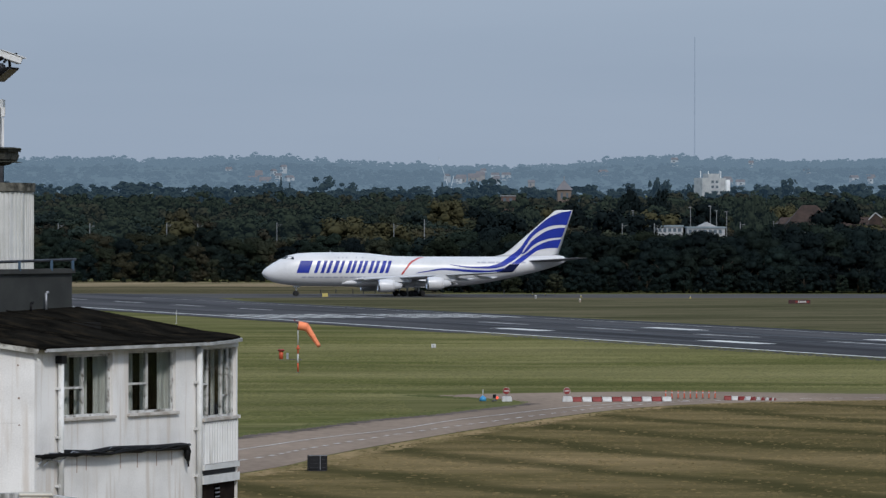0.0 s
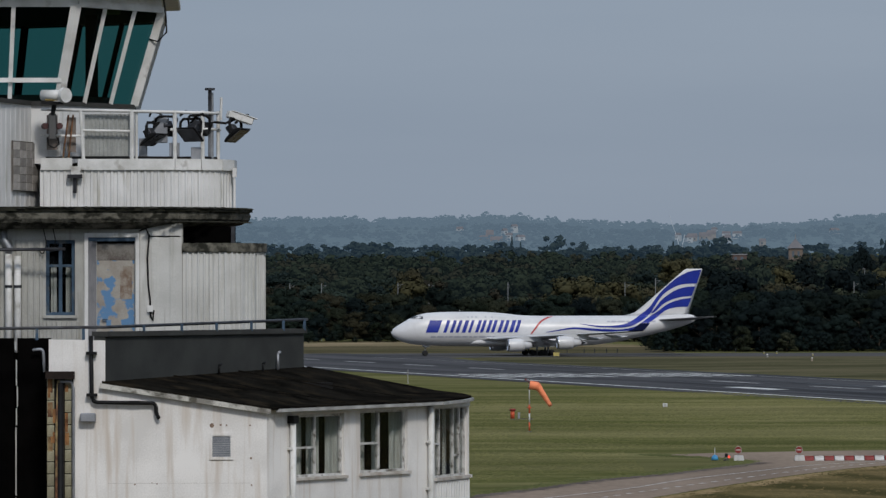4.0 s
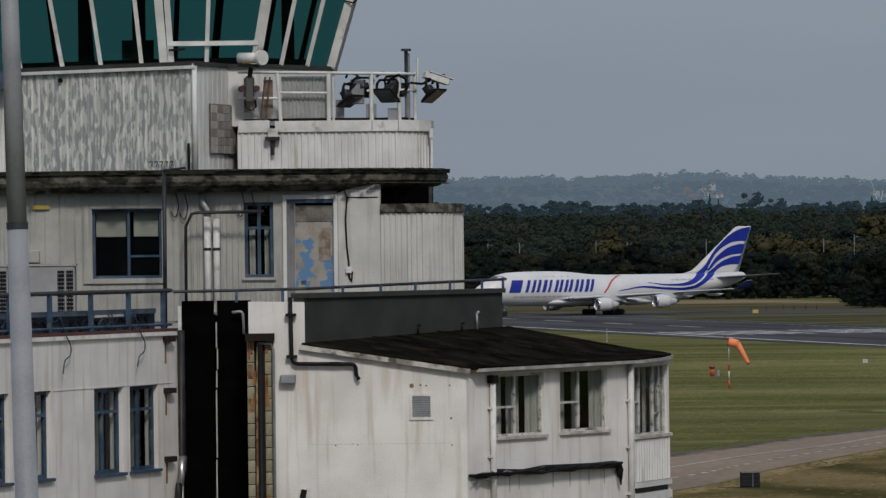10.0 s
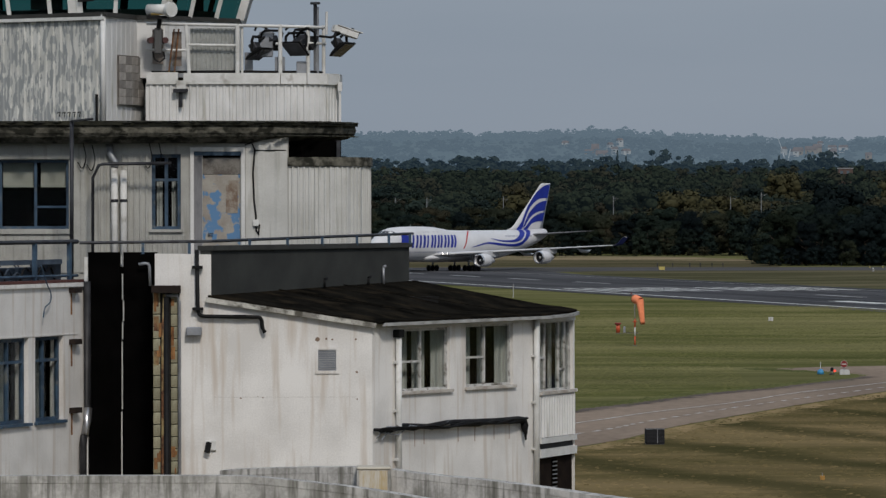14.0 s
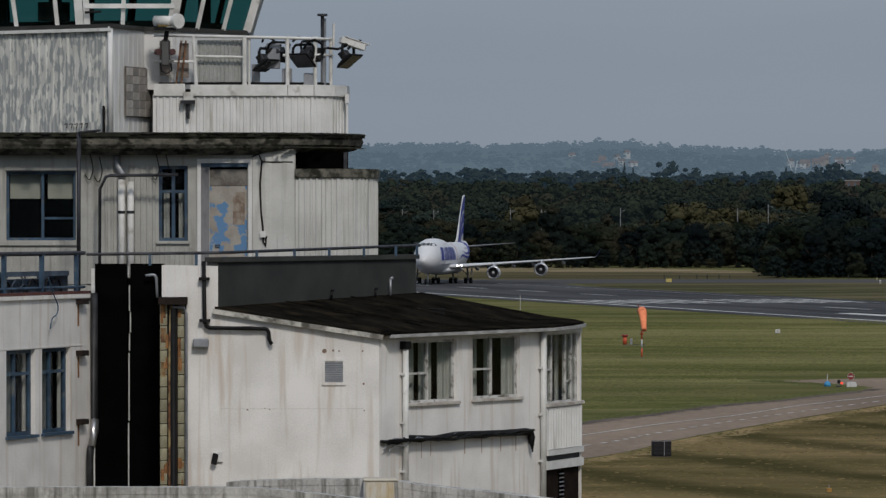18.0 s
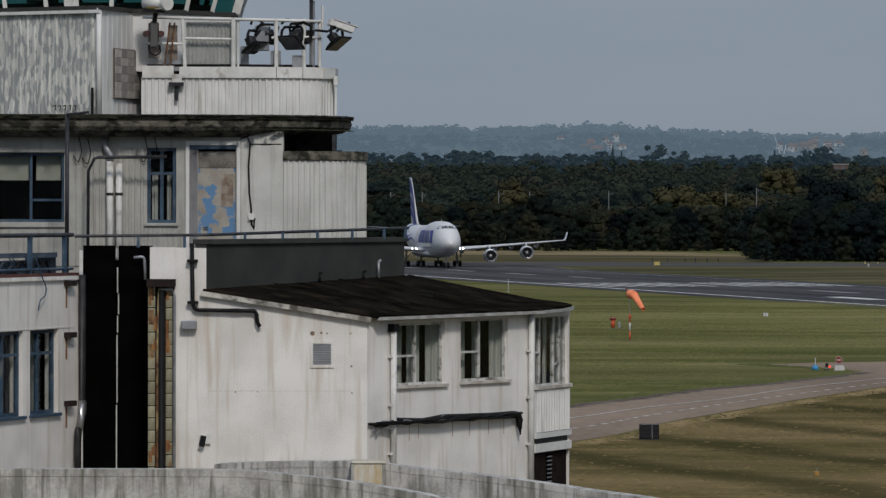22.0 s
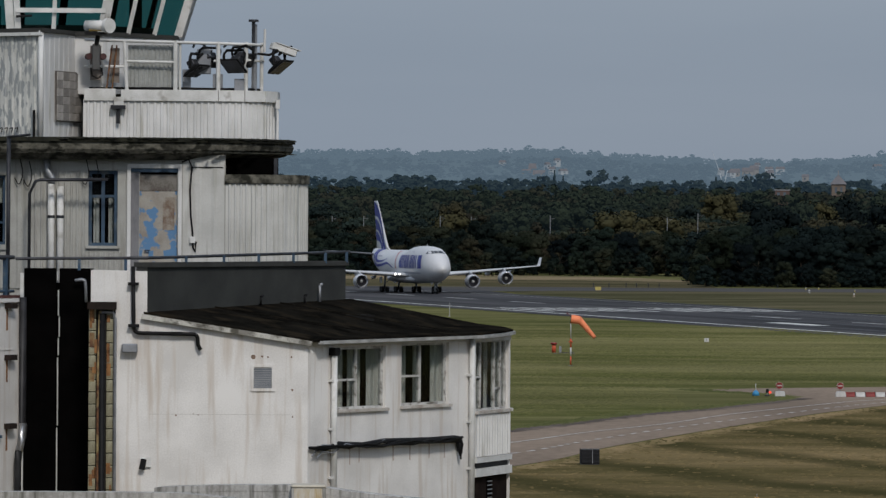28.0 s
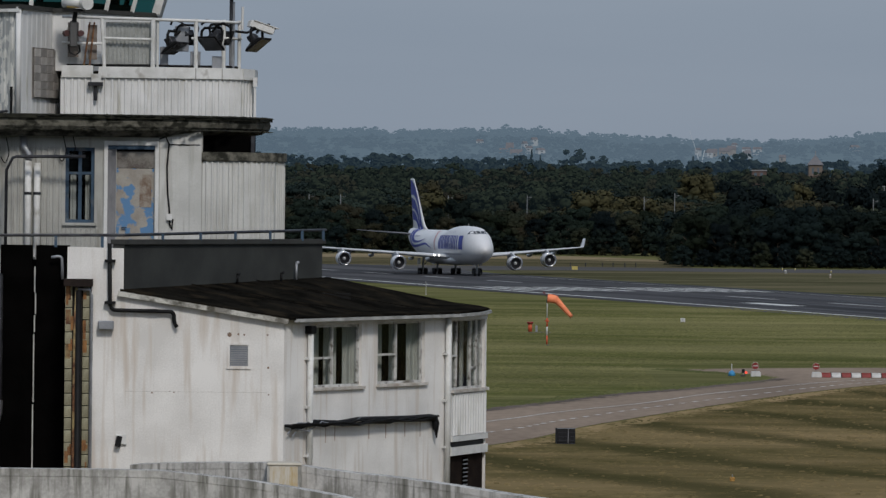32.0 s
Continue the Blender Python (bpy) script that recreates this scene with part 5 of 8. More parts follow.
# round balcony parapet
BALC = [(-4.12, 110.5), (-1.2, 110.5), (-0.65, 110.62), (-0.22, 110.95), (0.02, 111.45), (0.08, 112.1), (0.08, 116)]
for i, (a, b) in enumerate(zip(BALC, BALC[1:])):
    part("parapet_panel", Geo().ribbed(a, b, 14.93, 15.82, 0.145, 0.028, 0.08), CLAD, topm)
    d = (Vector(b) - Vector(a)).normalized()
    nr = Vector((d.y, -d.x))
    if i == 0:
        part("parapet_cap", Geo().slab([(-4.1, 110.44), (-3.42, 110.44), (-3.42, 110.62), (-4.1, 110.62)], 15.8, 16.06), WHITE, topm)
        part("parapet_cap", Geo().slab([(-3.3, 110.43), (-1.2, 110.43), (-1.2, 110.62), (-3.3, 110.62)], 15.8, 16.04), WHITE, topm)
    else:
        part("parapet_cap", Geo().slab([(a[0] + nr.x * 0.07, a[1] + nr.y * 0.07), (b[0] + nr.x * 0.07, b[1] + nr.y * 0.07), (b[0] - nr.x * 0.12, b[1] - nr.y * 0.12), (a[0] - nr.x * 0.12, a[1] - nr.y * 0.12)], 15.8, 16.04), WHITE, topm)
part("scupper", Geo().box(-3.52, 110.3, 15.62, -3.2, 110.46, 15.7).tube([(-3.36, 110.4, 15.62), (-3.36, 110.4, 15.3)], 0.04, 8), DARKMETAL, topm)
part("scupper_box", Geo().box(-3.45, 110.36, 15.7, -3.24, 110.46, 15.88), WHITE, topm)
part("end_bracket", Geo().box(0.05, 111.2, 15.66, 0.14, 111.4, 15.86).box(0.08, 111.25, 14.95, 0.12, 111.35, 15.62), CLAD, topm)
part("balcony_deck", Geo().slab([(-4.1, 110.6), (-1.2, 110.6), (-0.3, 111.1), (0, 112), (0, 116), (-4.1, 116)], 15.85, 15.95), FELT, topm)

# ---- the glazed cab
SILL = [(-10.6, 115.2), (-9.9, 113.2), (-5.72, 111.0), (-3.71, 111.0), (-2.12, 113.0), (-2.12, 117.2), (-5.0, 119), (-9.5, 119)]
HEAD = [(-11.2, 115.2), (-10.4, 112.8), (-5.86, 110.5), (-3.30, 110.5), (-1.50, 112.8), (-1.50, 117.5), (-4.8, 119.5), (-9.9, 119.5)]
Z0, Z1 = 17.3, 19.4
part("cab_base", Geo().slab(SILL, 15.95, 17.22), CLAD, topm)
part("cab_floor", Geo().slab([(x * 0.97 - 0.2, y * 0.97 + 3.4) for x, y in SILL], 17.22, 17.26), DARKROOM, topm)
part("cab_sill", Geo().slab([(x, y - 0.08) for x, y in SILL], 17.22, 17.31), surface("dark_coping", (0.05, 0.05, 0.05)), topm)
head = part("cab_head", Geo().loft([[Vector((x + (-0.02), y - 0.02, z)) for x, y in HEAD] for z in (Z1, Z1 + 0.26)]), WHITE, topm)
part("cab_roof", Geo().slab([((x + 6) * 1.08 - 6, (y - 114.5) * 1.1 + 114.4) for x, y in HEAD], Z1 + 0.26, Z1 + 0.42), WHITE, topm, bevel=0.03)
part("cab_ceiling", Geo().slab([(x, y) for x, y in HEAD], Z1 - 0.02, Z1), DARKROOM, topm)


def mull(i, u, w, mat=WHITE, name="mullion", deep=0.12):
    a = Vector((*SILL[i], Z0)).lerp(Vector((*SILL[(i + 1) % 8], Z0)), u)
    b = Vector((*HEAD[i], Z1)).lerp(Vector((*HEAD[(i + 1) % 8], Z1)), u)
    return part(name, Geo().beam(a, b, w, deep), mat, topm)


for i in range(8):
    a0, a1 = Vector((*SILL[i], Z0)), Vector((*SILL[(i + 1) % 8], Z0))
    b0, b1 = Vector((*HEAD[i], Z1)), Vector((*HEAD[(i + 1) % 8], Z1))
    inn = Vector((-6, 115, 18.3))
    off = [(inn - p).normalized() * 0.05 for p in (a0, a1, b1, b0)]
    p = part("cab_pane", Geo().add([a0 + off[0], a1 + off[1], b1 + off[2], b0 + off[3]], [(0, 1, 2, 3)]), CABPANE, topm, "green-tinted glass")
    p.visible_shadow = False
    far_side = i in (0, 5, 6, 7)
    mull(i, 0.0, (0.08 if i == 5 else 0.18) if not far_side or i == 5 else 0.18, WHITE if not far_side or i == 5 else BLACKPIPE, "corner_post")
    for u in {0: (0.5,), 1: (0.22, 0.45, 0.66, 0.88), 2: (0.46,), 3: (0.33, 0.68), 5: (0.3, 0.6), 6: (0.2, 0.4, 0.62, 0.8), 7: (0.5,), 4: (0.3, 0.6)}[i]:
        mull(i, u, 0.09 if not far_side else 0.12, WHITE if not far_side else BLACKPIPE)
    part("head_rail", Geo().beam(b0, b1, 0.1, 0.12), WHITE, topm)
# opening light in the front of the cab
g = Geo()
for u0, u1 in ((0.07, 0.98),):
    for h, w in ((0.22, 0.09),):
        a = Vector((*SILL[2], Z0)).lerp(Vector((*SILL[3], Z0)), u0).lerp(Vector((*HEAD[2], Z1)).lerp(Vector((*HEAD[3], Z1)), u0), h)
        b = Vector((*SILL[2], Z0)).lerp(Vector((*SILL[3], Z0)), u1).lerp(Vector((*HEAD[2], Z1)).lerp(Vector((*HEAD[3], Z1)), u1), h)
        g.beam(a - Vector((0, 0.08, 0)), b - Vector((0, 0.08, 0)), w, 0.1)
fr = part("opening_light", g, WHITE, topm)
for u in (0.08, 0.97):
    a = Vector((*SILL[2], Z0)).lerp(Vector((*SILL[3], Z0)), u) - Vector((0, 0.06, 0))
    b = Vector((*HEAD[2], Z1)).lerp(Vector((*HEAD[3], Z1)), u) - Vector((0, 0.06, 0))
    part("stile", Geo().beam(a, b, 0.13, 0.1), WHITE, fr)
part("stay", Geo().tube([(-5.6, 110.75, 17.62), (-5.25, 110.7, 17.64)], 0.03, 6), BLACKPIPE, fr)
part("console", Geo().slab([(-9.2, 113.6), (-5.6, 111.7), (-3.9, 111.7), (-2.6, 113.3), (-2.9, 113.6), (-4.0, 112.3), (-5.5, 112.3), (-9.0, 114)], 17.26, 17.48), BLACKPIPE, topm)
part("monitor", Geo().box(-6.7, 112.0, 17.48, -6.0, 112.1, 17.9), BLACKPIPE, topm)
for x, y in ((-7.6, 113.2), (-6.4, 113.4), (-3.1, 114.2)):
    part("inner_column", Geo().box(x - 0.14, y, 17.26, x + 0.14, y + 0.25, Z1), BLACKPIPE, topm)
part("roof_lamp", Geo().tube([(-2.75, 112.0, 19.35), (-2.45, 112.2, 19.35)], 0.09, 8), surface("amber_lamp", (0.35, 0.25, 0.08), None, 5, 30, 0.5), topm)
part("roof_cable", Geo().tube([(-1.5, 112.7, 19.9), (-1.42, 112.6, 19.3), (-1.4, 112.6, 18.9), (-1.6, 112.7, 18.7), (-1.78, 112.8, 18.75)], 0.02, 6), BLACKPIPE, topm)

# ---- balcony rails and the equipment on them
brail = thing("balcony_railing", "white tubular railing round the tower balcony", "railing", BU)
part("top_rail", Geo().tube([(-4.1, 110.55, 17.12), (-1.3, 110.55, 17.06), (-0.5, 110.85, 17.05), (-0.22, 111.3, 17.05)], 0.035, 8), WHITE, brail, smooth=True)
part("middle_rail", Geo().tube([(-4.1, 110.55, 16.55), (-3.2, 110.55, 16.54)], 0.028, 8), WHITE, brail)
part("middle_rail", Geo().tube([(-3.2, 110.55, 16.66), (-2.1, 110.55, 16.64)], 0.03, 8), WHITE, brail)
part("middle_rail", Geo().tube([(-1.3, 110.6, 16.68), (-0.5, 110.85, 16.7), (-0.22, 111.3, 16.7)], 0.028, 8), WHITE, brail)
for x, y, r in ((-3.24, 110.55, 0.04), (-2.13, 110.55, 0.05), (-2.03, 110.6, 0.03), (-1.2, 110.6, 0.045), (-0.6, 110.85, 0.045), (-0.26, 111.25, 0.04)):
    part("post", Geo().tube([(x + (0.06 if x < -3 else 0), y, 16.03), (x, y, 17.1)], r, 8), WHITE, brail)
part("screen_panel", Geo().ribbed((-3.16, 110.72), (-2.12, 110.72), 16.04, 17.02, 0.09, 0.03, 0.02), surface("pale_grey_screen", (0.34, 0.35, 0.34), (0.25, 0.26, 0.25), 3, 30, 0.7), brail)
part("wall_box", Geo().box(-3.98, 110.7, 16.25, -3.75, 110.85, 17.0).box(-3.55, 110.75, 16.2, -3.35, 110.85, 16.95), surface("dull_brown_box", (0.20, 0.17, 0.15), None, 3, 30, 0.8), brail)
part("junction_box", Geo().box(-1.66, 110.78, 16.4, -1.36, 110.95, 16.95).box(-1.98, 110.8, 16.08, -1.8, 110.95, 16.5), GREYMETAL, brail, bevel=0.015)
part("base_conduit", Geo().tube([(-4.0, 110.66, 16.07), (-2.2, 110.66, 16.08), (-1.2, 110.68, 16.07), (-0.5, 110.95, 16.08), (-0.25, 111.3, 16.07)], 0.03, 6), BLACKPIPE, brail, smooth=True)
part("rusty_stay", Geo().tube([(-3.62, 110.5, 16.05), (-3.5, 110.5, 17.0)], 0.02, 6).tube([(-3.5, 110.5, 16.05), (-3.4, 110.5, 17.0)], 0.02, 6), RUST, brail)

siren = thing("drum_sensor", "white drum-shaped sensor on a dark bracket", "sensor", BU)
part("drum", Geo().tube([(-4.06, 110.16, 17.41), (-3.6, 109.96, 17.40)], 0.115, 18), WHITE, siren, smooth=True)
part("cap", Geo().tube([(-3.64, 109.98, 17.40), (-3.60, 109.96, 17.40), (-3.53, 109.88, 17.40)], [0.13, 0.165, 0.16], 20), WHITE, siren)
part("band", Geo().tube([(-3.98, 110.06, 17.31), (-3.72, 109.98, 17.31)], 0.03, 6), surface("amber_lamp", (0.35, 0.25, 0.08)), siren)
part("bracket", Geo().box(-4.08, 110.0, 17.21, -3.6, 110.3, 17.27).tube([(-3.8, 110.2, 17.2), (-3.83, 110.2, 17.0)], 0.05, 8), BLACKPIPE, siren)
part("control_box", Geo().box(-3.92, 110.2, 16.45, -3.76, 110.38, 17.02), surface("dark_grey_box", (0.09, 0.09, 0.09), None, 3, 30, 0.6), siren, bevel=0.02)
part("cable", Geo().tube([(-3.95, 110.25, 16.5), (-3.92, 110.25, 16.33), (-3.8, 110.25, 16.27), (-3.7, 110.25, 16.35), (-3.72, 110.25, 16.5)], 0.02, 6), BLACKPIPE, siren)
part("red_horn", Geo().tube([(-4.03, 110.5, 16.75), (-3.98, 110.3, 16.75)], 0.07, 8).tube([(-3.72, 110.5, 16.75), (-3.68, 110.3, 16.75)], 0.07, 8), surface("dull_red", (0.07, 0.03, 0.03), None, 4, 30, 0.6), siren)


def floodlight(x, y, z, turn, tilt, size=1.0):
    m = BU @ Matrix.Translation((x, y, z)) @ Matrix.Rotation(radians(turn), 4, "Z") @ Matrix.Rotation(radians(tilt), 4, "X") @ Matrix.Scale(size, 4)
    f = thing("floodlight", "black floodlight tilted down from the balcony rail", "floodlight", m, "floodlights on the balcony")
    part("housing", Geo().loft([[Vector((sx * w, d, sz * h)) for sx, sz in ((-1, -1), (1, -1), (1, 1), (-1, 1))] for d, w, h in ((-0.10, 0.33, 0.27), (-0.07, 0.34, 0.28), (-0.02, 0.30, 0.22), (0.05, 0.16, 0.10))]), BLACKPIPE, f, bevel=0.008)
    part("lens", Geo().box(-0.30, -0.112, -0.24, 0.30, -0.102, 0.24), surface("dull_lamp_glass", (0.10, 0.10, 0.11), (0.07, 0.07, 0.075), 3, 20, 0.15), f)
    part("yoke", Geo().tube([(-0.36, -0.02, 0), (-0.36, 0.22, 0.16), (-0.28, 0.3, 0.2), (0.28, 0.3, 0.2), (0.36, 0.22, 0.16), (0.36, -0.02, 0)], 0.038, 6), BLACKPIPE, f)
    part("ballast", Geo().box(-0.15, 0.05, -0.11, 0.15, 0.24, 0.08), DARKMETAL, f, bevel=0.015)
    part("arm", Geo().tube([(0, 0.2, 0.15), (0.25, 0.3, 0.32), (0.5, 0.3, 0.38), (0.62, 0.3, 0.2)], 0.035, 6), BLACKPIPE, f, smooth=True)
    return f


floodlight(-1.68, 110.7, 16.52, 62, 58, 0.86)
floodlight(-1.42, 110.95, 16.74, -150, 30, 0.72)
floodlight(-0.86, 110.6, 16.62, -40, 50, 0.82)
floodlight(-0.66, 110.95, 16.74, 150, 40, 0.74)
floodlight(0.12, 111.0, 16.62, 66, 52, 0.86)
cctv = thing("camera_housing", "white weatherproof camera housing beside the floodlights", "camera", BU @ Matrix.Translation((0.2, 111.1, 16.95)) @ Matrix.Rotation(radians(20), 4, "Z") @ Matrix.Rotation(radians(17), 4, "Y"))
part("case", Geo().box(-0.28, -0.1, -0.07, 0.3, 0.1, 0.08), WHITE, cctv, bevel=0.015)
part("sunshield", Geo().box(-0.22, -0.12, 0.085, 0.38, 0.12, 0.1), WHITE, cctv)
part("bracket", Geo().tube([(-0.1, 0, -0.07), (-0.25, 0.05, -0.2), (-0.5, 0.1, -0.25)], 0.03, 6), BLACKPIPE, cctv)
part("window", Geo().box(0.3, -0.07, -0.05, 0.31, 0.07, 0.06), BLACKPIPE, cctv)
mast = thing("instrument_mast", "grey instrument mast with a small dark cap", "mast", BU)
part("pole", Geo().tube([(-0.42, 111.1, 15.95), (-0.42, 111.1, 17.5)], 0.06, 8), GREYMETAL, mast)
part("sensor", Geo().tube([(-0.44, 111.0, 16.9), (-0.44, 111.0, 17.58)], 0.04, 8), DARKMETAL, mast)
part("cap", Geo().tube([(-0.44, 111.0, 17.55), (-0.44, 111.0, 17.6)], 0.11, 10), DARKMETAL, mast)
part("aerial", Geo().tube([(-0.2, 111.2, 16.9), (-0.19, 111.2, 17.4)], 0.028, 6), WHITE, mast)
for x, h in ((-1.32, 16.4), (-0.85, 16.3)):
    part("junction_box", Geo().box(x, 110.72, 15.96, x + 0.22, 110.88, h), GREYMETAL, mast, bevel=0.01)

# ---- things on the wing's deck
for s, x0 in ((0, -9.75), (1, -8.3)):
    ac = thing("air_conditioner", "dull grey outdoor air-conditioning unit against the cladding", "air conditioner", BF @ Matrix.Translation((x0, 110.9, 12.2)), "air conditioners on the deck")
    part("case", Geo().box(-0.6, -0.3, -0.4, 0.6, 0.3, 0.75), surface("dull_grey_metal", (0.33, 0.33, 0.34), (0.26, 0.26, 0.27), 2, 30, 0.6), ac, bevel=0.02)
    part("lid", Geo().box(-0.63, -0.33, 0.755, 0.63, 0.33, 0.8), OLDCLAD, ac)
    for side_x in (-0.47, 0.30, 0.49):
        gr = part("grille", Geo().box(side_x - 0.075, -0.315, -0.35, side_x + 0.075, -0.302, 0.65), BLACKPIPE, ac)
        for k in range(11):
            for dx in (-0.05, 0, 0.05):
                part("grille_cell", Geo().box(side_x + dx - 0.012, -0.322, -0.31 + 0.088 * k, side_x + dx + 0.012, -0.316, -0.285 + 0.088 * k), GREYMETAL, gr)
part("stand", Geo().box(-10.4, 110.7, 11.5, -7.6, 111.2, 11.79), DARKMETAL, rail)
solid("notice_plate", Geo().box(-8.71, 111.9, 14.2, -8.33, 111.95, 14.29), surface("faded_yellow_plate", (0.42, 0.33, 0.08), (0.3, 0.22, 0.05), 3, 30, 0.6), "faded yellow plate fixed under the slab", "plate", BF)
solid("alarm_bell", Geo().tube([(-9.55, 111.85, 13.46), (-9.55, 111.97, 13.46)], [0.09, 0.1], 14), surface("dull_dark_red", (0.09, 0.025, 0.025)), "round dull red alarm bell on the cladding", "bell", BF)
solid("vent_box", Geo().box(-9.0, 111.75, 13.02, -8.55, 111.97, 13.3), OLDCLAD, "small white vent box on the cladding", "box", BF, bevel=0.02)

# ---- the lamp post and the curved concrete parapets in front
pole = thing("lamp_post", "thick grey painted steel post", "post", BF @ Matrix.Translation((-4.845, 60.0, 0)))
POSTGREY = surface("grey_painted_steel", (0.26, 0.27, 0.29), (0.20, 0.21, 0.23), 2, 30, 0.5)
LEAN = math.tan(radians(1.3))
part("shaft", Geo().tube([(13.4 * LEAN, 0, 0), (-0.08 * LEAN, 0, 13.48)], [0.19, 0.122], 20), POSTGREY, pole, smooth=True)
part("upper_shaft", Geo().tube([(-0.1 * LEAN, 0, 13.5), (-4.1 * LEAN, 0, 17.5)], [0.116, 0.10], 20), POSTGREY, pole, smooth=True)
part("joint_ring", Geo().tube([(-0.04 * LEAN, 0, 13.44), (-0.12 * LEAN, 0, 13.52)], 0.13, 20), DARKMETAL, pole)


def parapet(points, tops, thick, name, label, base=0.0):
    """A curved concrete upstand following plan points, with a rounded coping."""
    c = thing(name, label, "parapet", BF)
    for i, (a, b) in enumerate(zip(points, points[1:])):
        a, b = Vector(a), Vector(b)
        d = (b - a).normalized()
        nn = Vector((-d.y, d.x)) * thick
        za, zb = tops[i], tops[i + 1]
        q = [a, b, b + nn, a + nn]
        zt = [za, zb, zb, za]
        part("panel", Geo().add([(p.x, p.y, base) for p in q] + [(p.x, p.y, z - 0.1) for p, z in zip(q, zt)],
                                [(3, 2, 1, 0), (4, 5, 6, 7), (0, 1, 5, 4), (1, 2, 6, 5), (2, 3, 7, 6), (3, 0, 4, 7)]), RAMPCON, c)
        o = nn.normalized() * 0.006
        q = [a - o, b - o, b + nn + o, a + nn + o]
        part("coping", Geo().add([(p.x, p.y, z - 0.1) for p, z in zip(q, zt)] + [(p.x, p.y, z) for p, z in zip(q, zt)],
                                 [(3, 2, 1, 0), (4, 5, 6, 7), (0, 1, 5, 4), (1, 2, 6, 5), (2, 3, 7, 6), (3, 0, 4, 7)]), RAMPCON, c)
    return c


parapet(smooth_line([(-10.5, 70.5), (-6, 70), (-2.3, 69.9), (-0.4, 69.7), (1.2, 69.2), (2.4, 68.4)], 4), [9.415] * 10 + [9.41, 9.375, 9.335, 9.29, 9.24, 9.18, 9.12, 9.06, 9.0, 8.94, 8.88], 0.25, "ramp_parapet", "curved streaky concrete ramp parapet")
parapet(smooth_line([(-1.85, 80.7), (-0.7, 80.45), (0.32, 80.1)], 4), [8.93, 8.95, 8.965, 8.98, 8.99, 9.0, 9.0, 9.01, 9.01], 0.3, "ramp_parapet", "curved streaky concrete ramp parapet")
parapet(smooth_line([(0.84, 80.0), (2.2, 79.6), (3.6, 79.0), (5.2, 78.0), (8, 76)], 3), [8.98, 8.93, 8.88, 8.84, 8.79, 8.74, 8.68, 8.62, 8.57, 8.5, 8.42, 8.35, 8.3], 0.3, "ramp_parapet", "curved streaky concrete ramp parapet")
pier = thing("parapet_pier", "rust-stained cream concrete pier between the parapets", "pier", BF)
part("shaft", Geo().box(0.32, 79.7, 0, 0.86, 80.3, 8.98), RAMPCON, pier)
part("cap", Geo().box(0.315, 79.69, 8.98, 0.865, 80.31, 9.03), surface("cream_stained_concrete", (0.50, 0.46, 0.38), (0.38, 0.34, 0.28), 2, 30, 0.9), pier, bevel=0.02)
part("stain", Geo().box(0.36, 79.694, 8.3, 0.80, 79.698, 8.975), surface("ochre_stain", (0.44, 0.33, 0.17), (0.55, 0.52, 0.46), 5, 30, 0.9, stretch=(2, 1, 0.25)), pier)
# ---------------------------------------------------------------- things on the airfield
ORANGE = surface("orange_cloth", (0.86, 0.27, 0.13), (0.72, 0.21, 0.10), 3, 30, 0.8, bump=0.05)
REDP = surface("red_paint", (0.22, 0.028, 0.025), (0.15, 0.02, 0.018), 3, 30, 0.5)
ORANGEP = surface("orange_red_paint", (0.55, 0.10, 0.04), (0.42, 0.07, 0.03), 3, 30, 0.5)
WHITEP = surface("white_plastic", (0.54, 0.54, 0.53), (0.42, 0.42, 0.41), 3, 30, 0.5)
YELLOWP = surface("yellow_sign_paint", (0.46, 0.38, 0.12), (0.38, 0.31, 0.1), 3, 30, 0.5)
BLUEP = surface("light_blue_plastic", (0.05, 0.28, 0.50), (0.04, 0.2, 0.4), 3, 30, 0.5)

windsock = thing("windsock", "orange windsock drooping from a red and white banded pole", "windsock", Matrix.Translation((5.7, 487.8, 0)))
part("footing", Geo().box(-0.22, -0.22, 0, 0.22, 0.22, 0.08), surface("mossy_footing", (0.12, 0.115, 0.09), None, 3, 20, 0.95), windsock, bevel=0.03)
for k in range(3):
    z0, z1 = 0.12 + 0.84 * k, 0.12 + 0.84 * (k + 1)
    part("pole_band", Geo().tube([(0, 0, z0), (0, 0, z1)], 0.075, 10), ORANGEP if k % 2 == 0 else WHITEP, windsock, smooth=True)
part("upper_pole", Geo().tube([(0, 0, 2.64), (0, 0, 4.75)], [0.06, 0.05], 10), WHITEP, windsock, smooth=True)
part("lamp_ring", Geo().tube([(0, 0, 2.3), (0, 0, 2.42)], 0.2, 12), ORANGEP, windsock)
part("swivel", Geo().tube([(0, 0, 4.7), (0, 0, 4.82)], 0.09, 10), DARKMETAL, windsock)
part("obstruction_lamp", Geo().tube([(-0.35, 0, 5.0), (-0.35, 0, 5.16)], 0.06, 8).tube([(-0.35, 0, 5.05), (0, 0, 4.8)], 0.02, 6), REDP, windsock)
sock_head = part("sock_mouth", Geo().loft([[Vector((x, r * math.cos(2 * math.pi * k / 18), r * math.sin(2 * math.pi * k / 18))) for k in range(18)]
                                           for x, r in ((0.0, 0.42), (0.35, 0.42), (0.7, 0.40), (0.95, 0.37), (0.92, 0.33), (0.3, 0.38), (0.0, 0.40))], caps=False), ORANGE, windsock, smooth=True,
                 at=Matrix.Translation((0, 0, 4.55)))
part("hoop", Geo().tube([(0.0, 0.42 * math.cos(2 * math.pi * k / 18), 0.42 * math.sin(2 * math.pi * k / 18)) for k in range(19)], 0.025, 6, False), DARKMETAL, sock_head)
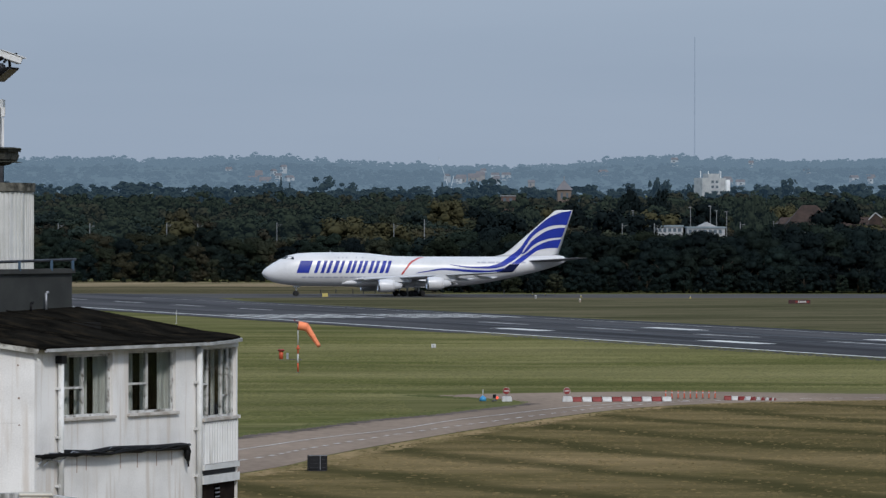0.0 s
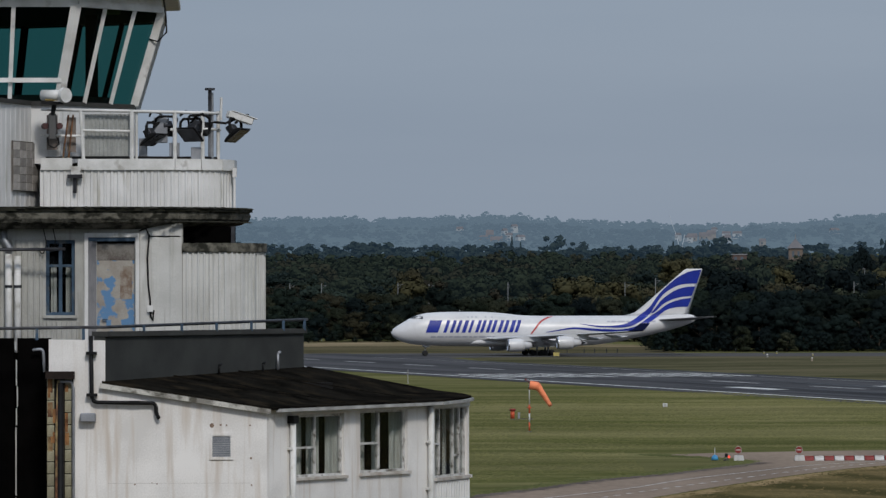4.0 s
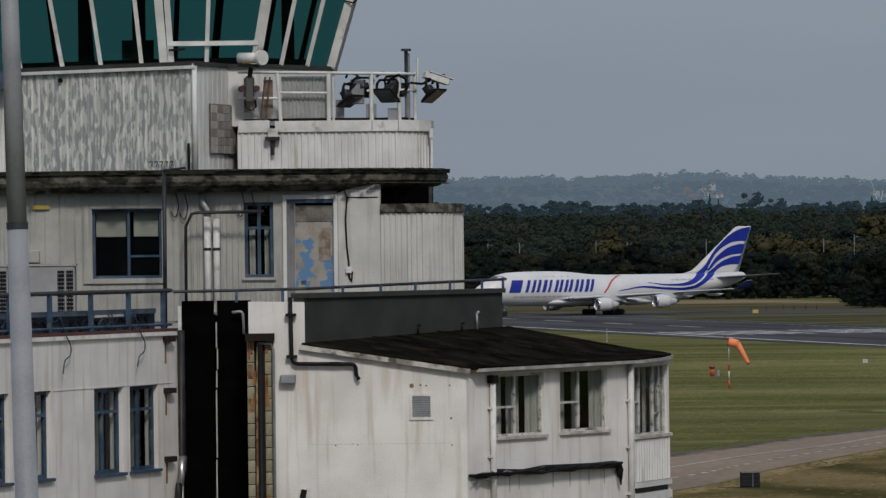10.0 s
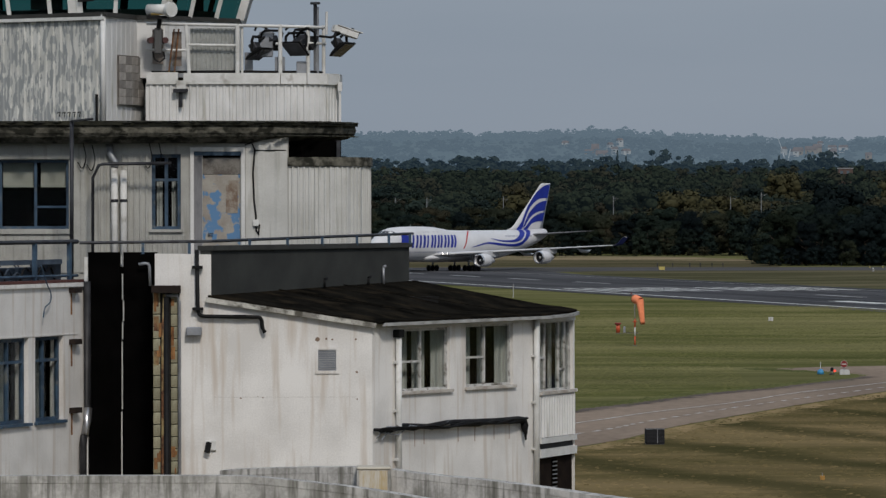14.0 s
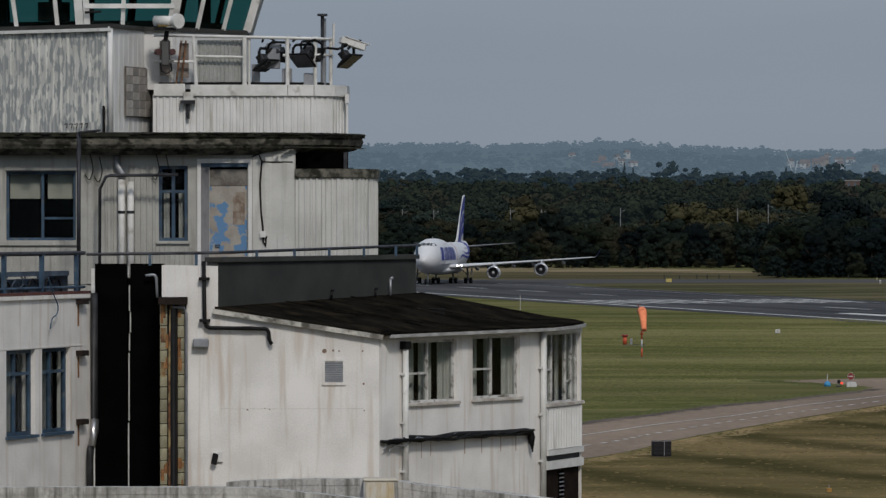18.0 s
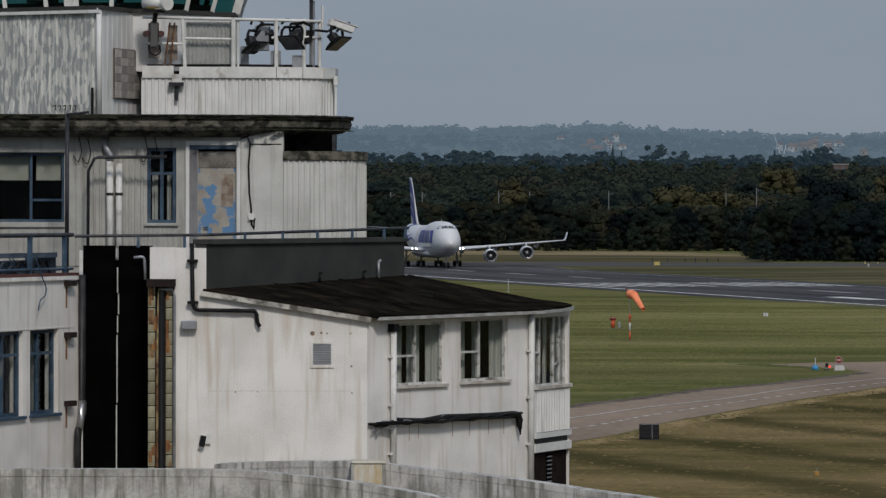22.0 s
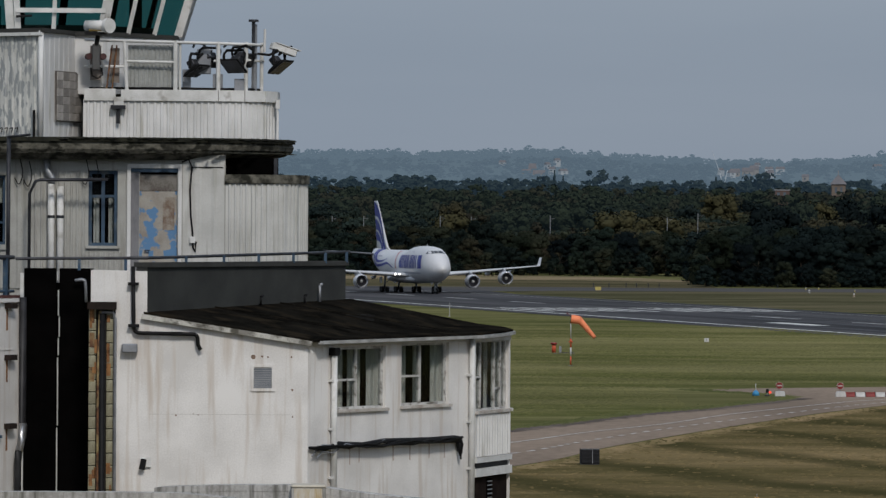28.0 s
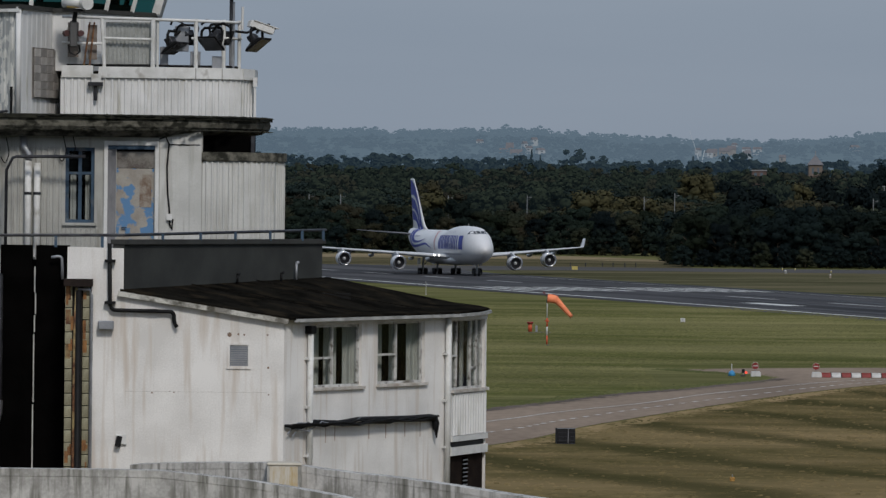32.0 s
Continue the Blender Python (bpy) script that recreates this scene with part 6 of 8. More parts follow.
sock_tail = part("sock_tail", Geo().loft([[Vector((x, r * (1 + 0.08 * math.sin(3 * k + 4 * x)) * math.cos(2 * math.pi * k / 18), r * 0.85 * math.sin(2 * math.pi * k / 18))) for k in range(18)]
                                          for x, r in ((-0.12, 0.36), (0.2, 0.37), (0.6, 0.33), (1.05, 0.30), (1.5, 0.27), (1.95, 0.24), (2.25, 0.22), (2.2, 0.19), (1.1, 0.26), (-0.1, 0.33))], caps=False), ORANGE, sock_head, smooth=True,
                 at=Matrix.Translation((0.85, 0, 0)))

beacon = thing("marker_beacon", "stubby orange-red beacon on a concrete pad", "beacon", Matrix.Translation((4.5, 538.0, 0)))
part("pad", Geo().box(-0.5, -0.6, 0, 2.2, 0.6, 0.04), surface("mossy_footing", (0.12, 0.115, 0.09)), beacon)
part("stem", Geo().tube([(0, 0, 0.1), (0, 0, 0.95)], 0.22, 12), ORANGEP, beacon, smooth=True)
part("cap", Geo().tube([(0, 0, 0.95), (0, 0, 1.15)], 0.34, 12), REDP, beacon, smooth=True)
part("cabinet", Geo().box(0.55, -0.15, 0.1, 0.8, 0.15, 0.75), GREYMETAL, beacon, bevel=0.02)
part("cross_bar", Geo().beam((0.8, 0, 0.09), (2.1, 0, 0.09), 0.08, 0.06), DARKMETAL, beacon)


def small_sign(name, label, x, y, w, h, mat, lift=0.15, face=None, deep=0.12):
    s = thing(name, label, "sign", Matrix.Translation((x, y, 0)))
    part("panel", Geo().box(-w / 2, -deep / 2, lift, w / 2, deep / 2, lift + h), mat, s, bevel=0.02)
    for sx in (-0.36, 0.36):
        part("leg", Geo().box(sx * w - 0.03, -0.03, 0, sx * w + 0.03, 0.03, lift), GREYMETAL, s)
    if face:
        for a, b, m in face:
            part("legend_bar", Geo().box(-w / 2 + a * w, -deep / 2 - 0.012, lift + h * 0.28, -w / 2 + b * w, -deep / 2 - 0.004, lift + h * 0.72), m, s)
    return s


small_sign("marker_board", "small white marker board standing in the grass", 22.8, 594.4, 0.55, 0.42, WHITEP, 0.1, [(0.35, 0.6, GREYMETAL)])
small_sign("yellow_sign", "small yellow taxiway sign in the grass", 18.6, 1094.0, 1.25, 0.75, YELLOWP)
small_sign("runway_sign", "long dark red runway sign with pale lettering bars", 109.7, 992.0, 4.3, 0.75, surface("dark_sign", (0.05, 0.02, 0.02), None, 3, 30, 0.5), 0.1,
           [(0.32, 0.42, REDP), (0.44, 0.5, WHITEP), (0.53, 0.6, WHITEP), (0.63, 0.7, WHITEP), (0.73, 0.8, WHITEP), (0.83, 0.95, REDP)])
for x, y, m in ((68.3, 1016, surface("dull_cream_plastic", (0.32, 0.26, 0.2), None, 3, 30, 0.6)), (63.0, 1078, surface('dull_lamp_white', (0.3, 0.3, 0.29), None, 3, 30, 0.6))):
    lt = thing("edge_light", "small taxiway edge light on a stub", "light", Matrix.Translation((x, y, 0)), "edge lights")
    part("stub", Geo().tube([(0, 0, 0), (0, 0, 0.5)], 0.22, 10), m, lt)
    part("dome", Geo().tube([(0, 0, 0.5), (0, 0, 0.66), (0, 0, 0.75)], [0.2, 0.17, 0.05], 10), WHITEP, lt, smooth=True)
pl = thing("approach_light_post", "slim pale post with a white foot", "post", Matrix.Translation((123.5, 905, 0)))
part("stem", Geo().tube([(0, 0, 0), (0, 0, 2.2)], 0.06, 8), YELLOWP, pl)
part("foot", Geo().box(-0.25, -0.2, 0, 0.25, 0.2, 0.5), WHITEP, pl)
mp = thing("marker_post", "thin white marker post beside the runway", "post", Matrix.Translation((-9.3, 762.8, 0)))
part("stem", Geo().tube([(0, 0, 0), (0, 0, 2.0)], 0.05, 8), surface("weathered_white_paint", (0.42, 0.42, 0.4), (0.3, 0.3, 0.28), 3, 30, 0.7), mp)
part("foot", Geo().box(-0.15, -0.15, 0, 0.15, 0.15, 0.06), RAMPCON, mp)
yb = thing("grass_marker", "small faded orange marker block in the dry grass", "marker", Matrix.Translation((11.9, 245.7, 0)))
part("block", Geo().slab([(-0.12, -0.1), (0.12, -0.1), (0.12, 0.1), (-0.12, 0.1)], 0, 0.22), surface("faded_orange_paint", (0.36, 0.2, 0.05), (0.26, 0.14, 0.04), 3, 30, 0.7), yb, bevel=0.03)
part("stake", Geo().tube([(0, 0, 0), (0, 0, 0.36)], 0.02, 6), GREYMETAL, yb)

# equipment cabinet in the dry field
cabinet = thing("equipment_cabinet", "black two-door equipment cabinet standing in dry grass", "cabinet", Matrix.Translation((4.4, 283.2, 0)) @ Matrix.Rotation(radians(6), 4, "Z"))
BLK = surface("black_cabinet_paint", (0.012, 0.012, 0.014), (0.007, 0.007, 0.008), 3, 30, 0.8)
part("body", Geo().box(-0.52, -0.3, 0.06, 0.52, 0.4, 0.88), BLK, cabinet, bevel=0.015)
part("plinth", Geo().box(-0.5, -0.28, 0, 0.5, 0.38, 0.06), DARKMETAL, cabinet)
for x0, x1 in ((-0.49, 0.10), (0.14, 0.49)):
    d_ob = part("door", Geo().box(x0, -0.325, 0.1, x1, -0.302, 0.84), BLK, cabinet)
    for k in range(3):
        part("rib", Geo().box(x0 + 0.03, -0.34, 0.2 + 0.22 * k, x1 - 0.03, -0.326, 0.22 + 0.22 * k), DARKMETAL, d_ob)
part("frame_strip", Geo().box(0.105, -0.33, 0.08, 0.135, -0.303, 0.86), GREYMETAL, cabinet)
part("frame_strip", Geo().box(-0.52, -0.31, 0.86, 0.52, -0.302, 0.885), GREYMETAL, cabinet)

# barriers closing the side road
def barrier_mesh(mat, w):
    return build("shell", Geo().loft([[Vector((x, sy * d, z)) for sy, d, z in ((-1, 0.2, 0), (1, 0.2, 0), (1, 0.18, 0.12), (1, 0.1, 0.24), (1, 0.09, 0.37), (-1, 0.09, 0.37), (-1, 0.1, 0.24), (-1, 0.18, 0.12))] for x in (-w / 2, w / 2)]), mat, bevel=0.015)


SHELL_R, SHELL_W, LUG = barrier_mesh(REDP, 0.74), barrier_mesh(WHITEP, 0.74), build("lug", Geo().box(-0.03, -0.05, 0.1, 0.03, 0.05, 0.4), DARKMETAL)


def barrier(x, y, turn, red, size=1.0):
    b = thing("road_barrier", ("red" if red else "white") + " plastic road barrier in a linked row", "barrier", Matrix.Translation((x, y, 0.03)) @ Matrix.Rotation(radians(turn), 4, "Z") @ Matrix.Scale(size, 4), "road barriers")
    for nm, me, at in (("shell", SHELL_R if red else SHELL_W, 0), ("lug", LUG, 0.37)):
        o = new(nm, me)
        o.parent = b
        o.matrix_basis = Matrix.Translation((at, 0, 0))


for k in range(10):
    barrier(26.75 + 0.80 * k, 401.6 + 0.11 * k, 8, k % 2 == 0)
for k in range(11):
    u = k / 10
    barrier(39.15 + 3.7 * (1 - (1 - u) ** 1.5), 405.4 - 0.3 * u, 8 + 62 * min(1, 2 * u), k % 2 == 0, 0.95 - 0.5 * u)


def no_entry(x, y, lamp):
    s = thing("no_entry_sign", "round red no-entry sign on a white block", "sign", Matrix.Translation((x, y, 0.03)), "no-entry signs")
    part("block", Geo().loft([[Vector((x_, y_, z)) for x_, y_ in ((-w, -0.3), (w, -0.3), (w, 0.3), (-w, 0.3))] for z, w in ((0, 0.40), (0.28, 0.38), (0.42, 0.32))]), WHITEP, s, bevel=0.02)
    part("stem", Geo().tube([(-0.05, 0, 0.4), (-0.05, 0, 0.62)], 0.03, 8), GREYMETAL, s)
    disc = part("disc", Geo().tube([(-0.05, -0.03, 0.86), (-0.05, 0.0, 0.86)], 0.26, 24), REDP, s)
    part("rim", Geo().tube([(-0.05, 0.005, 0.86), (-0.05, 0.02, 0.86)], 0.28, 24), WHITEP, disc)
    part("bar", Geo().box(-0.23, -0.042, 0.82, 0.13, -0.034, 0.90), WHITEP, disc)
    return s


no_entry(21.2, 401.3, True)
no_entry(26.0, 401.4, False)
sig = thing("road_signal", "small portable road signal beside the no-entry sign", "signal", Matrix.Translation((20.25, 402.2, 0.03)))
part("foot", Geo().box(-0.2, -0.2, 0, 0.2, 0.2, 0.1), DARKMETAL, sig)
part("stem", Geo().tube([(0, 0, 0.1), (0, 0, 0.4)], 0.03, 8), GREYMETAL, sig)
part("head", Geo().box(-0.12, -0.08, 0.26, 0.12, 0.08, 0.56), BLK, sig, bevel=0.02)
part("lamp", Geo().tube([(0.22, -0.1, 0.3), (0.22, -0.02, 0.3)], 0.1, 12), glowing("red_lamp", (1.0, 0.08, 0.04), 0.7), sig, "lit red lamp")
bc = thing("blue_buoy", "light blue plastic base with a thin pole", "marker", Matrix.Translation((19.4, 403.4, 0.03)))
part("base", Geo().tube([(0, 0, 0), (0, 0, 0.25), (0, 0, 0.42)], [0.3, 0.24, 0.08], 12), BLUEP, bc, smooth=True)
part("pole", Geo().tube([(0, 0, 0.4), (0, 0, 0.95)], 0.03, 6), WHITEP, bc)
for k in range(9):
    x = 34.5 + 0.5 * k
    b = thing("bollard", "slim orange flexible bollard with a white collar", "bollard", Matrix.Translation((x, 409.9, 0.03)), "orange bollards")
    part("post", Geo().tube([(0, 0, 0.05), (0, 0, 0.62)], [0.055, 0.045], 8), ORANGEP, b)
    part("collar", Geo().tube([(0, 0, 0.42), (0, 0, 0.52)], 0.058, 8), WHITEP, b)
    part("foot", Geo().tube([(0, 0, 0), (0, 0, 0.05)], 0.13, 8), BLK, b)

for x in (18.8, 22.3, 26.2, 28.6, 31.3, 33.8, 60.9):
    fp = thing("edge_post", "short dark post on the far grass edge", "post", Matrix.Translation((x, 1166.0, 0)), "posts on the far edge")
    part("stem", Geo().tube([(0, 0, 0), (0, 0, 0.85)], 0.1, 8), DARKMETAL, fp)
    part("cap", Geo().tube([(0, 0, 0.85), (0, 0, 0.95)], 0.14, 8), DARKMETAL, fp)
for x, y in ((66.0, 1142.0), (69.0, 1144.0), (74.4, 1104.0), (96.0, 1079.0)):
    el = thing("edge_light", "small taxiway edge light on a stub", "light", Matrix.Translation((x, y, 0.02)), "edge lights")
    part("stub", Geo().tube([(0, 0, 0), (0, 0, 0.35)], 0.12, 8), YELLOWP, el)
    part("dome", Geo().tube([(0, 0, 0.35), (0, 0, 0.48)], [0.12, 0.07], 8), WHITEP, el)
# ---------------------------------------------------------------- the aircraft
# its frame: x ahead of the main wheels, y to its left, z up from the ground
AIRWHITE = surface("white_aircraft_paint", (0.60, 0.60, 0.61), (0.53, 0.53, 0.54), 0.15, 1.5, 0.34, bump=0.0, spec=0.5)
AIRGREY = surface("grey_aircraft_paint", (0.50, 0.51, 0.53), (0.43, 0.44, 0.46), 0.3, 2, 0.5, bump=0.0, spec=0.35)
# tail grey darkened: the shade of the tailplane's underside is in the colour
TAILSHADE = surface("shade_grey_tail_paint", (0.17, 0.175, 0.19), (0.13, 0.135, 0.15), 0.3, 2, 0.6, bump=0.0, spec=0.2)
AIRBLUE = surface("blue_livery_paint", (0.010, 0.026, 0.27), (0.008, 0.020, 0.21), 0.3, 2, 0.45, bump=0.0, spec=0.25)
AIRRED = surface("red_livery_paint", (0.45, 0.05, 0.05), (0.36, 0.04, 0.04), 0.5, 2, 0.4, bump=0.0)
AIRFAINT = surface("pale_grey_lettering", (0.38, 0.39, 0.45), (0.33, 0.34, 0.4), 1, 4, 0.5, bump=0.0)
BAREMETAL = surface("polished_metal", (0.62, 0.62, 0.63), (0.5, 0.5, 0.51), 1, 10, 0.25, metal=1.0, bump=0.0)
DARKFAN = surface("dark_fan", (0.02, 0.02, 0.024), (0.012, 0.012, 0.014), 2, 10, 0.4, metal=0.5, bump=0.0)
RUBBER = surface("tyre_rubber", (0.02, 0.02, 0.02), (0.012, 0.012, 0.012), 3, 20, 0.8)
COCKPIT = surface("cockpit_glass", (0.012, 0.013, 0.016), (0.008, 0.009, 0.01), 1, 5, 0.1, bump=0.0, spec=0.8)

# stations along the body: x, lower z, upper z, half width
BODY = [(33.0, 4.85, 5.10, 0.12), (32.6, 4.25, 5.80, 0.75), (31.8, 3.65, 6.45, 1.32), (30.6, 3.10, 7.20, 1.92), (29.0, 2.68, 8.10, 2.45), (27.2, 2.42, 8.92, 2.8),
        (25.0, 2.25, 9.38, 3.02), (22.0, 2.14, 9.56, 3.18), (18.0, 2.08, 9.62, 3.25), (13.0, 2.06, 9.60, 3.25), (9.5, 2.06, 9.42, 3.25), (6.5, 2.06, 9.08, 3.25),
        (4.0, 2.06, 8.80, 3.25), (0.0, 2.06, 8.70, 3.25), (-6.0, 2.06, 8.70, 3.25), (-12.0, 2.25, 8.70, 3.25), (-16.0, 2.75, 8.70, 3.2), (-20.0, 3.5, 8.72, 3.02),
        (-24.0, 4.35, 8.78, 2.62), (-28.0, 5.25, 8.85, 2.08), (-31.5, 6.2, 8.98, 1.45), (-33.3, 6.85, 8.98, 0.98), (-34.3, 7.3, 8.8, 0.6), (-34.8, 7.75, 8.4, 0.2)]


def body_at(x):
    """The body's section at x: lower z, upper z, half width."""
    for a, b in zip(BODY, BODY[1:]):
        if b[0] <= x <= a[0]:
            k = (a[0] - x) / (a[0] - b[0])
            return [a[i] + (b[i] - a[i]) * k for i in (1, 2, 3)]
    return list(BODY[-1][1:]) if x < BODY[-1][0] else list(BODY[0][1:])


def girth(x, a):
    """The point of the skin at x and the angle a (0: left side, 90: top). The upper lobe is narrower where the hump stands."""
    lo, hi, w = body_at(x)
    mid = lo + min(w, (hi - lo) / 2) * 1.02
    c, s = math.cos(a), math.sin(a)
    if s < 0:
        return Vector((x, w * c, mid + (mid - lo) * s))
    up = hi - mid
    e = 2.0 + max(0, up - w) * 0.35
    sx = abs(c) ** (2 / e) * (1 if c > 0 else -1)
    return Vector((x, w * sx * (1 - 0.10 * max(0, up - w) * s), mid + up * abs(s) ** (2 / e)))


def skin(x, z, side, off=0.03):
    """The point of the skin at x and height z, on the left (+1) or right (-1) side."""
    lo, hi, w = body_at(x)
    z = min(max(z, lo + 0.02), hi - 0.02)
    best, a0, a1 = None, -math.pi / 2, math.pi / 2
    for _ in range(26):
        am = (a0 + a1) / 2
        if girth(x, am).z < z:
            a0 = am
        else:
            a1 = am
    p = girth(x, am)
    n = Vector((0, p.y + 0.001, (p.z - (lo + hi) / 2) * 0.6)).normalized()
    return Vector((x, side * (p.y + off * n.y), p.z + off * n.z))


plane = thing("cargo_aircraft", "white four-engined jumbo freighter with blue swooshes on its tail", "aircraft")
g = Geo()
g.loft([[girth(x, 2 * math.pi * k / 40) for k in range(40)] for x, *_ in
        [(33.0,), (32.85,)] + [(s,) for a, b in zip(BODY[1:], BODY[2:]) for s in (a[0], (a[0] + b[0]) / 2)] + [(-34.8,)]])
fuselage = part("fuselage", g, AIRWHITE, plane, smooth=True)


def foil(chord_rows, name, mat, parent, vertical=False, n=9):
    """A wing of lens-shaped sections: rows of (leading x, trailing x, span, height, thickness)."""
    g = Geo()
    rings = []
    for xl, xt, y, z, th in chord_rows:
        up, low = [], []
        for i in range(n):
            u = i / (n - 1)
            t = th * (1.48 * math.sqrt(u) - 0.63 * u - 1.76 * u * u + 1.42 * u ** 3 - 0.51 * u ** 4) * 1.0
            x = xl + (xt - xl) * u
            up.append((x, t, u))
            low.append((x, -t * 0.7, u))
        ring = [(x, t) for x, t, u in up] + [(x, t) for x, t, u in low[-2:0:-1]]
        rings.append([Vector((x, y + t, z)) if vertical else Vector((x, y, z + t)) for x, t in ring])
    g.loft(rings)
    return part(name, g, mat, parent, smooth=True)


def wing_z(y):
    return 3.55 + max(0, y - 3) * 0.068


for side, nm in ((1, "left_wing"), (-1, "right_wing")):
    rows = [(15.0, -0.6, 0.5, 3.3, 1.25), (13.2, -1.3, 3.0, 3.55, 1.2), (9.0, -3.0, 7.5, wing_z(7.5), 1.0), (3.9, -4.2, 12.5, wing_z(12.5), 0.72), (-4.2, -10.6, 21.0, wing_z(21), 0.5),
            (-12.6, -16.4, 30.0, wing_z(30), 0.28), (-13.6, -16.9, 31.0, wing_z(31), 0.2)]
    wing = foil([(a, b, side * y, z, t) for a, b, y, z, t in rows], "wing", AIRGREY, plane)
    # raked winglet
    g = Geo()
    rings = []
    for xl, xt, dy, dz, th in ((-13.6, -16.9, 0.0, 0.0, 0.10), (-14.6, -17.3, 0.35, 0.35, 0.08), (-16.2, -18.3, 1.0, 1.75, 0.04)):
        u = Vector((0, side * 0.75, -0.6)) * th
        c = Vector((0, side * (31.0 + dy), wing_z(31) + dz))
        xm = xl * 0.65 + xt * 0.35
        rings.append([c + Vector((xl, 0, 0)), c + Vector((xm, 0, 0)) + u, c + Vector((xt, 0, 0)), c + Vector((xm, 0, 0)) - u])
    tip = part("winglet", g.loft(rings), AIRWHITE, wing)
    out = Vector((0, side * 0.02, -0.01))
    part("outer_paint", Geo().add([p + out for r in rings for p in r[:3]], [(0, 1, 4, 3), (1, 2, 5, 4), (3, 4, 7, 6), (4, 5, 8, 7)]), surface("navy_winglet_paint", (0.012, 0.018, 0.075), (0.009, 0.013, 0.055), 0.3, 2, 0.6, bump=0.0, spec=0.1), tip)
    # slat gap and flap track fairings
    for y in (7.0, 14.5, 18.5, 24.5):
        xt = np.interp(y, [3, 7.5, 12.5, 21, 30], [-1.3, -3.0, -4.2, -10.6, -16.4])
        z = wing_z(y)
        part("flap_fairing", Geo().tube([(xt + 3.2, side * y, z - 0.25), (xt + 1.5, side * y, z - 0.75), (xt - 0.8, side * y, z - 0.85), (xt - 2.2, side * y, z - 0.6)],
                                        [0.08, 0.33, 0.3, 0.04], 8), AIRGREY, wing, smooth=True)
    for y, x0, zc in ((11.7, 9.15, 2.35), (20.8, -0.08, 2.95)):
        nac = [(0.0, 1.22), (0.12, 1.32), (0.5, 1.40), (1.6, 1.43), (2.8, 1.36), (3.6, 1.20), (3.62, 1.05), (2.6, 1.02), (0.6, 1.10), (0.15, 1.14)]
        g = Geo().loft([[Vector((x0 - s, side * y + r * math.cos(2 * math.pi * k / 28), zc + r * math.sin(2 * math.pi * k / 28))) for k in range(28)] for s, r in nac + nac[:1]], caps=False)
        engine = part("engine", g, AIRWHITE, plane, "white engine nacelle with polished lip", smooth=True)

        def turned(name, prof, mat, label="", caps=True):
            gg = Geo().loft([[Vector((x0 - s, side * y + r * math.cos(2 * math.pi * k / 24), zc + r * math.sin(2 * math.pi * k / 24))) for k in range(24)] for s, r in prof], caps)
            return part(name, gg, mat, engine, label, smooth=True)
        turned("inlet_lip", [(0.14, 1.10), (0.02, 1.14), (-0.03, 1.21), (0.03, 1.30), (0.16, 1.345), (0.3, 1.36)], BAREMETAL, "", False)
        turned("fan", [(0.85, 1.09), (0.9, 1.05)], DARKFAN)
        turned("spinner", [(0.35, 0.02), (0.5, 0.16), (0.84, 0.32)], AIRWHITE)
        turned("core_cowl", [(3.0, 0.98), (3.6, 0.92), (4.6, 0.74), (5.3, 0.56)], AIRGREY)
        turned("exhaust_cone", [(5.0, 0.44), (5.6, 0.30), (6.3, 0.06)], DARKMETAL)
        xl = np.interp(y, [7.5, 12.5, 21], [9.0, 3.9, -4.2])
        g = Geo().loft([[Vector((x0 - 0.7, side * y + d, zc + 1.36)) for d in (-0.05, 0.05)] + [Vector((x0 - 1.0, side * y + d, zc + 1.2)) for d in (0.12, -0.12)],
                        [Vector((xl + 0.6, side * y + d, wing_z(y) + 0.28)) for d in (-0.18, 0.18)] + [Vector((x0 - 3.5, side * y + d, zc + 0.9)) for d in (0.2, -0.2)],
                        [Vector((xl - 3.2, side * y + d, wing_z(y) - 0.1)) for d in (-0.15, 0.15)] + [Vector((xl - 2.8, side * y + d, zc + 0.75)) for d in (0.12, -0.12)]])
        part("pylon", g, AIRGREY, engine)
    # tailplane
    foil([(-24.6, -33.6, side * 0.3, 7.6, 0.55), (-25.6, -33.9, side * 1.6, 7.7, 0.5), (-34.6, -37.4, side * 11.1, 8.45, 0.14)], "tailplane", TAILSHADE, plane)
    # body gear and wing gear, four wheels each
    for gx, gy, nm in ((1.6, 5.5, "wing_gear"), (-1.5, 1.9, "body_gear")):
        gear = part(nm, Geo().tube([(gx, side * gy, 0.7), (gx, side * (gy - 0.2), 3.6)], 0.2, 10).tube([(gx - 0.8, side * gy, 0.65), (gx + 0.8, side * gy, 0.65)], 0.13, 8)
                    .tube([(gx, side * gy, 1.6), (gx + 0.3, side * (gy - 1.6), 3.3)], 0.09, 6), AIRGREY, plane, smooth=True)
        for wx in (-0.76, 0.76):
            for wy in (-0.56, 0.56):
                prof = [(-0.2, 0.3), (-0.22, 0.52), (-0.17, 0.62), (0.17, 0.62), (0.22, 0.52), (0.2, 0.3)]
                g = Geo().loft([[Vector((gx + wx + r * math.cos(2 * math.pi * k / 20), side * gy + wy + s, 0.62 + r * math.sin(2 * math.pi * k / 20))) for k in range(20)] for s, r in prof])
                part("tyre", g, RUBBER, gear, smooth=True)
        part("gear_door", Geo().box(gx - 1.3, side * (gy + 0.75) - 0.03, 1.9, gx + 1.3, side * (gy + 0.75) + 0.03, 3.2), AIRWHITE, gear)
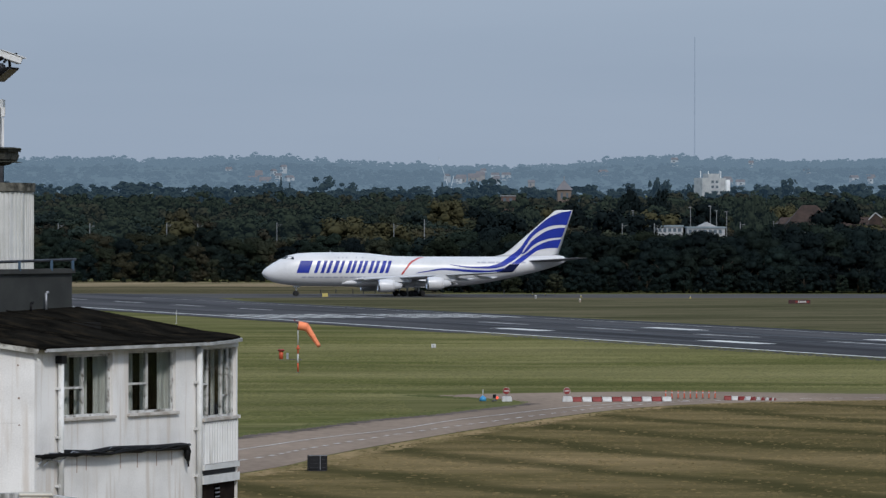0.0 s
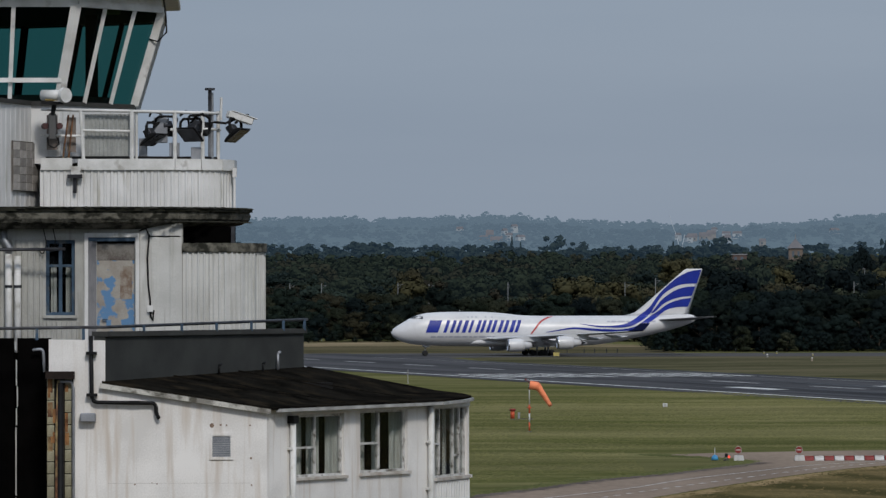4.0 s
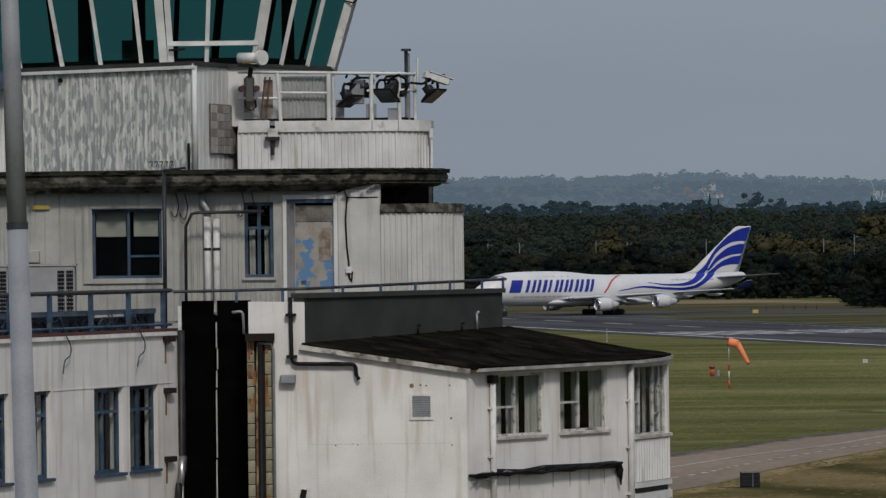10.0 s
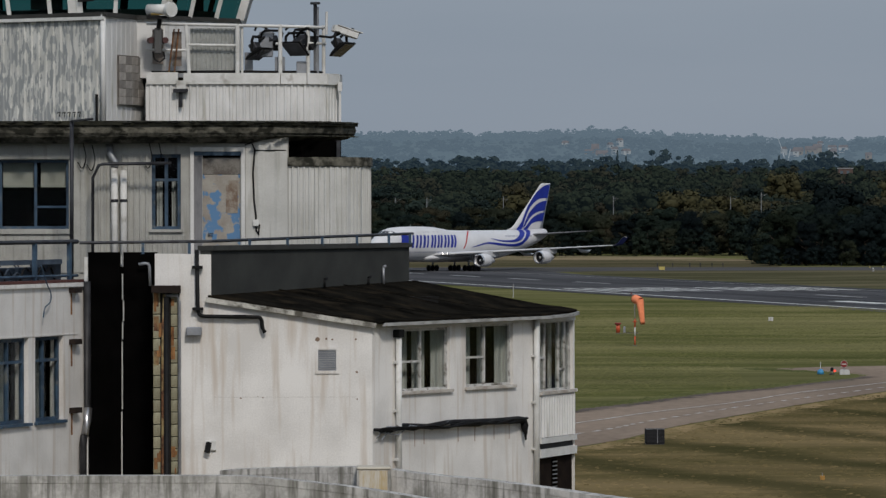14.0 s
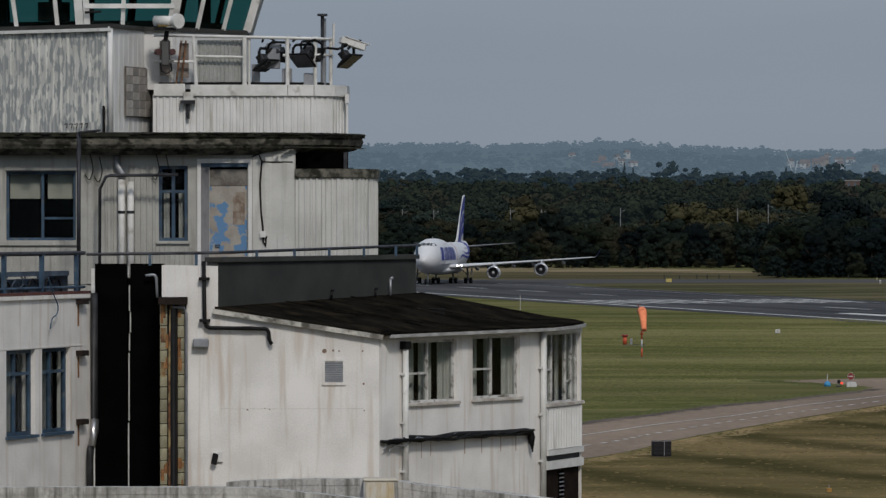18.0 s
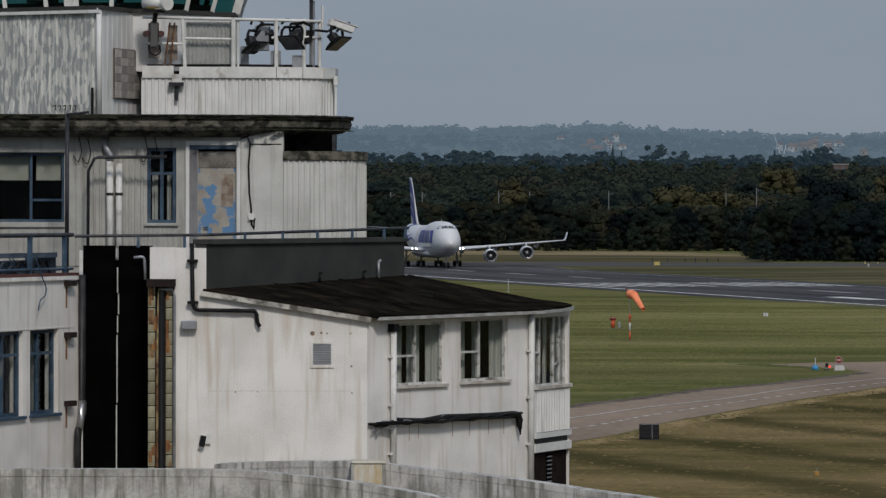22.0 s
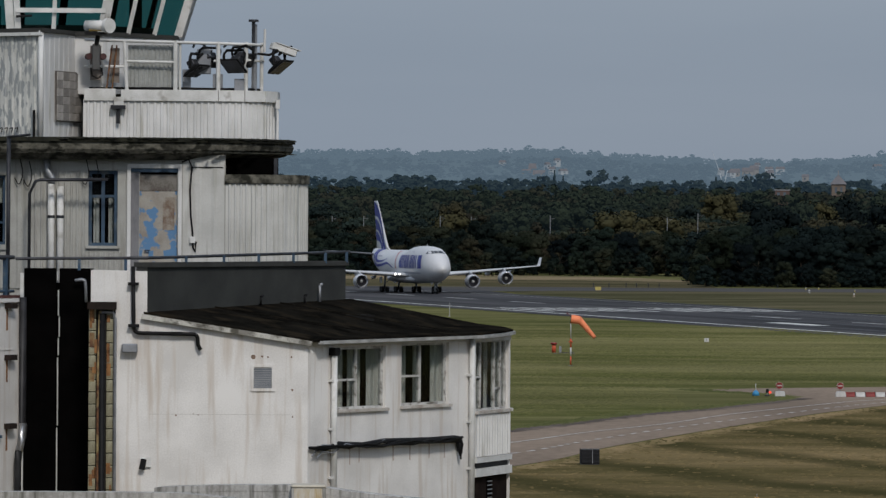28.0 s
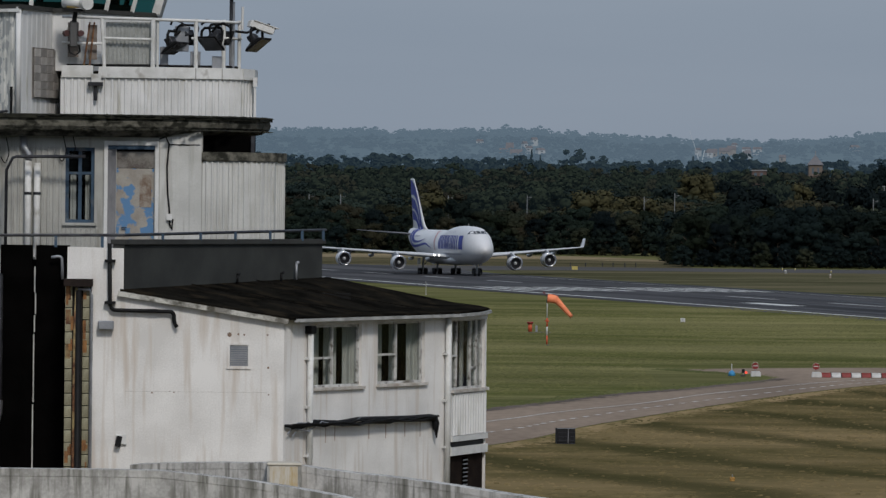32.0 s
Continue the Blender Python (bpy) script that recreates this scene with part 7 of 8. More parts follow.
# nose gear
gear = part("nose_gear", Geo().tube([(25.5, 0, 0.6), (25.2, 0, 2.9)], 0.13, 10).tube([(25.5, -0.5, 0.62), (25.5, 0.5, 0.62)], 0.1, 8).tube([(25.4, 0, 1.4), (26.6, 0, 2.8)], 0.06, 6), AIRGREY, plane, smooth=True)
for wy in (-0.46, 0.46):
    prof = [(-0.17, 0.28), (-0.19, 0.5), (-0.14, 0.6), (0.14, 0.6), (0.19, 0.5), (0.17, 0.28)]
    part("tyre", Geo().loft([[Vector((25.5 + r * math.cos(2 * math.pi * k / 20), wy + s, 0.6 + r * math.sin(2 * math.pi * k / 20))) for k in range(20)] for s, r in prof]), RUBBER, gear, smooth=True)
    part("gear_door", Geo().box(24.6, wy * 1.3 - 0.02, 1.95, 25.9, wy * 1.3 + 0.02, 2.4), AIRGREY, gear)
# belly fairing
g = Geo().loft([[Vector((x, w * math.cos(2 * math.pi * k / 24), z + h * math.sin(2 * math.pi * k / 24))) for k in range(24)]
                for x, w, z, h in ((17.5, 0.5, 2.7, 0.4), (14.5, 2.9, 2.95, 0.9), (9, 3.7, 3.0, 1.1), (0, 3.75, 3.0, 1.1), (-6, 3.4, 2.9, 0.95), (-10, 2.0, 2.8, 0.65), (-12, 0.5, 2.8, 0.3))])
part("belly_fairing", g, AIRWHITE, plane, smooth=True)
# fin, with its rudder
FIN = [(-18.4, -33.0, 8.6, 0.62), (-21.0, -33.3, 9.3, 0.54), (-22.4, -33.6, 10.3, 0.5), (-32.2, -36.4, 18.7, 0.2), (-32.9, -36.4, 19.0, 0.1)]
g = Geo()
rings = []
for xl, xt, z, th in FIN:
    n = 9
    up = []
    for i in range(n):
        u = i / (n - 1)
        up.append((xl + (xt - xl) * u, th * (1.48 * math.sqrt(u) - 0.63 * u - 1.76 * u * u + 1.42 * u ** 3 - 0.51 * u ** 4)))
    rings.append([Vector((x, t, z)) for x, t in up] + [Vector((x, -t, z)) for x, t in up[-2:0:-1]])
g.loft(rings)
fin = part("fin", g, AIRWHITE, plane, smooth=True)


def fin_y(x, z):
    """Half the fin's thickness at x, z."""
    zs = [r[2] for r in FIN]
    xl, xt, th = (np.interp(z, zs, [r[i] for r in FIN]) for i in (0, 1, 3))
    u = min(max((xl - x) / (xl - xt), 0), 1)
    return th * (1.48 * math.sqrt(u) - 0.63 * u - 1.76 * u * u + 1.42 * u ** 3 - 0.51 * u ** 4)


def livery(name, rows, mat, side, on="body", label=""):
    """A painted band: rows of (x, lower z, upper z), laid on the skin of the body or the fin."""
    g = Geo()
    m = 4
    pts = []
    for x, z0, z1 in rows:
        for k in range(m):
            z = z0 + (z1 - z0) * k / (m - 1)
            if on == "fin":
                pts.append(Vector((x, side * (fin_y(x, z) + 0.035), z)))
            else:
                pts.append(skin(x, z, side, 0.035))
    g.add(pts, [(i * m + k, (i + 1) * m + k, (i + 1) * m + k + 1, i * m + k + 1) for i in range(len(rows) - 1) for k in range(m - 1)])
    return part(name, g, mat, fuselage if on == "body" else fin, label, smooth=True)


def on_skin(x, z, side, off=0.06):
    """The point of the body or of the fin at x, z."""
    hi = body_at(x)[1]
    if z < hi - 0.25:
        return skin(x, z, side, off)
    yf = fin_y(x, z) if z > 8.6 else 0.0
    if z < hi:
        return Vector((x, side * max(skin(x, z, 1, off).y, yf + off), z))
    return Vector((x, side * (yf + off), z))


def ribbon(name, rows, mat, side, label="", step=10, across=9):
    """A flowing painted band: rows of its two edges (x, z, x, z), run through softly."""
    keys = [Vector(r) for r in rows]
    line = []
    for i in range(len(keys) - 1):
        p0, p1, p2, p3 = keys[max(i - 1, 0)], keys[i], keys[i + 1], keys[min(i + 2, len(keys) - 1)]
        for k in range(step):
            t = k / step
            line.append(0.5 * ((2 * p1) + (p2 - p0) * t + (2 * p0 - 5 * p1 + 4 * p2 - p3) * t * t + (3 * p1 - p0 - 3 * p2 + p3) * t ** 3))
    line.append(keys[-1])
    pts = [on_skin(r[0] + (r[2] - r[0]) * k / (across - 1), r[1] + (r[3] - r[1]) * k / (across - 1), side) for r in line for k in range(across)]
    g = Geo().add(pts, [(i * across + k, (i + 1) * across + k, (i + 1) * across + k + 1, i * across + k + 1) for i in range(len(line) - 1) for k in range(across - 1)])
    return part(name, g, mat, fuselage, label, smooth=True)


PALEBLUE = surface("pale_blue_livery", (0.06, 0.09, 0.33), (0.04, 0.07, 0.27), 1, 4, 0.4, bump=0.0)
for side in (1, -1):
    # the emblem and the big wordmark, as plain slanted shapes
    ribbon("emblem", [(25.8, 5.1, 24.8, 7.75), (24.4, 5.1, 23.4, 7.75), (23.1, 5.1, 22.1, 7.75)], AIRBLUE, side, "plain blue emblem")
    part("emblem_patch", Geo().add([skin(x, z, side, 0.06) for x, z in ((24.1, 5.5), (22.95, 5.5), (22.5, 6.7), (23.65, 6.7))], [(0, 1, 2, 3)]), PALEBLUE, fuselage)

    def block(x0, w0, x1, w1, z0=5.1, z1=7.75):
        """A plain painted quadrangle: forward edge and width below, forward edge and width above."""
        ribbon("wordmark_shape", [(x0 + (x1 - x0) * v, z0 + (z1 - z0) * v, x0 - w0 + (x1 - w1 - x0 + w0) * v, z0 + (z1 - z0) * v) for v in (0, 0.5, 1)], AIRBLUE, side, "plain blue shape", 3, 3)

    for x0, w in ((22.0, 0.72), (20.55, 0.72), (19.3, 0.72), (17.95, 0.85), (16.55, 0.62), (15.0, 0.72), (13.9, 0.7), (12.6, 0.7), (11.5, 0.72), (10.05, 0.72), (8.85, 0.72), (7.5, 0.85), (6.25, 0.72)):
        x1, w0, w1 = x0 - 1.0, w, w
        block(x0, w0, x1, w1)
    # red slash behind the wordmark
    ribbon("red_slash", [(2.7, 4.75, 2.3, 4.75), (1.8, 5.9, 1.4, 5.85), (0.6, 7.35, 0.25, 7.2), (-1.2, 8.3, -1.3, 8.1), (-2.6, 8.63, -2.6, 8.5)], AIRRED, side)
    # small lines of pale lettering
    for z, xa, xb in ((4.0, 24.6, 11.0), (7.25, -14.5, -24.5)):
        x = xa
        random.seed(int(z * 10))
        while x > xb:
            w = random.uniform(0.5, 1.6)
            livery("small_lettering", [(x - w * i / 3, z, z + 0.32) for i in range(4)], AIRFAINT, side, label="faint lettering as plain bars")
            x -= w + 0.3
    # blue swooshes that climb from the body onto the fin
    ribbon("swoosh", [(-8.4, 6.95, -8.4, 6.88), (-12.1, 6.55, -12.1, 6.25), (-15.1, 6.5, -15.1, 6.1), (-17.6, 6.7, -17.8, 6.1), (-19.7, 7.4, -20.2, 6.55), (-21.6, 8.45, -22.0, 7.45), (-23.4, 9.65, -23.9, 8.6),
                      (-24.4, 10.5, -25.0, 9.6), (-24.9, 11.1, -25.3, 10.2), (-26.6, 13.4, -26.9, 12.6), (-28.3, 15.1, -28.7, 14.2), (-30.8, 17.1, -31.2, 15.4), (-33.4, 18.35, -33.4, 15.7), (-36.2, 18.85, -35.1, 15.7)], AIRBLUE, side)
    ribbon("swoosh", [(-24.8, 9.4, -25.0, 9.2), (-25.4, 9.9, -25.8, 9.6), (-27.0, 11.95, -27.4, 11.1), (-28.7, 13.3, -29.1, 12.05), (-30.6, 14.4, -31.2, 12.7), (-32.9, 15.0, -32.9, 12.9), (-34.8, 15.1, -34.0, 13.0)], AIRBLUE, side)
    ribbon("swoosh", [(-0.8, 5.14, -0.8, 5.05), (-2.5, 5.45, -2.5, 5.25), (-6.3, 6.1, -6.3, 5.75), (-8.8, 6.1, -8.8, 5.65), (-12.1, 5.85, -12.1, 5.35), (-15.1, 5.7, -15.1, 5.2), (-17.6, 5.7, -17.7, 5.15),
                      (-20.2, 6.15, -20.3, 5.45), (-21.9, 6.95, -22.2, 6.2), (-23.7, 8.1, -24.1, 7.25), (-26.1, 9.5, -26.6, 8.8), (-27.9, 10.8, -28.2, 9.9), (-29.5, 11.65, -29.8, 10.4), (-31.7, 12.3, -31.5, 10.6), (-33.9, 12.55, -33.1, 10.6)], AIRBLUE, side)
    # cockpit glazing, wrapped round the brow
    def brow(a, z):
        """The skin's point at the height z and the angle a, found along the nose."""
        x0, x1 = 26.2, 30.5
        for _ in range(30):
            xm = (x0 + x1) / 2
            if girth(xm, a).z > z:
                x0 = xm
            else:
                x1 = xm
        q = girth(xm, a)
        return Vector((q.x + 0.05, q.y * 1.012 * side, q.z + 0.02))
    for a0, a1, lo_, hi_ in ((89, 74, 8.18, 8.70), (72, 58, 8.14, 8.68), (56, 42, 8.12, 8.62)):
        a0, a1 = radians(a0), radians(a1)
        part("cockpit_window", Geo().add([brow(a0, lo_), brow((a0 + a1) / 2, lo_), brow(a1, lo_), brow(a1, hi_), brow((a0 + a1) / 2, hi_), brow(a0, hi_)], [(0, 1, 4, 5), (1, 2, 3, 4)]), COCKPIT, fuselage)
    for x in (16.5, 15.6, 14.7, 12.6, 11.2):
        livery("cabin_window", [(x, 8.3, 8.6), (x - 0.28, 8.3, 8.6)], AIRFAINT, side)
    # main deck doors, thin outlines
    for x in (22.8, -22.0):
        for dx in (0, 1.1):
            livery("door_seam", [(x - dx, 4.9, 6.9), (x - dx - 0.06, 4.9, 6.9)], AIRFAINT, side)
LAMPGLOW = glowing("landing_light", (1.0, 0.96, 0.88), 6.0)
for side in (1, -1):
    for d in (0, 0.75):
        xl, yl = 12.2 - d * 0.9, side * (4.6 + d)
        lamp = part("landing_light", Geo().tube([(xl - 0.1, yl, 3.85), (xl, yl, 3.85)], 0.17, 10), LAMPGLOW, plane, "lit landing light")
        part("lamp_rim", Geo().loft([[Vector((x, yl + r * math.cos(k * math.pi / 6), 3.85 + r * math.sin(k * math.pi / 6))) for k in range(12)] for x, r in ((xl - 0.3, 0.2), (xl + 0.3, 0.2), (xl + 0.3, 0.18), (xl - 0.12, 0.18))], caps=False), AIRGREY, lamp)
part("antenna", Geo().tube([(18.0, 0, 9.55), (17.8, 0, 10.0)], 0.06, 6), AIRGREY, plane)
part("apu_cone", Geo().tube([(-34.6, 0, 8.05), (-34.95, 0, 8.07)], 0.2, 12), DARKMETAL, plane, smooth=True)
# ---------------------------------------------------------------- woods, far buildings and hills


# leaf bases darkened for cloud shade over the wood and blued for haze
LEAF_A = leaf_mat("shade_darkened_oak_leaves", (0.0205, 0.0295, 0.0230), (0.0100, 0.0155, 0.0138), own=0.3)
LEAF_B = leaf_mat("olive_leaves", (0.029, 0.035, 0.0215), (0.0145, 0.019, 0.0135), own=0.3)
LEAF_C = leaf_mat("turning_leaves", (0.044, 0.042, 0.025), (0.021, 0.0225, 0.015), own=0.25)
LEAF_D = leaf_mat("shade_deepened_green_leaves", (0.0145, 0.0225, 0.0215), (0.0073, 0.0120, 0.0125), own=0.3)
# lighter copies of the leaves above: haze put into the base colour
WOOD_A = leaf_mat("woodland_green_hazed", (0.031, 0.044, 0.036), (0.0155, 0.0235, 0.021))
WOOD_B = leaf_mat("woodland_olive_hazed", (0.044, 0.050, 0.032), (0.022, 0.0275, 0.020))
WOOD_C = leaf_mat("woodland_turning_hazed", (0.062, 0.057, 0.034), (0.030, 0.031, 0.021))
WOOD_D = leaf_mat("woodland_deep_green_hazed", (0.022, 0.032, 0.030), (0.011, 0.0175, 0.0175))
LEAF_E = leaf_mat("brownish_leaves", (0.034, 0.032, 0.0225), (0.017, 0.017, 0.0145))
BARK = surface("grey_brown_bark", (0.09, 0.07, 0.05), (0.05, 0.04, 0.03), 2, 10, 0.95)


def crown(seed, radius, height, lobes, quads, size, kind="broad"):
    """A crown of many leaf sprays on uneven lobes, round a dark core: vertices and quads as arrays."""
    r = np.random.RandomState(seed)
    V, F, N = [], [], []
    count = 0
    heart = np.array([0, 0, height * 0.42])
    for i in range(lobes):
        if kind == "broad":
            a, h = r.uniform(0, 2 * math.pi), r.uniform(0.10, 0.94)
            rr = radius * math.sqrt(r.uniform(0.0, 0.66)) * (1.0 - 1.05 * max(0, h - 0.52))
            c = np.array([rr * math.cos(a), rr * math.sin(a), height * h])
            s = radius * r.uniform(0.12, 0.34)
        elif kind == "poplar":
            h = (i + 0.5) / lobes
            k = 0.42 * (1 - 0.75 * abs(h - 0.35))
            c = np.array([r.normal(0, k) * radius, r.normal(0, k) * radius, height * (0.10 + 0.86 * h)])
            s = radius * r.uniform(0.2, 0.42) * (1 - 0.35 * h)
        else:
            h = (i + 0.5) / lobes
            k = 0.45 * (1 - h)
            c = np.array([r.normal(0, k) * radius, r.normal(0, k) * radius, height * (0.08 + 0.9 * h)])
            s = radius * r.uniform(0.5, 0.8) * (0.72 - 0.6 * h)
        sq = 0.8 if kind == "broad" else 1.0
        # dark core
        ring = []
        for zz, rad in ((-0.75, 0.45), (0.0, 0.82), (0.72, 0.45)):
            for k in range(6):
                t = 2 * math.pi * k / 6 + i
                ring.append(c + s * 0.78 * np.array([rad * math.cos(t), rad * math.sin(t), zz * sq]))
        base = count
        V.append(np.array(ring))
        N.append(np.array(ring) - c)
        count += 18
        for lv in range(2):
            for k in range(6):
                F.append((base + lv * 6 + k, base + lv * 6 + (k + 1) % 6, base + lv * 6 + 6 + (k + 1) % 6, base + lv * 6 + 6 + k))
        F.append(tuple(base + 12 + k for k in range(4)))
        n = quads // lobes
        d = r.normal(size=(n, 3))
        d /= np.linalg.norm(d, axis=1)[:, None]
        d[:, 2] = np.where(d[:, 2] < -0.5, -d[:, 2], d[:, 2])
        p = c + d * s * r.uniform(0.76, 1.16, (n, 1)) * np.array([1, 1, sq])
        nrm = d + r.normal(size=(n, 3)) * 0.22
        nrm /= np.linalg.norm(nrm, axis=1)[:, None]
        t1 = np.cross(nrm, r.normal(size=(n, 3)))
        t1 /= np.linalg.norm(t1, axis=1)[:, None]
        t2 = np.cross(nrm, t1)
        w = (size * r.uniform(0.5, 1.2, (n, 1)))
        out = d * 0.9 + (p - heart) / radius * 0.4 + r.normal(size=(n, 3)) * 0.26
        N.append(np.repeat(out, 4, 0))
        q = np.stack([p - t1 * w, p - t2 * w * 0.7, p + t1 * w, p + t2 * w * 0.7], 1).reshape(-1, 3)
        V.append(q)
        F += [(count + 4 * k, count + 4 * k + 1, count + 4 * k + 2, count + 4 * k + 3) for k in range(n)]
        count += 4 * n
    N = np.concatenate(N)
    return np.concatenate(V), np.array(F), N / (np.linalg.norm(N, axis=1)[:, None] + 1e-9)


def trunk(height, r, seed):
    rr = random.Random(seed)
    g = Geo().tube([(0, 0, -0.3), (0.05, 0, height * 0.3), (rr.uniform(-0.3, 0.3), rr.uniform(-0.3, 0.3), height * 0.5)], [r, r * 0.8, r * 0.35], 8)
    for k in range(5):
        a = rr.uniform(0, 6.28)
        h = height * rr.uniform(0.25, 0.5)
        g.tube([(0, 0, h), (math.cos(a) * height * 0.14, math.sin(a) * height * 0.14, h + height * 0.1), (math.cos(a) * height * 0.25, math.sin(a) * height * 0.25, h + height * 0.2)], [r * 0.45, r * 0.3, r * 0.1], 6)
    return g


KINDS = []
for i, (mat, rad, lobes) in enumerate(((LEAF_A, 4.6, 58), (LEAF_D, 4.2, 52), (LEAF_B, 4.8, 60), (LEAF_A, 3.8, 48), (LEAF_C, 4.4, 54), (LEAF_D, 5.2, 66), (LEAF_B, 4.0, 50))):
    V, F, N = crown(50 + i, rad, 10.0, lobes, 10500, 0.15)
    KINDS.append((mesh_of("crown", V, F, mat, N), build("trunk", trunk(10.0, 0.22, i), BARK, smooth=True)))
SAY = ["dark oak with a dense rounded crown", "deep green broad tree with a heavy crown", "olive green tree with an uneven crown", "dark young oak in the hedge", "tree with leaves turning brown",
       "broad deep green tree", "olive green tree beside the grass verge"]


def tree(x, y, k, h, wide=1.0):
    s = h / 10.0
    ob = thing("tree" if h > 4.3 else "bush", SAY[k] + " at the wood's edge" if h > 4.3 else "low dark bush on the straw verge before the wood", "tree" if h > 4.3 else "bush", Matrix.Translation((x, y, rise(x, y))) @ Matrix.Rotation(x * 3.7 + y, 4, "Z") @ Matrix.Diagonal((s * wide, s * wide, s, 1)), "trees at the wood's edge")
    for nm, me in zip(("crown", "trunk"), KINDS[k]):
        o = new(nm, me)
        o.parent = ob


rt = random.Random(5)
# the edge of the wood: near the taxiway on one side, set back behind the straw verge on the other
for row, (y0, h0, h1) in enumerate(((1181, 4.0, 6.4), (1190, 7.5, 12.6), (1199, 10.8, 15.4), (1212, 12.6, 16.6))):
    x = 45 + 3 * row
    while x < 214:
        tree(x, y0 + rt.uniform(-3, 3), rt.choice((0, 1, 1, 3, 5, 5, 2)), rt.uniform(h0, h1) * (1 + 0.2 * max(0, (x - 110) / 100)), rt.uniform(0.95, 1.25))
        x += rt.uniform(5.0, 7.5) * (0.7 if row == 0 else 1)
for row, (y0, h0, h1) in enumerate(((1452, 5, 9), (1462, 9, 13), (1478, 12, 15.8))):
    x = -118 + 3 * row
    while x < 48:
        tree(x, y0 + rt.uniform(-4, 4), rt.choice((0, 1, 2, 3, 4, 6, 0, 5)), rt.uniform(h0, h1), rt.uniform(0.95, 1.3))
        x += rt.uniform(5.0, 8.0)

x = -118
while x < 50:
    tree(x, rt.uniform(1420, 1446), rt.choice((0, 3, 4, 6)), rt.uniform(1.6, 4.2), rt.uniform(1.1, 1.9))
    x += rt.uniform(2.5, 7.0)


def wood(name, label, spots, mats, quads, size, lobes, seed, kind="broad"):
    """Many trees beyond counting, joined to one mesh for each leaf colour."""
    for mi, mat in enumerate(mats):
        tpl = [crown(seed + 10 * mi + j, 4.6, 10.0, lobes, quads, size, kind) for j in range(4)]
        Vs, Fs, Ns, n = [], [], [], 0
        for i, (x, y, h, w) in enumerate(spots):
            if i % len(mats) != mi:
                continue
            V, F, N = tpl[i // len(mats) % 4]
            a = (x * 1.7 + y * 0.37) % 6.28
            c, s_ = math.cos(a), math.sin(a)
            k = h / 10.0
            P = np.stack([(V[:, 0] * c - V[:, 1] * s_) * w * k + x, (V[:, 0] * s_ + V[:, 1] * c) * w * k + y, V[:, 2] * k + rise(x, y) - 1.6 * k], 1)
            Vs.append(P)
            Ns.append(np.stack([N[:, 0] * c - N[:, 1] * s_, N[:, 0] * s_ + N[:, 1] * c, N[:, 2]], 1))
            Fs.append(F + n)
            n += len(V)
        tagged(new(name, mesh_of(name, np.concatenate(Vs), np.concatenate(Fs), mat, np.concatenate(Ns))), label, "wood", kind="stuff")


spots = []
for y0 in (1232, 1256, 1285, 1320, 1360, 1405, 1450):
    x = 48 + rt.uniform(0, 6)
    while x < 0.19 * y0:
        spots.append((x, y0 + rt.uniform(-9, 9), rt.uniform(11.8, 16.6) * (1 + 0.1 * max(0, (x - 110) / 100)), rt.uniform(0.9, 1.3)))
        x += rt.uniform(6, 10)
rt.shuffle(spots)
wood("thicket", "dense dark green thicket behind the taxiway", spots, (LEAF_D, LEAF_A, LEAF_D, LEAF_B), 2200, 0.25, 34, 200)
spots = []
y = 1500
while y < 2050:
    x = -0.085 * y
    while x < 0.19 * y:
        big = 1.25 if rt.random() < 0.12 else 1.0
        spots.append((x, y + rt.uniform(-16, 16), rt.uniform(10, 15.5) * big, rt.uniform(0.95, 1.35)))
        x += rt.uniform(7, 12)
    y += 36
rt.shuffle(spots)
wood("woodland", "mixed woodland in dark green and autumn brown", spots, (WOOD_A, WOOD_B, WOOD_D, WOOD_A, WOOD_C, WOOD_D, LEAF_E, WOOD_B), 1300, 0.32, 30, 300)
spots = []
y = 2080
while y < 2680:
    x = -0.085 * y
    while x < 0.19 * y:
        spots.append((x, y + rt.uniform(-20, 20), rt.uniform(12.5, 20), rt.uniform(0.95, 1.4)))
        x += rt.uniform(9, 15)
    y += 50
rt.shuffle(spots)
# a faint blue emission in these leaves imitates the haze
HAZE1 = leaf_mat("haze_glow_leaves", (0.026, 0.033, 0.020), (0.015, 0.020, 0.013), (0.0035, 0.006, 0.0075))
HAZE1B = leaf_mat("haze_glow_brown_leaves", (0.032, 0.031, 0.019), (0.021, 0.022, 0.014), (0.0035, 0.006, 0.0075))
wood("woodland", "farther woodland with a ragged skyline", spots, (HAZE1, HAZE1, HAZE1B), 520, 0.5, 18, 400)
spots = []
y = 2750
while y < 3500:
    x = -0.085 * y
    while x < 0.19 * y:
        spots.append((x, y + rt.uniform(-40, 40), rt.uniform(11, 17) * (1.4 if rt.random() < 0.07 else 1), rt.uniform(1.0, 1.6)))
        x += rt.uniform(9, 18)
    y += 95
rt.shuffle(spots)
# stronger blue emission here, for the thicker haze farther off
HAZE2 = leaf_mat("blue_haze_glow_leaves", (0.025, 0.032, 0.026), (0.016, 0.022, 0.018), (0.011, 0.021, 0.033))
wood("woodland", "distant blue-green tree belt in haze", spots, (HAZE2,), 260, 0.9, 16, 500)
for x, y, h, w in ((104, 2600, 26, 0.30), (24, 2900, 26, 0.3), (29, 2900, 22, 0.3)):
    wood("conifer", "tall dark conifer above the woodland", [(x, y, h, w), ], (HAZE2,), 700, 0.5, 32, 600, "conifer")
LONE = []
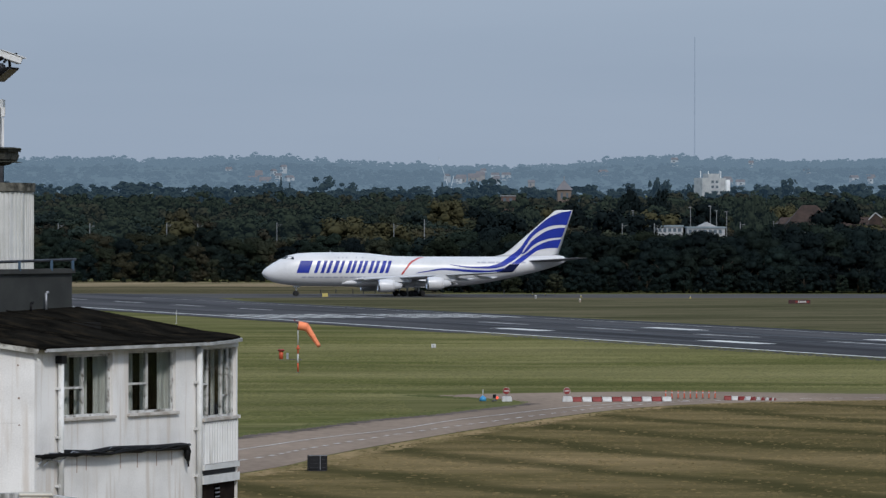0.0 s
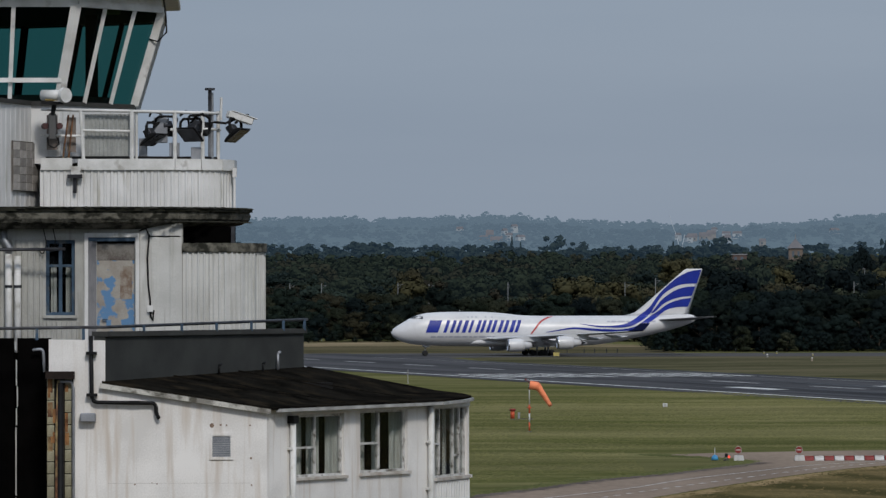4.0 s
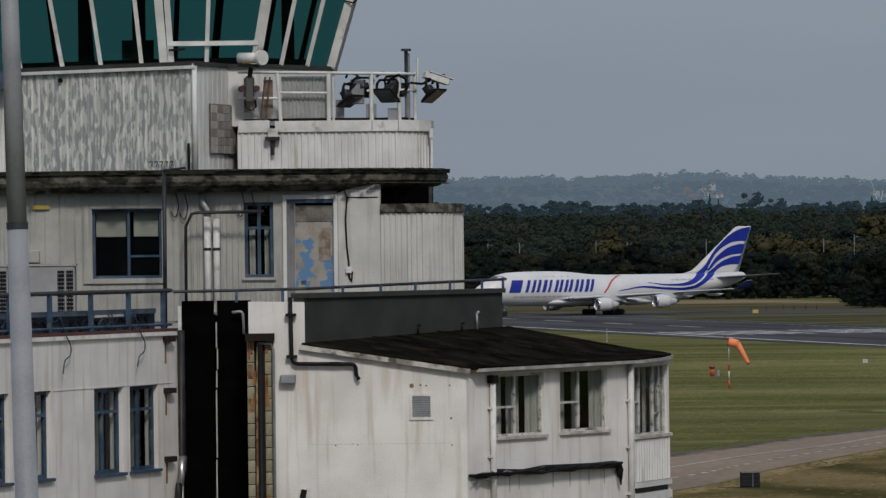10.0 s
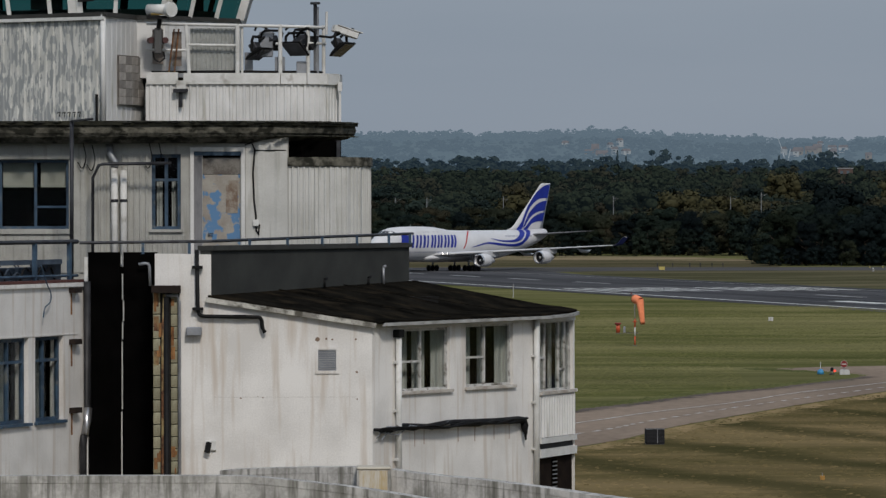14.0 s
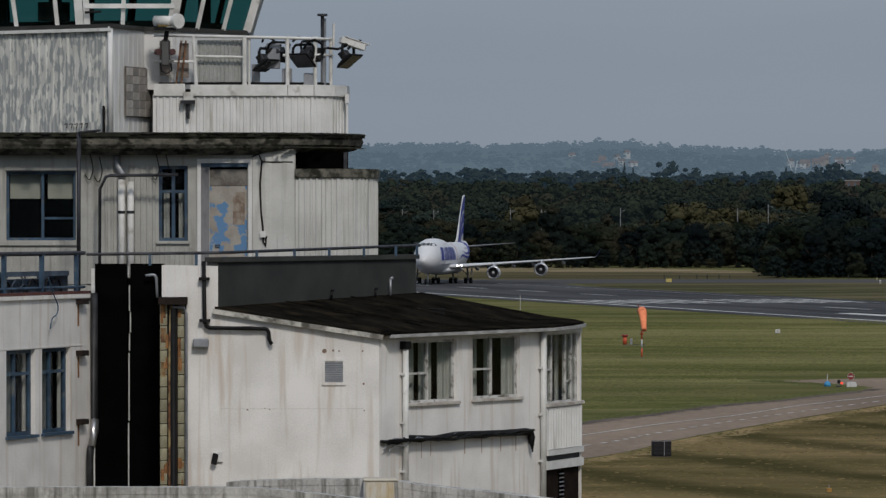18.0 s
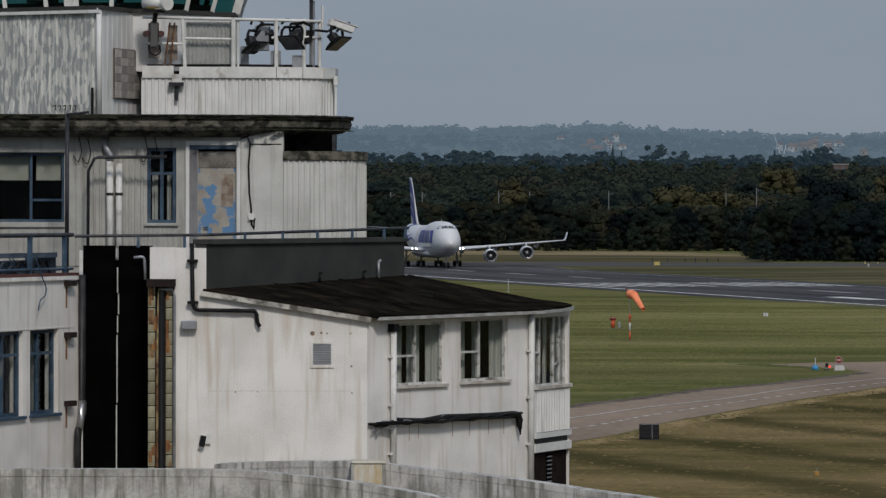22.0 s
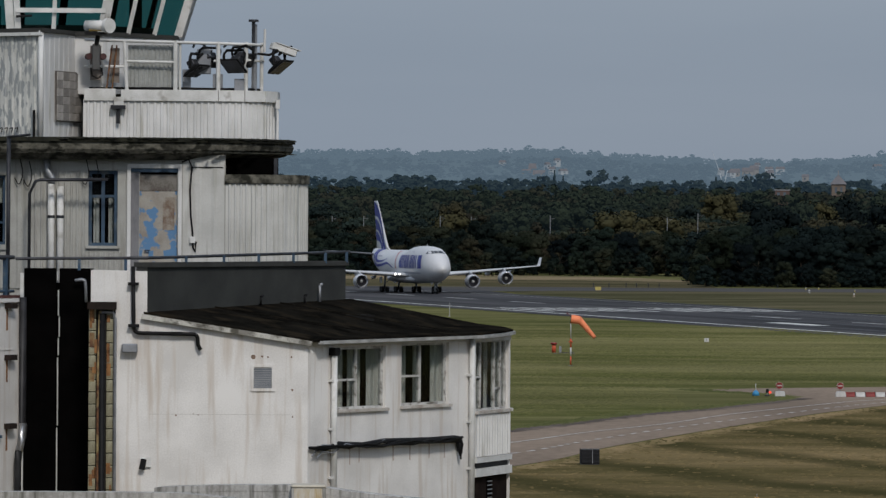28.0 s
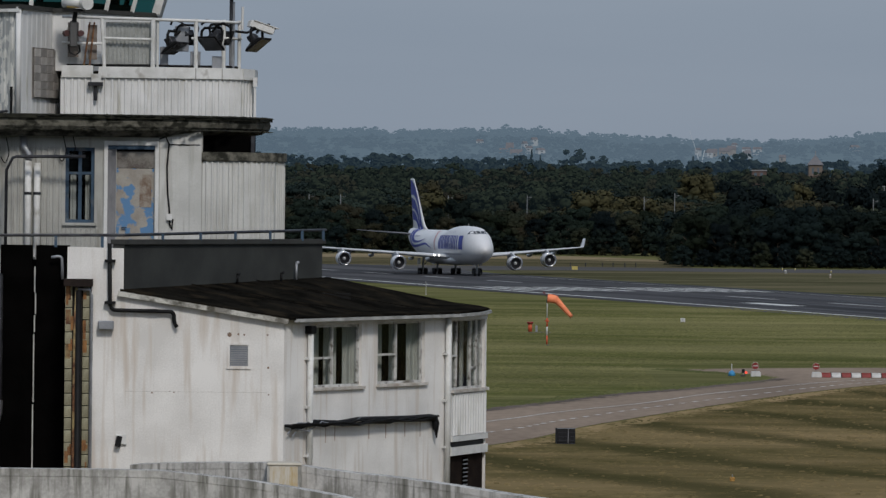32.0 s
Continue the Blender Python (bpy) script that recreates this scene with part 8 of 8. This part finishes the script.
for px, d, top, w in ((1255, 1900, 26.5, 0.9), (1327, 1650, 27.5, 0.62), (1385, 1850, 25, 0.95), (1480, 1700, 26.5, 0.9), (1345, 1660, 22, 0.8), (960, 1800, 24, 0.9), (1015, 1850, 25.5, 0.8), (935, 1780, 24, 0.7),
                       (1165, 1750, 22, 1.2), (1205, 1780, 21, 1.1), (1440, 1640, 17.5, 1.2), (1540, 1650, 18, 1.3), (1500, 1645, 17, 1.2), (745, 2100, 29, 0.9), (790, 2000, 28, 1.1), (850, 2050, 26, 1.0), (520, 1700, 21, 1.2), (610, 1620, 19.5, 1.3), (880, 1640, 21.5, 1.2), (420, 1680, 20, 1.2), (330, 1640, 18.5, 1.3), (1090, 1690, 22, 1.2), (200, 1700, 20, 1.2), (680, 1580, 18, 1.3), (1130, 1640, 20.5, 1.1)):
    a_ = 2.301 + math.degrees(math.atan((px - 784) / 9000))
    x, y = d * math.sin(radians(a_)), d * math.cos(radians(a_))
    LONE.append((x, y, (top - rise(x, y)) * 1.16, w))
wood("lone_trees", "tall dark trees standing above the woodland", LONE, (LEAF_D, HAZE1, leaf_mat("olive_brown_leaves", (0.066, 0.062, 0.032), (0.038, 0.037, 0.021))), 3200, 0.26, 84, 620)
POPS = [(163 + 4.2 * i, 2150 + 9 * (i % 3), 22 + 2.5 * math.sin(i * 1.9), 0.55) for i in range(5)]
wood("poplar_row", "clump of tall dark poplars", POPS, (LEAF_D,), 1500, 0.38, 44, 640, "poplar")
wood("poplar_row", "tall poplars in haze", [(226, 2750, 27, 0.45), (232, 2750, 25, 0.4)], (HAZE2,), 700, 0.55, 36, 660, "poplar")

# ---- hills on the skyline, their blue haze put in as emission that grows with distance
HILLM = leaf_mat("hill_haze_glow", (0.03, 0.035, 0.03), (0.02, 0.026, 0.024), (0.100, 0.147, 0.196))
HILLW = [leaf_mat("hill_trees_haze_glow_" + k, (0.017, 0.020, 0.017), (0.010, 0.013, 0.012), c, rand=0.05) for k, c in (
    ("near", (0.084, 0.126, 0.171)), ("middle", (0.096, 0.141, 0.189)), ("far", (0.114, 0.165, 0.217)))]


def ridge(a):
    """The skyline's height at the azimuth a, in degrees to the right."""
    return 83 + 3.2 * math.sin(a * 0.9 + 2.4) + 2.0 * math.sin(a * 1.7 + 0.4) + 0.8 * math.sin(a * 4.1)


rows_h = []
for d, k in ((3750, 0.0), (3950, 0.30), (4150, 0.55), (4350, 0.80), (4560, 1.0), (4800, 0.9)):
    rows_h.append([(d * math.sin(radians(a)), d * math.cos(radians(a)), 36 + (ridge(a) - 40) * k + 4 * noise.noise(Vector((a, d / 150, 0)))) for a in np.arange(-9, 16.1, 0.5)])
nh = len(rows_h[0])
g = Geo().add([p for r in rows_h for p in r], [(j * nh + i, j * nh + i + 1, (j + 1) * nh + i + 1, (j + 1) * nh + i) for j in range(5) for i in range(nh - 1)])
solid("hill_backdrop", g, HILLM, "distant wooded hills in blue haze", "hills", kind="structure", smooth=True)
tpl = [crown(700 + j, 4.6, 10.0, 9, 90, 1.3) for j in range(4)]
rh = random.Random(8)
BELTS = {0: [], 1: [], 2: []}
for i in range(3600):
    a = rh.uniform(-4.5, 9.5)
    u = rh.random() ** 0.6
    d = 3780 + 790 * u
    k = np.interp(d, [3750, 3950, 4150, 4350, 4560], [0, 0.3, 0.55, 0.8, 1.0])
    z = 36 + (ridge(a) - 40) * k + 4 * noise.noise(Vector((a, d / 150, 0)))
    h = rh.uniform(3.5, 7.0) * (1.45 if rh.random() < 0.06 else 1)
    BELTS[0 if u < 0.25 else 1 if u < 0.7 else 2].append((i % 4, h, d * math.sin(radians(a)), d * math.cos(radians(a)), z - 0.28 * h))
for k, rows in BELTS.items():
    Vs, Fs, Ns, nv = [], [], [], 0
    for j, h, x, y, z in rows:
        V, F, N = tpl[j]
        Vs.append(V * np.array([h / 10 * 1.8, h / 10 * 1.8, h / 10]) + np.array([x, y, z]))
        Fs.append(F + nv)
        Ns.append(N)
        nv += len(V)
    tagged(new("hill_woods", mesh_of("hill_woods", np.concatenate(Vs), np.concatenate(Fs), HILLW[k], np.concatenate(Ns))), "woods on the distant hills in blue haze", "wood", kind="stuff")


# a far surface whose emission is painted haze, not a light of its own
def haze_glow_surface(name, base, haze_glow):
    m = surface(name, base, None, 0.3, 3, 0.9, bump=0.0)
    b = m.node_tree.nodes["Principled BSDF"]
    b.inputs["Emission Color"].default_value = rgb(haze_glow)
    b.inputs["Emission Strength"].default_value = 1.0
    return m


FARWALL = haze_glow_surface("hazed_pale_wall", (0.17, 0.145, 0.125), (0.05, 0.07, 0.09))
FARROOF = haze_glow_surface("hazed_red_roof", (0.10, 0.08, 0.075), (0.05, 0.068, 0.088))
FARWIN = haze_glow_surface("hazed_window", (0.05, 0.06, 0.07), (0.03, 0.045, 0.06))


def polar(azimuth, d):
    return d * math.sin(radians(azimuth)), d * math.cos(radians(azimuth))


def far_house(azimuth, d, z, w, h, roof, turn=0.0, label="distant pale house with a red roof"):
    x, y = polar(azimuth, d)
    hs = thing("house", label, "house", Matrix.Translation((x, y, z)) @ Matrix.Rotation(radians(turn), 4, "Z"))
    part("wall", Geo().box(-w / 2, -4, -6, w / 2, 4, h), FARWALL, hs)
    part("roof", Geo().add([(-w / 2 - 0.4, -4.4, h), (w / 2 + 0.4, -4.4, h), (w / 2 + 0.4, 4.4, h), (-w / 2 - 0.4, 4.4, h), (-w / 2, 0, h + roof), (w / 2, 0, h + roof)],
                           [(0, 1, 5, 4), (2, 3, 4, 5), (1, 2, 5), (3, 0, 4), (3, 2, 1, 0)]), FARROOF, hs)
    for k in range(max(1, int(w / 4))):
        part("window", Geo().box(-w / 2 + 1.2 + 4 * k, -4.05, h * 0.35, -w / 2 + 2.4 + 4 * k, -4.01, h * 0.75), FARWIN, hs)


AZ0 = 2.301  # the middle of the opening view
def az(px):
    return AZ0 + math.degrees(math.atan((px - 784) / 9000))


for px, d, z, w, h, r in ((447, 4100, 54, 7, 5, 3), (458, 4130, 54, 6, 8, 5), (470, 4080, 53, 10, 5, 3), (482, 4120, 53, 7, 6, 3), (816, 4150, 57, 8, 4, 3), (838, 4160, 58, 9, 4, 3), (850, 4180, 59, 7, 5, 3),
                         (940, 4000, 52, 5, 4, 2), (1540, 4200, 60, 7, 3, 2)):
    far_house(az(px), d, z, w, h, r)
rv = random.Random(17)
# village walls carry the haze as emission
VILLAGE = haze_glow_surface("hazed_white_wall", (0.22, 0.22, 0.21), (0.10, 0.13, 0.165))
for i in range(22):
    px = rv.choice((rv.uniform(380, 520), rv.uniform(780, 900), rv.uniform(1040, 1560)))
    a, d = az(px), rv.uniform(4020, 4420)
    k = float(np.interp(d, [3750, 3950, 4150, 4350, 4560], [0, 0.3, 0.55, 0.8, 1.0]))
    x, y = polar(a, d)
    w, h = rv.uniform(3, 7), rv.uniform(1.5, 3)
    hs = thing("house", "small distant white house among hillside trees", "house", Matrix.Translation((x, y, 36 + (ridge(a) - 40) * k + 4 * noise.noise(Vector((a, d / 150, 0))) + 2.0)) @ Matrix.Rotation(rv.uniform(-0.5, 0.5), 4, "Z"), "hillside houses")
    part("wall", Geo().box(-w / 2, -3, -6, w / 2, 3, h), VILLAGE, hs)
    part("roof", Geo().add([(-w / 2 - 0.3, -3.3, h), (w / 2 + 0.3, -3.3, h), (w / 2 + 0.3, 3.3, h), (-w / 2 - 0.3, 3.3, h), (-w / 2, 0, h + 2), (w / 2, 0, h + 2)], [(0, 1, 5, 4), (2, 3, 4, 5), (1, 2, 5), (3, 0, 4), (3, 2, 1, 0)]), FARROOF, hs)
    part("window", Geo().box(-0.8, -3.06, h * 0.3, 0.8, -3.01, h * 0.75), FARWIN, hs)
# the dish-shaped white structure and its thin arm on the hillside
x, y = polar(az(796), 4000)
cr = thing("white_mast_frame", "white forked frame with a thin arm on the hillside", "frame", Matrix.Translation((x, y, 50)))
# pale far steel and paint, lifted by emission in place of haze
WHITEFAR = haze_glow_surface("hazed_white", (0.6, 0.6, 0.6), (0.12, 0.14, 0.16))
PALEFAR = haze_glow_surface("hazed_pale_steel", (0.3, 0.3, 0.3), (0.13, 0.165, 0.2))
part("fork", Geo().tube([(0, 0, -3), (3.0, 0, 11)], 0.3, 6), PALEFAR, cr)
part("fork", Geo().tube([(0, 0, -3), (-3.0, 0, 8)], 0.3, 6), PALEFAR, cr)
part("arm", Geo().tube([(-2.5, 0, 7), (-9, 0, 26)], 0.16, 6), PALEFAR, cr)
x, y = polar(az(1229), 4700)
rm = thing("radio_mast", "very tall thin radio mast on the skyline", "mast", Matrix.Translation((x, y, 70)))
# the mast's emission blends it into the painted haze
part("column", Geo().tube([(0, 0, -10), (0, 0, 128)], [0.6, 0.4], 6), haze_glow_surface("hazed_steel", (0.12, 0.13, 0.15), (0.14, 0.18, 0.23)), rm)

# tower block
x, y = polar(az(1256), 3000)
tb = thing("tower_block", "white concrete tower block above the trees", "apartment block", Matrix.Translation((x, y, 20)) @ Matrix.Rotation(radians(28), 4, "Z"))
# concrete with haze added as a weak emission
BLOCKW = haze_glow_surface("hazed_white_concrete", (0.33, 0.33, 0.32), (0.04, 0.055, 0.07))
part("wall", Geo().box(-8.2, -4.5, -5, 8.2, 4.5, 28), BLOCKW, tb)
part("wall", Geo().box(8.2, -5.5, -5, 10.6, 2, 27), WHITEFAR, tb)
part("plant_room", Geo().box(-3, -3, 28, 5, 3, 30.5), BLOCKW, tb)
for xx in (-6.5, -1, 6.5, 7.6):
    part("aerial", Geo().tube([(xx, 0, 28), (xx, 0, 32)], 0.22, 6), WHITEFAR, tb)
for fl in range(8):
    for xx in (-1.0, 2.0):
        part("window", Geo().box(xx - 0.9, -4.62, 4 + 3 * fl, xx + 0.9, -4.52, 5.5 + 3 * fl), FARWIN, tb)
# church tower with a pyramid roof
x, y = polar(az(998), 2450)
ct = thing("church_tower", "stone church tower with a pyramid tiled roof", "church", Matrix.Translation((x, y, rise(x, y))))
part("wall", Geo().box(-3.3, -3.3, 0, 3.3, 3.3, 17.6), surface("hazy_stone", (0.16, 0.125, 0.105), (0.12, 0.10, 0.085), 0.5, 4, 0.9), ct)
part("roof", Geo().add([(-4, -4, 17.6), (4, -4, 17.6), (4, 4, 17.6), (-4, 4, 17.6), (0, 0, 22.5)], [(0, 1, 4), (1, 2, 4), (2, 3, 4), (3, 0, 4), (3, 2, 1, 0)]), FARROOF, ct)
part("finial", Geo().tube([(0, 0, 22.4), (0, 0, 24.3)], 0.2, 6), FARWALL, ct)
for xx in (-1.3, 1.3):
    part("window", Geo().box(xx - 0.5, -3.36, 13.4, xx + 0.5, -3.31, 16.2), FARWIN, ct)
x, y = polar(az(899), 2300)
fl = thing("brick_flats", "red brick flats half hidden by trees", "house", Matrix.Translation((x, y, rise(x, y))))
part("wall", Geo().box(-3.2, -4, 0, 3.2, 4, 15.6), surface("hazy_red_brick", (0.115, 0.075, 0.066), (0.085, 0.06, 0.054), 0.5, 4, 0.9), fl)
part("roof", Geo().box(-3.5, -4.3, 15.6, 3.5, 4.3, 16.1), FARWALL, fl)
for xx in (-1.8, 1.0):
    part("window", Geo().box(xx - 0.6, -4.06, 13.4, xx + 0.6, -4.01, 14.8), FARWIN, fl)

# the red-roofed pub, the white station buildings, and the railway's masts
NEARROOF = surface("brown_tiled_roof", (0.050, 0.033, 0.027), (0.026, 0.019, 0.017), 0.5, 4, 0.9)
NEARWALL = surface("pale_painted_wall", (0.36, 0.37, 0.38), (0.28, 0.29, 0.3), 0.5, 4, 0.8)
for px, w, eave, roofh, dep, hip in ((1432, 19, 15.6, 8.6, 1760, 7), (1500, 26, 14.6, 5.4, 1740, 3), (1395, 9, 17.0, 3.2, 1800, 2)):
    x, y = polar(az(px), dep)
    h_ob = thing("roadhouse", "large house with steep brown tiled roofs behind trees", "house", Matrix.Translation((x, y, rise(x, y))))
    zb = eave - rise(x, y)
    part("wall", Geo().box(-w / 2, -5, 0, w / 2, 5, zb), surface("brick_wall", (0.20, 0.11, 0.08), (0.14, 0.08, 0.06), 0.5, 4, 0.9), h_ob)
    part("roof", Geo().add([(-w / 2 - 0.5, -5.5, zb), (w / 2 + 0.5, -5.5, zb), (w / 2 + 0.5, 5.5, zb), (-w / 2 - 0.5, 5.5, zb), (-w / 2 + hip, 0, zb + roofh), (w / 2 - hip, 0, zb + roofh)],
                           [(0, 1, 5, 4), (2, 3, 4, 5), (1, 2, 5), (3, 0, 4), (3, 2, 1, 0)]), NEARROOF, h_ob)
    for k in range(int(w / 5)):
        part("window", Geo().box(-w / 2 + 1.5 + 5 * k, -5.05, zb - 3, -w / 2 + 3 + 5 * k, -5.01, zb - 1.4), FARWIN, h_ob)
x, y = polar(az(1549), 1700)
gb = thing("white_gable", "white bargeboards of a gable end", "gable", Matrix.Translation((x, y, 0)))
part("board", Geo().beam((-2.3, 0, 19.0), (0, 0, 21.4), 0.2, 0.35), NEARWALL, gb)
part("board", Geo().beam((0, 0, 21.4), (2.3, 0, 19.6), 0.2, 0.35), NEARWALL, gb)
part("gable_wall", Geo().add([(-2, 0.2, 0), (2, 0.2, 0), (2, 0.2, 19.3), (0, 0.2, 21.1), (-2, 0.2, 19.0), (-2, 0.5, 0), (2, 0.5, 0), (2, 0.5, 19.3), (0, 0.5, 21.1), (-2, 0.5, 19.0)],
                             [(0, 1, 2, 3, 4), (9, 8, 7, 6, 5), (0, 5, 6, 1), (1, 6, 7, 2), (2, 7, 8, 3), (3, 8, 9, 4), (4, 9, 5, 0)]), NEARROOF, gb)
for px, w, top, dep in ((1248, 12, 16.5, 1620), (1180, 10, 17.0, 1650), (1420, 9, 15.8, 1600)):
    x, y = polar(az(px), dep)
    sb = thing("station_building", "low white building with a pale roof above the trees", "building", Matrix.Translation((x, y, 0)))
    part("wall", Geo().box(-w / 2, -3, 0, w / 2, 3, top - 0.6), NEARWALL, sb)
    part("roof", Geo().box(-w / 2 - 0.3, -3.3, top - 0.6, w / 2 + 0.3, 3.3, top), surface("pale_blue_roof", (0.20, 0.25, 0.28), (0.16, 0.20, 0.23), 0.5, 4, 0.6), sb)
    for k in range(int(w / 1.6)):
        part("window", Geo().box(-w / 2 + 0.4 + 1.6 * k, -3.05, top - 2.2, -w / 2 + 1.4 + 1.6 * k, -3.01, top - 1.0), FARWIN, sb)
x, y = polar(az(1250), 1622)
part("pediment", Geo().add([(-3, -3.3, 16.5), (3, -3.3, 16.5), (0, -3.3, 17.9), (-3, 3, 16.5), (3, 3, 16.5), (0, 3, 17.9)], [(0, 1, 2), (5, 4, 3), (0, 2, 5, 3), (1, 4, 5, 2), (0, 3, 4, 1)]), NEARWALL,
     tagged(new("station_gable"), "white gabled roof of the station", "gable"), at=Matrix.Translation((x, y, 0)))
for px, ytop, ylow in ((103, 390, 415), (295, 389, 404), (350, 390, 404), (490, 388, 404), (159, 390, 398), (697, 389, 400), (751, 382, 402), (1101, 388, 416), (1158, 388, 402), (1310, 386, 414), (1369, 384, 414)):
    x, y = polar(az(px), 1495)
    z1 = 13.05 + (419 - ytop - 6) * 1495 / 9000
    cm = thing("catenary_mast", "grey steel railway mast rising from the trees", "mast", Matrix.Translation((x, y, 0)), "railway masts")
    part("column", Geo().tube([(0, 0, 0), (0, 0, z1)], 0.11, 8), surface("pale_galvanised", (0.22, 0.23, 0.24), (0.16, 0.17, 0.18), 1, 10, 0.5), cm)
    part("arm", Geo().beam((0, 0, z1 - 0.8), (1.5, 0, z1 - 0.6), 0.06, 0.06), surface("pale_galvanised", (0.4, 0.4, 0.4)), cm)
    part("stay", Geo().beam((0, 0, z1 - 1.6), (1.4, 0, z1 - 0.65), 0.05, 0.05), surface("pale_galvanised", (0.4, 0.4, 0.4)), cm)
for px, ytop in ((1120, 372), (1222, 366), (1257, 364), (1268, 372), (1286, 374)):
    x, y = polar(az(px), 1650)
    z1 = 13.05 + (419 - ytop) * 1650 / 9000
    sl = thing("street_lamp", "tall grey street lamp above the trees", "street lamp", Matrix.Translation((x, y, 0)), "street lamps")
    part("column", Geo().tube([(0, 0, 0), (0, 0, z1)], 0.11, 6), surface("pale_galvanised", (0.4, 0.4, 0.4)), sl)
    part("head", Geo().box(-0.7, -0.15, z1 - 0.1, 0.3, 0.15, z1 + 0.12), surface("pale_galvanised", (0.4, 0.4, 0.4)), sl)


def motions():
    """What moves: the aircraft taxies in, turns round and rolls down the runway."""
    walk(plane, [(t, pose(x, y, 0.03, 0, 0, a)) for t, x, y, a in (
        (0, 37.81, 1119.7, 187.7), (3, 20.81, 1117.4, 188.6), (6, 5.03, 1114.7, 191.6), (8, -4.60, 1112.3, 198.1), (9, -9.16, 1110.6, 203.5),
        (10, -13.32, 1108.6, 209.5), (12, -20.40, 1103.4, 222.5), (13, -23.09, 1100.7, 229.4), (14, -25.38, 1097.9, 236.9), (15, -27.30, 1094.5, 244.2),
        (17.5, -29.40, 1088.0, 261.3), (19, -29.93, 1083.5, 269.0), (21, -30.00, 1080.0, 276.2), (23, -28.86, 1075.2, 280.8), (25, -26.73, 1067.0, 282.4),
        (27.5, -22.38, 1053.0, 283.0), (29, -18.54, 1042.4, 283.1), (30.5, -13.81, 1027.5, 283.1), (32, -7.93, 1006.0, 283.0))])

    # the sock swings and fills: seconds, turn, droop
    sway = ((0, 0, 47), (3, 2, 47), (6, -2, 46), (8, 0, 44), (9, -5, 43), (10, -8, 50), (11, -20, 56), (12, -37, 60), (13, -42, 62), (14, -55, 64), (15, -65, 62), (17.5, -86, 39), (19, -79, 45),
            (20, -76, 42), (21, -79, 40), (22, -62, 30), (22.5, -42, 25), (23, -28, 15), (23.5, -16, 20), (24, -10, 31), (25, -8, 40), (27.5, 0, 40), (28, 0, 40), (30, -6, 42), (32, 0, 39))
    walk(sock_head, [(t, pose(0, 0, 4.55, 0, 0.22 * d, a)) for t, a, d in sway])
    walk(sock_tail, [(t, pose(0.85, 0, 0, 0, 1.0 * d, 0)) for t, a, d in sway])


motions()
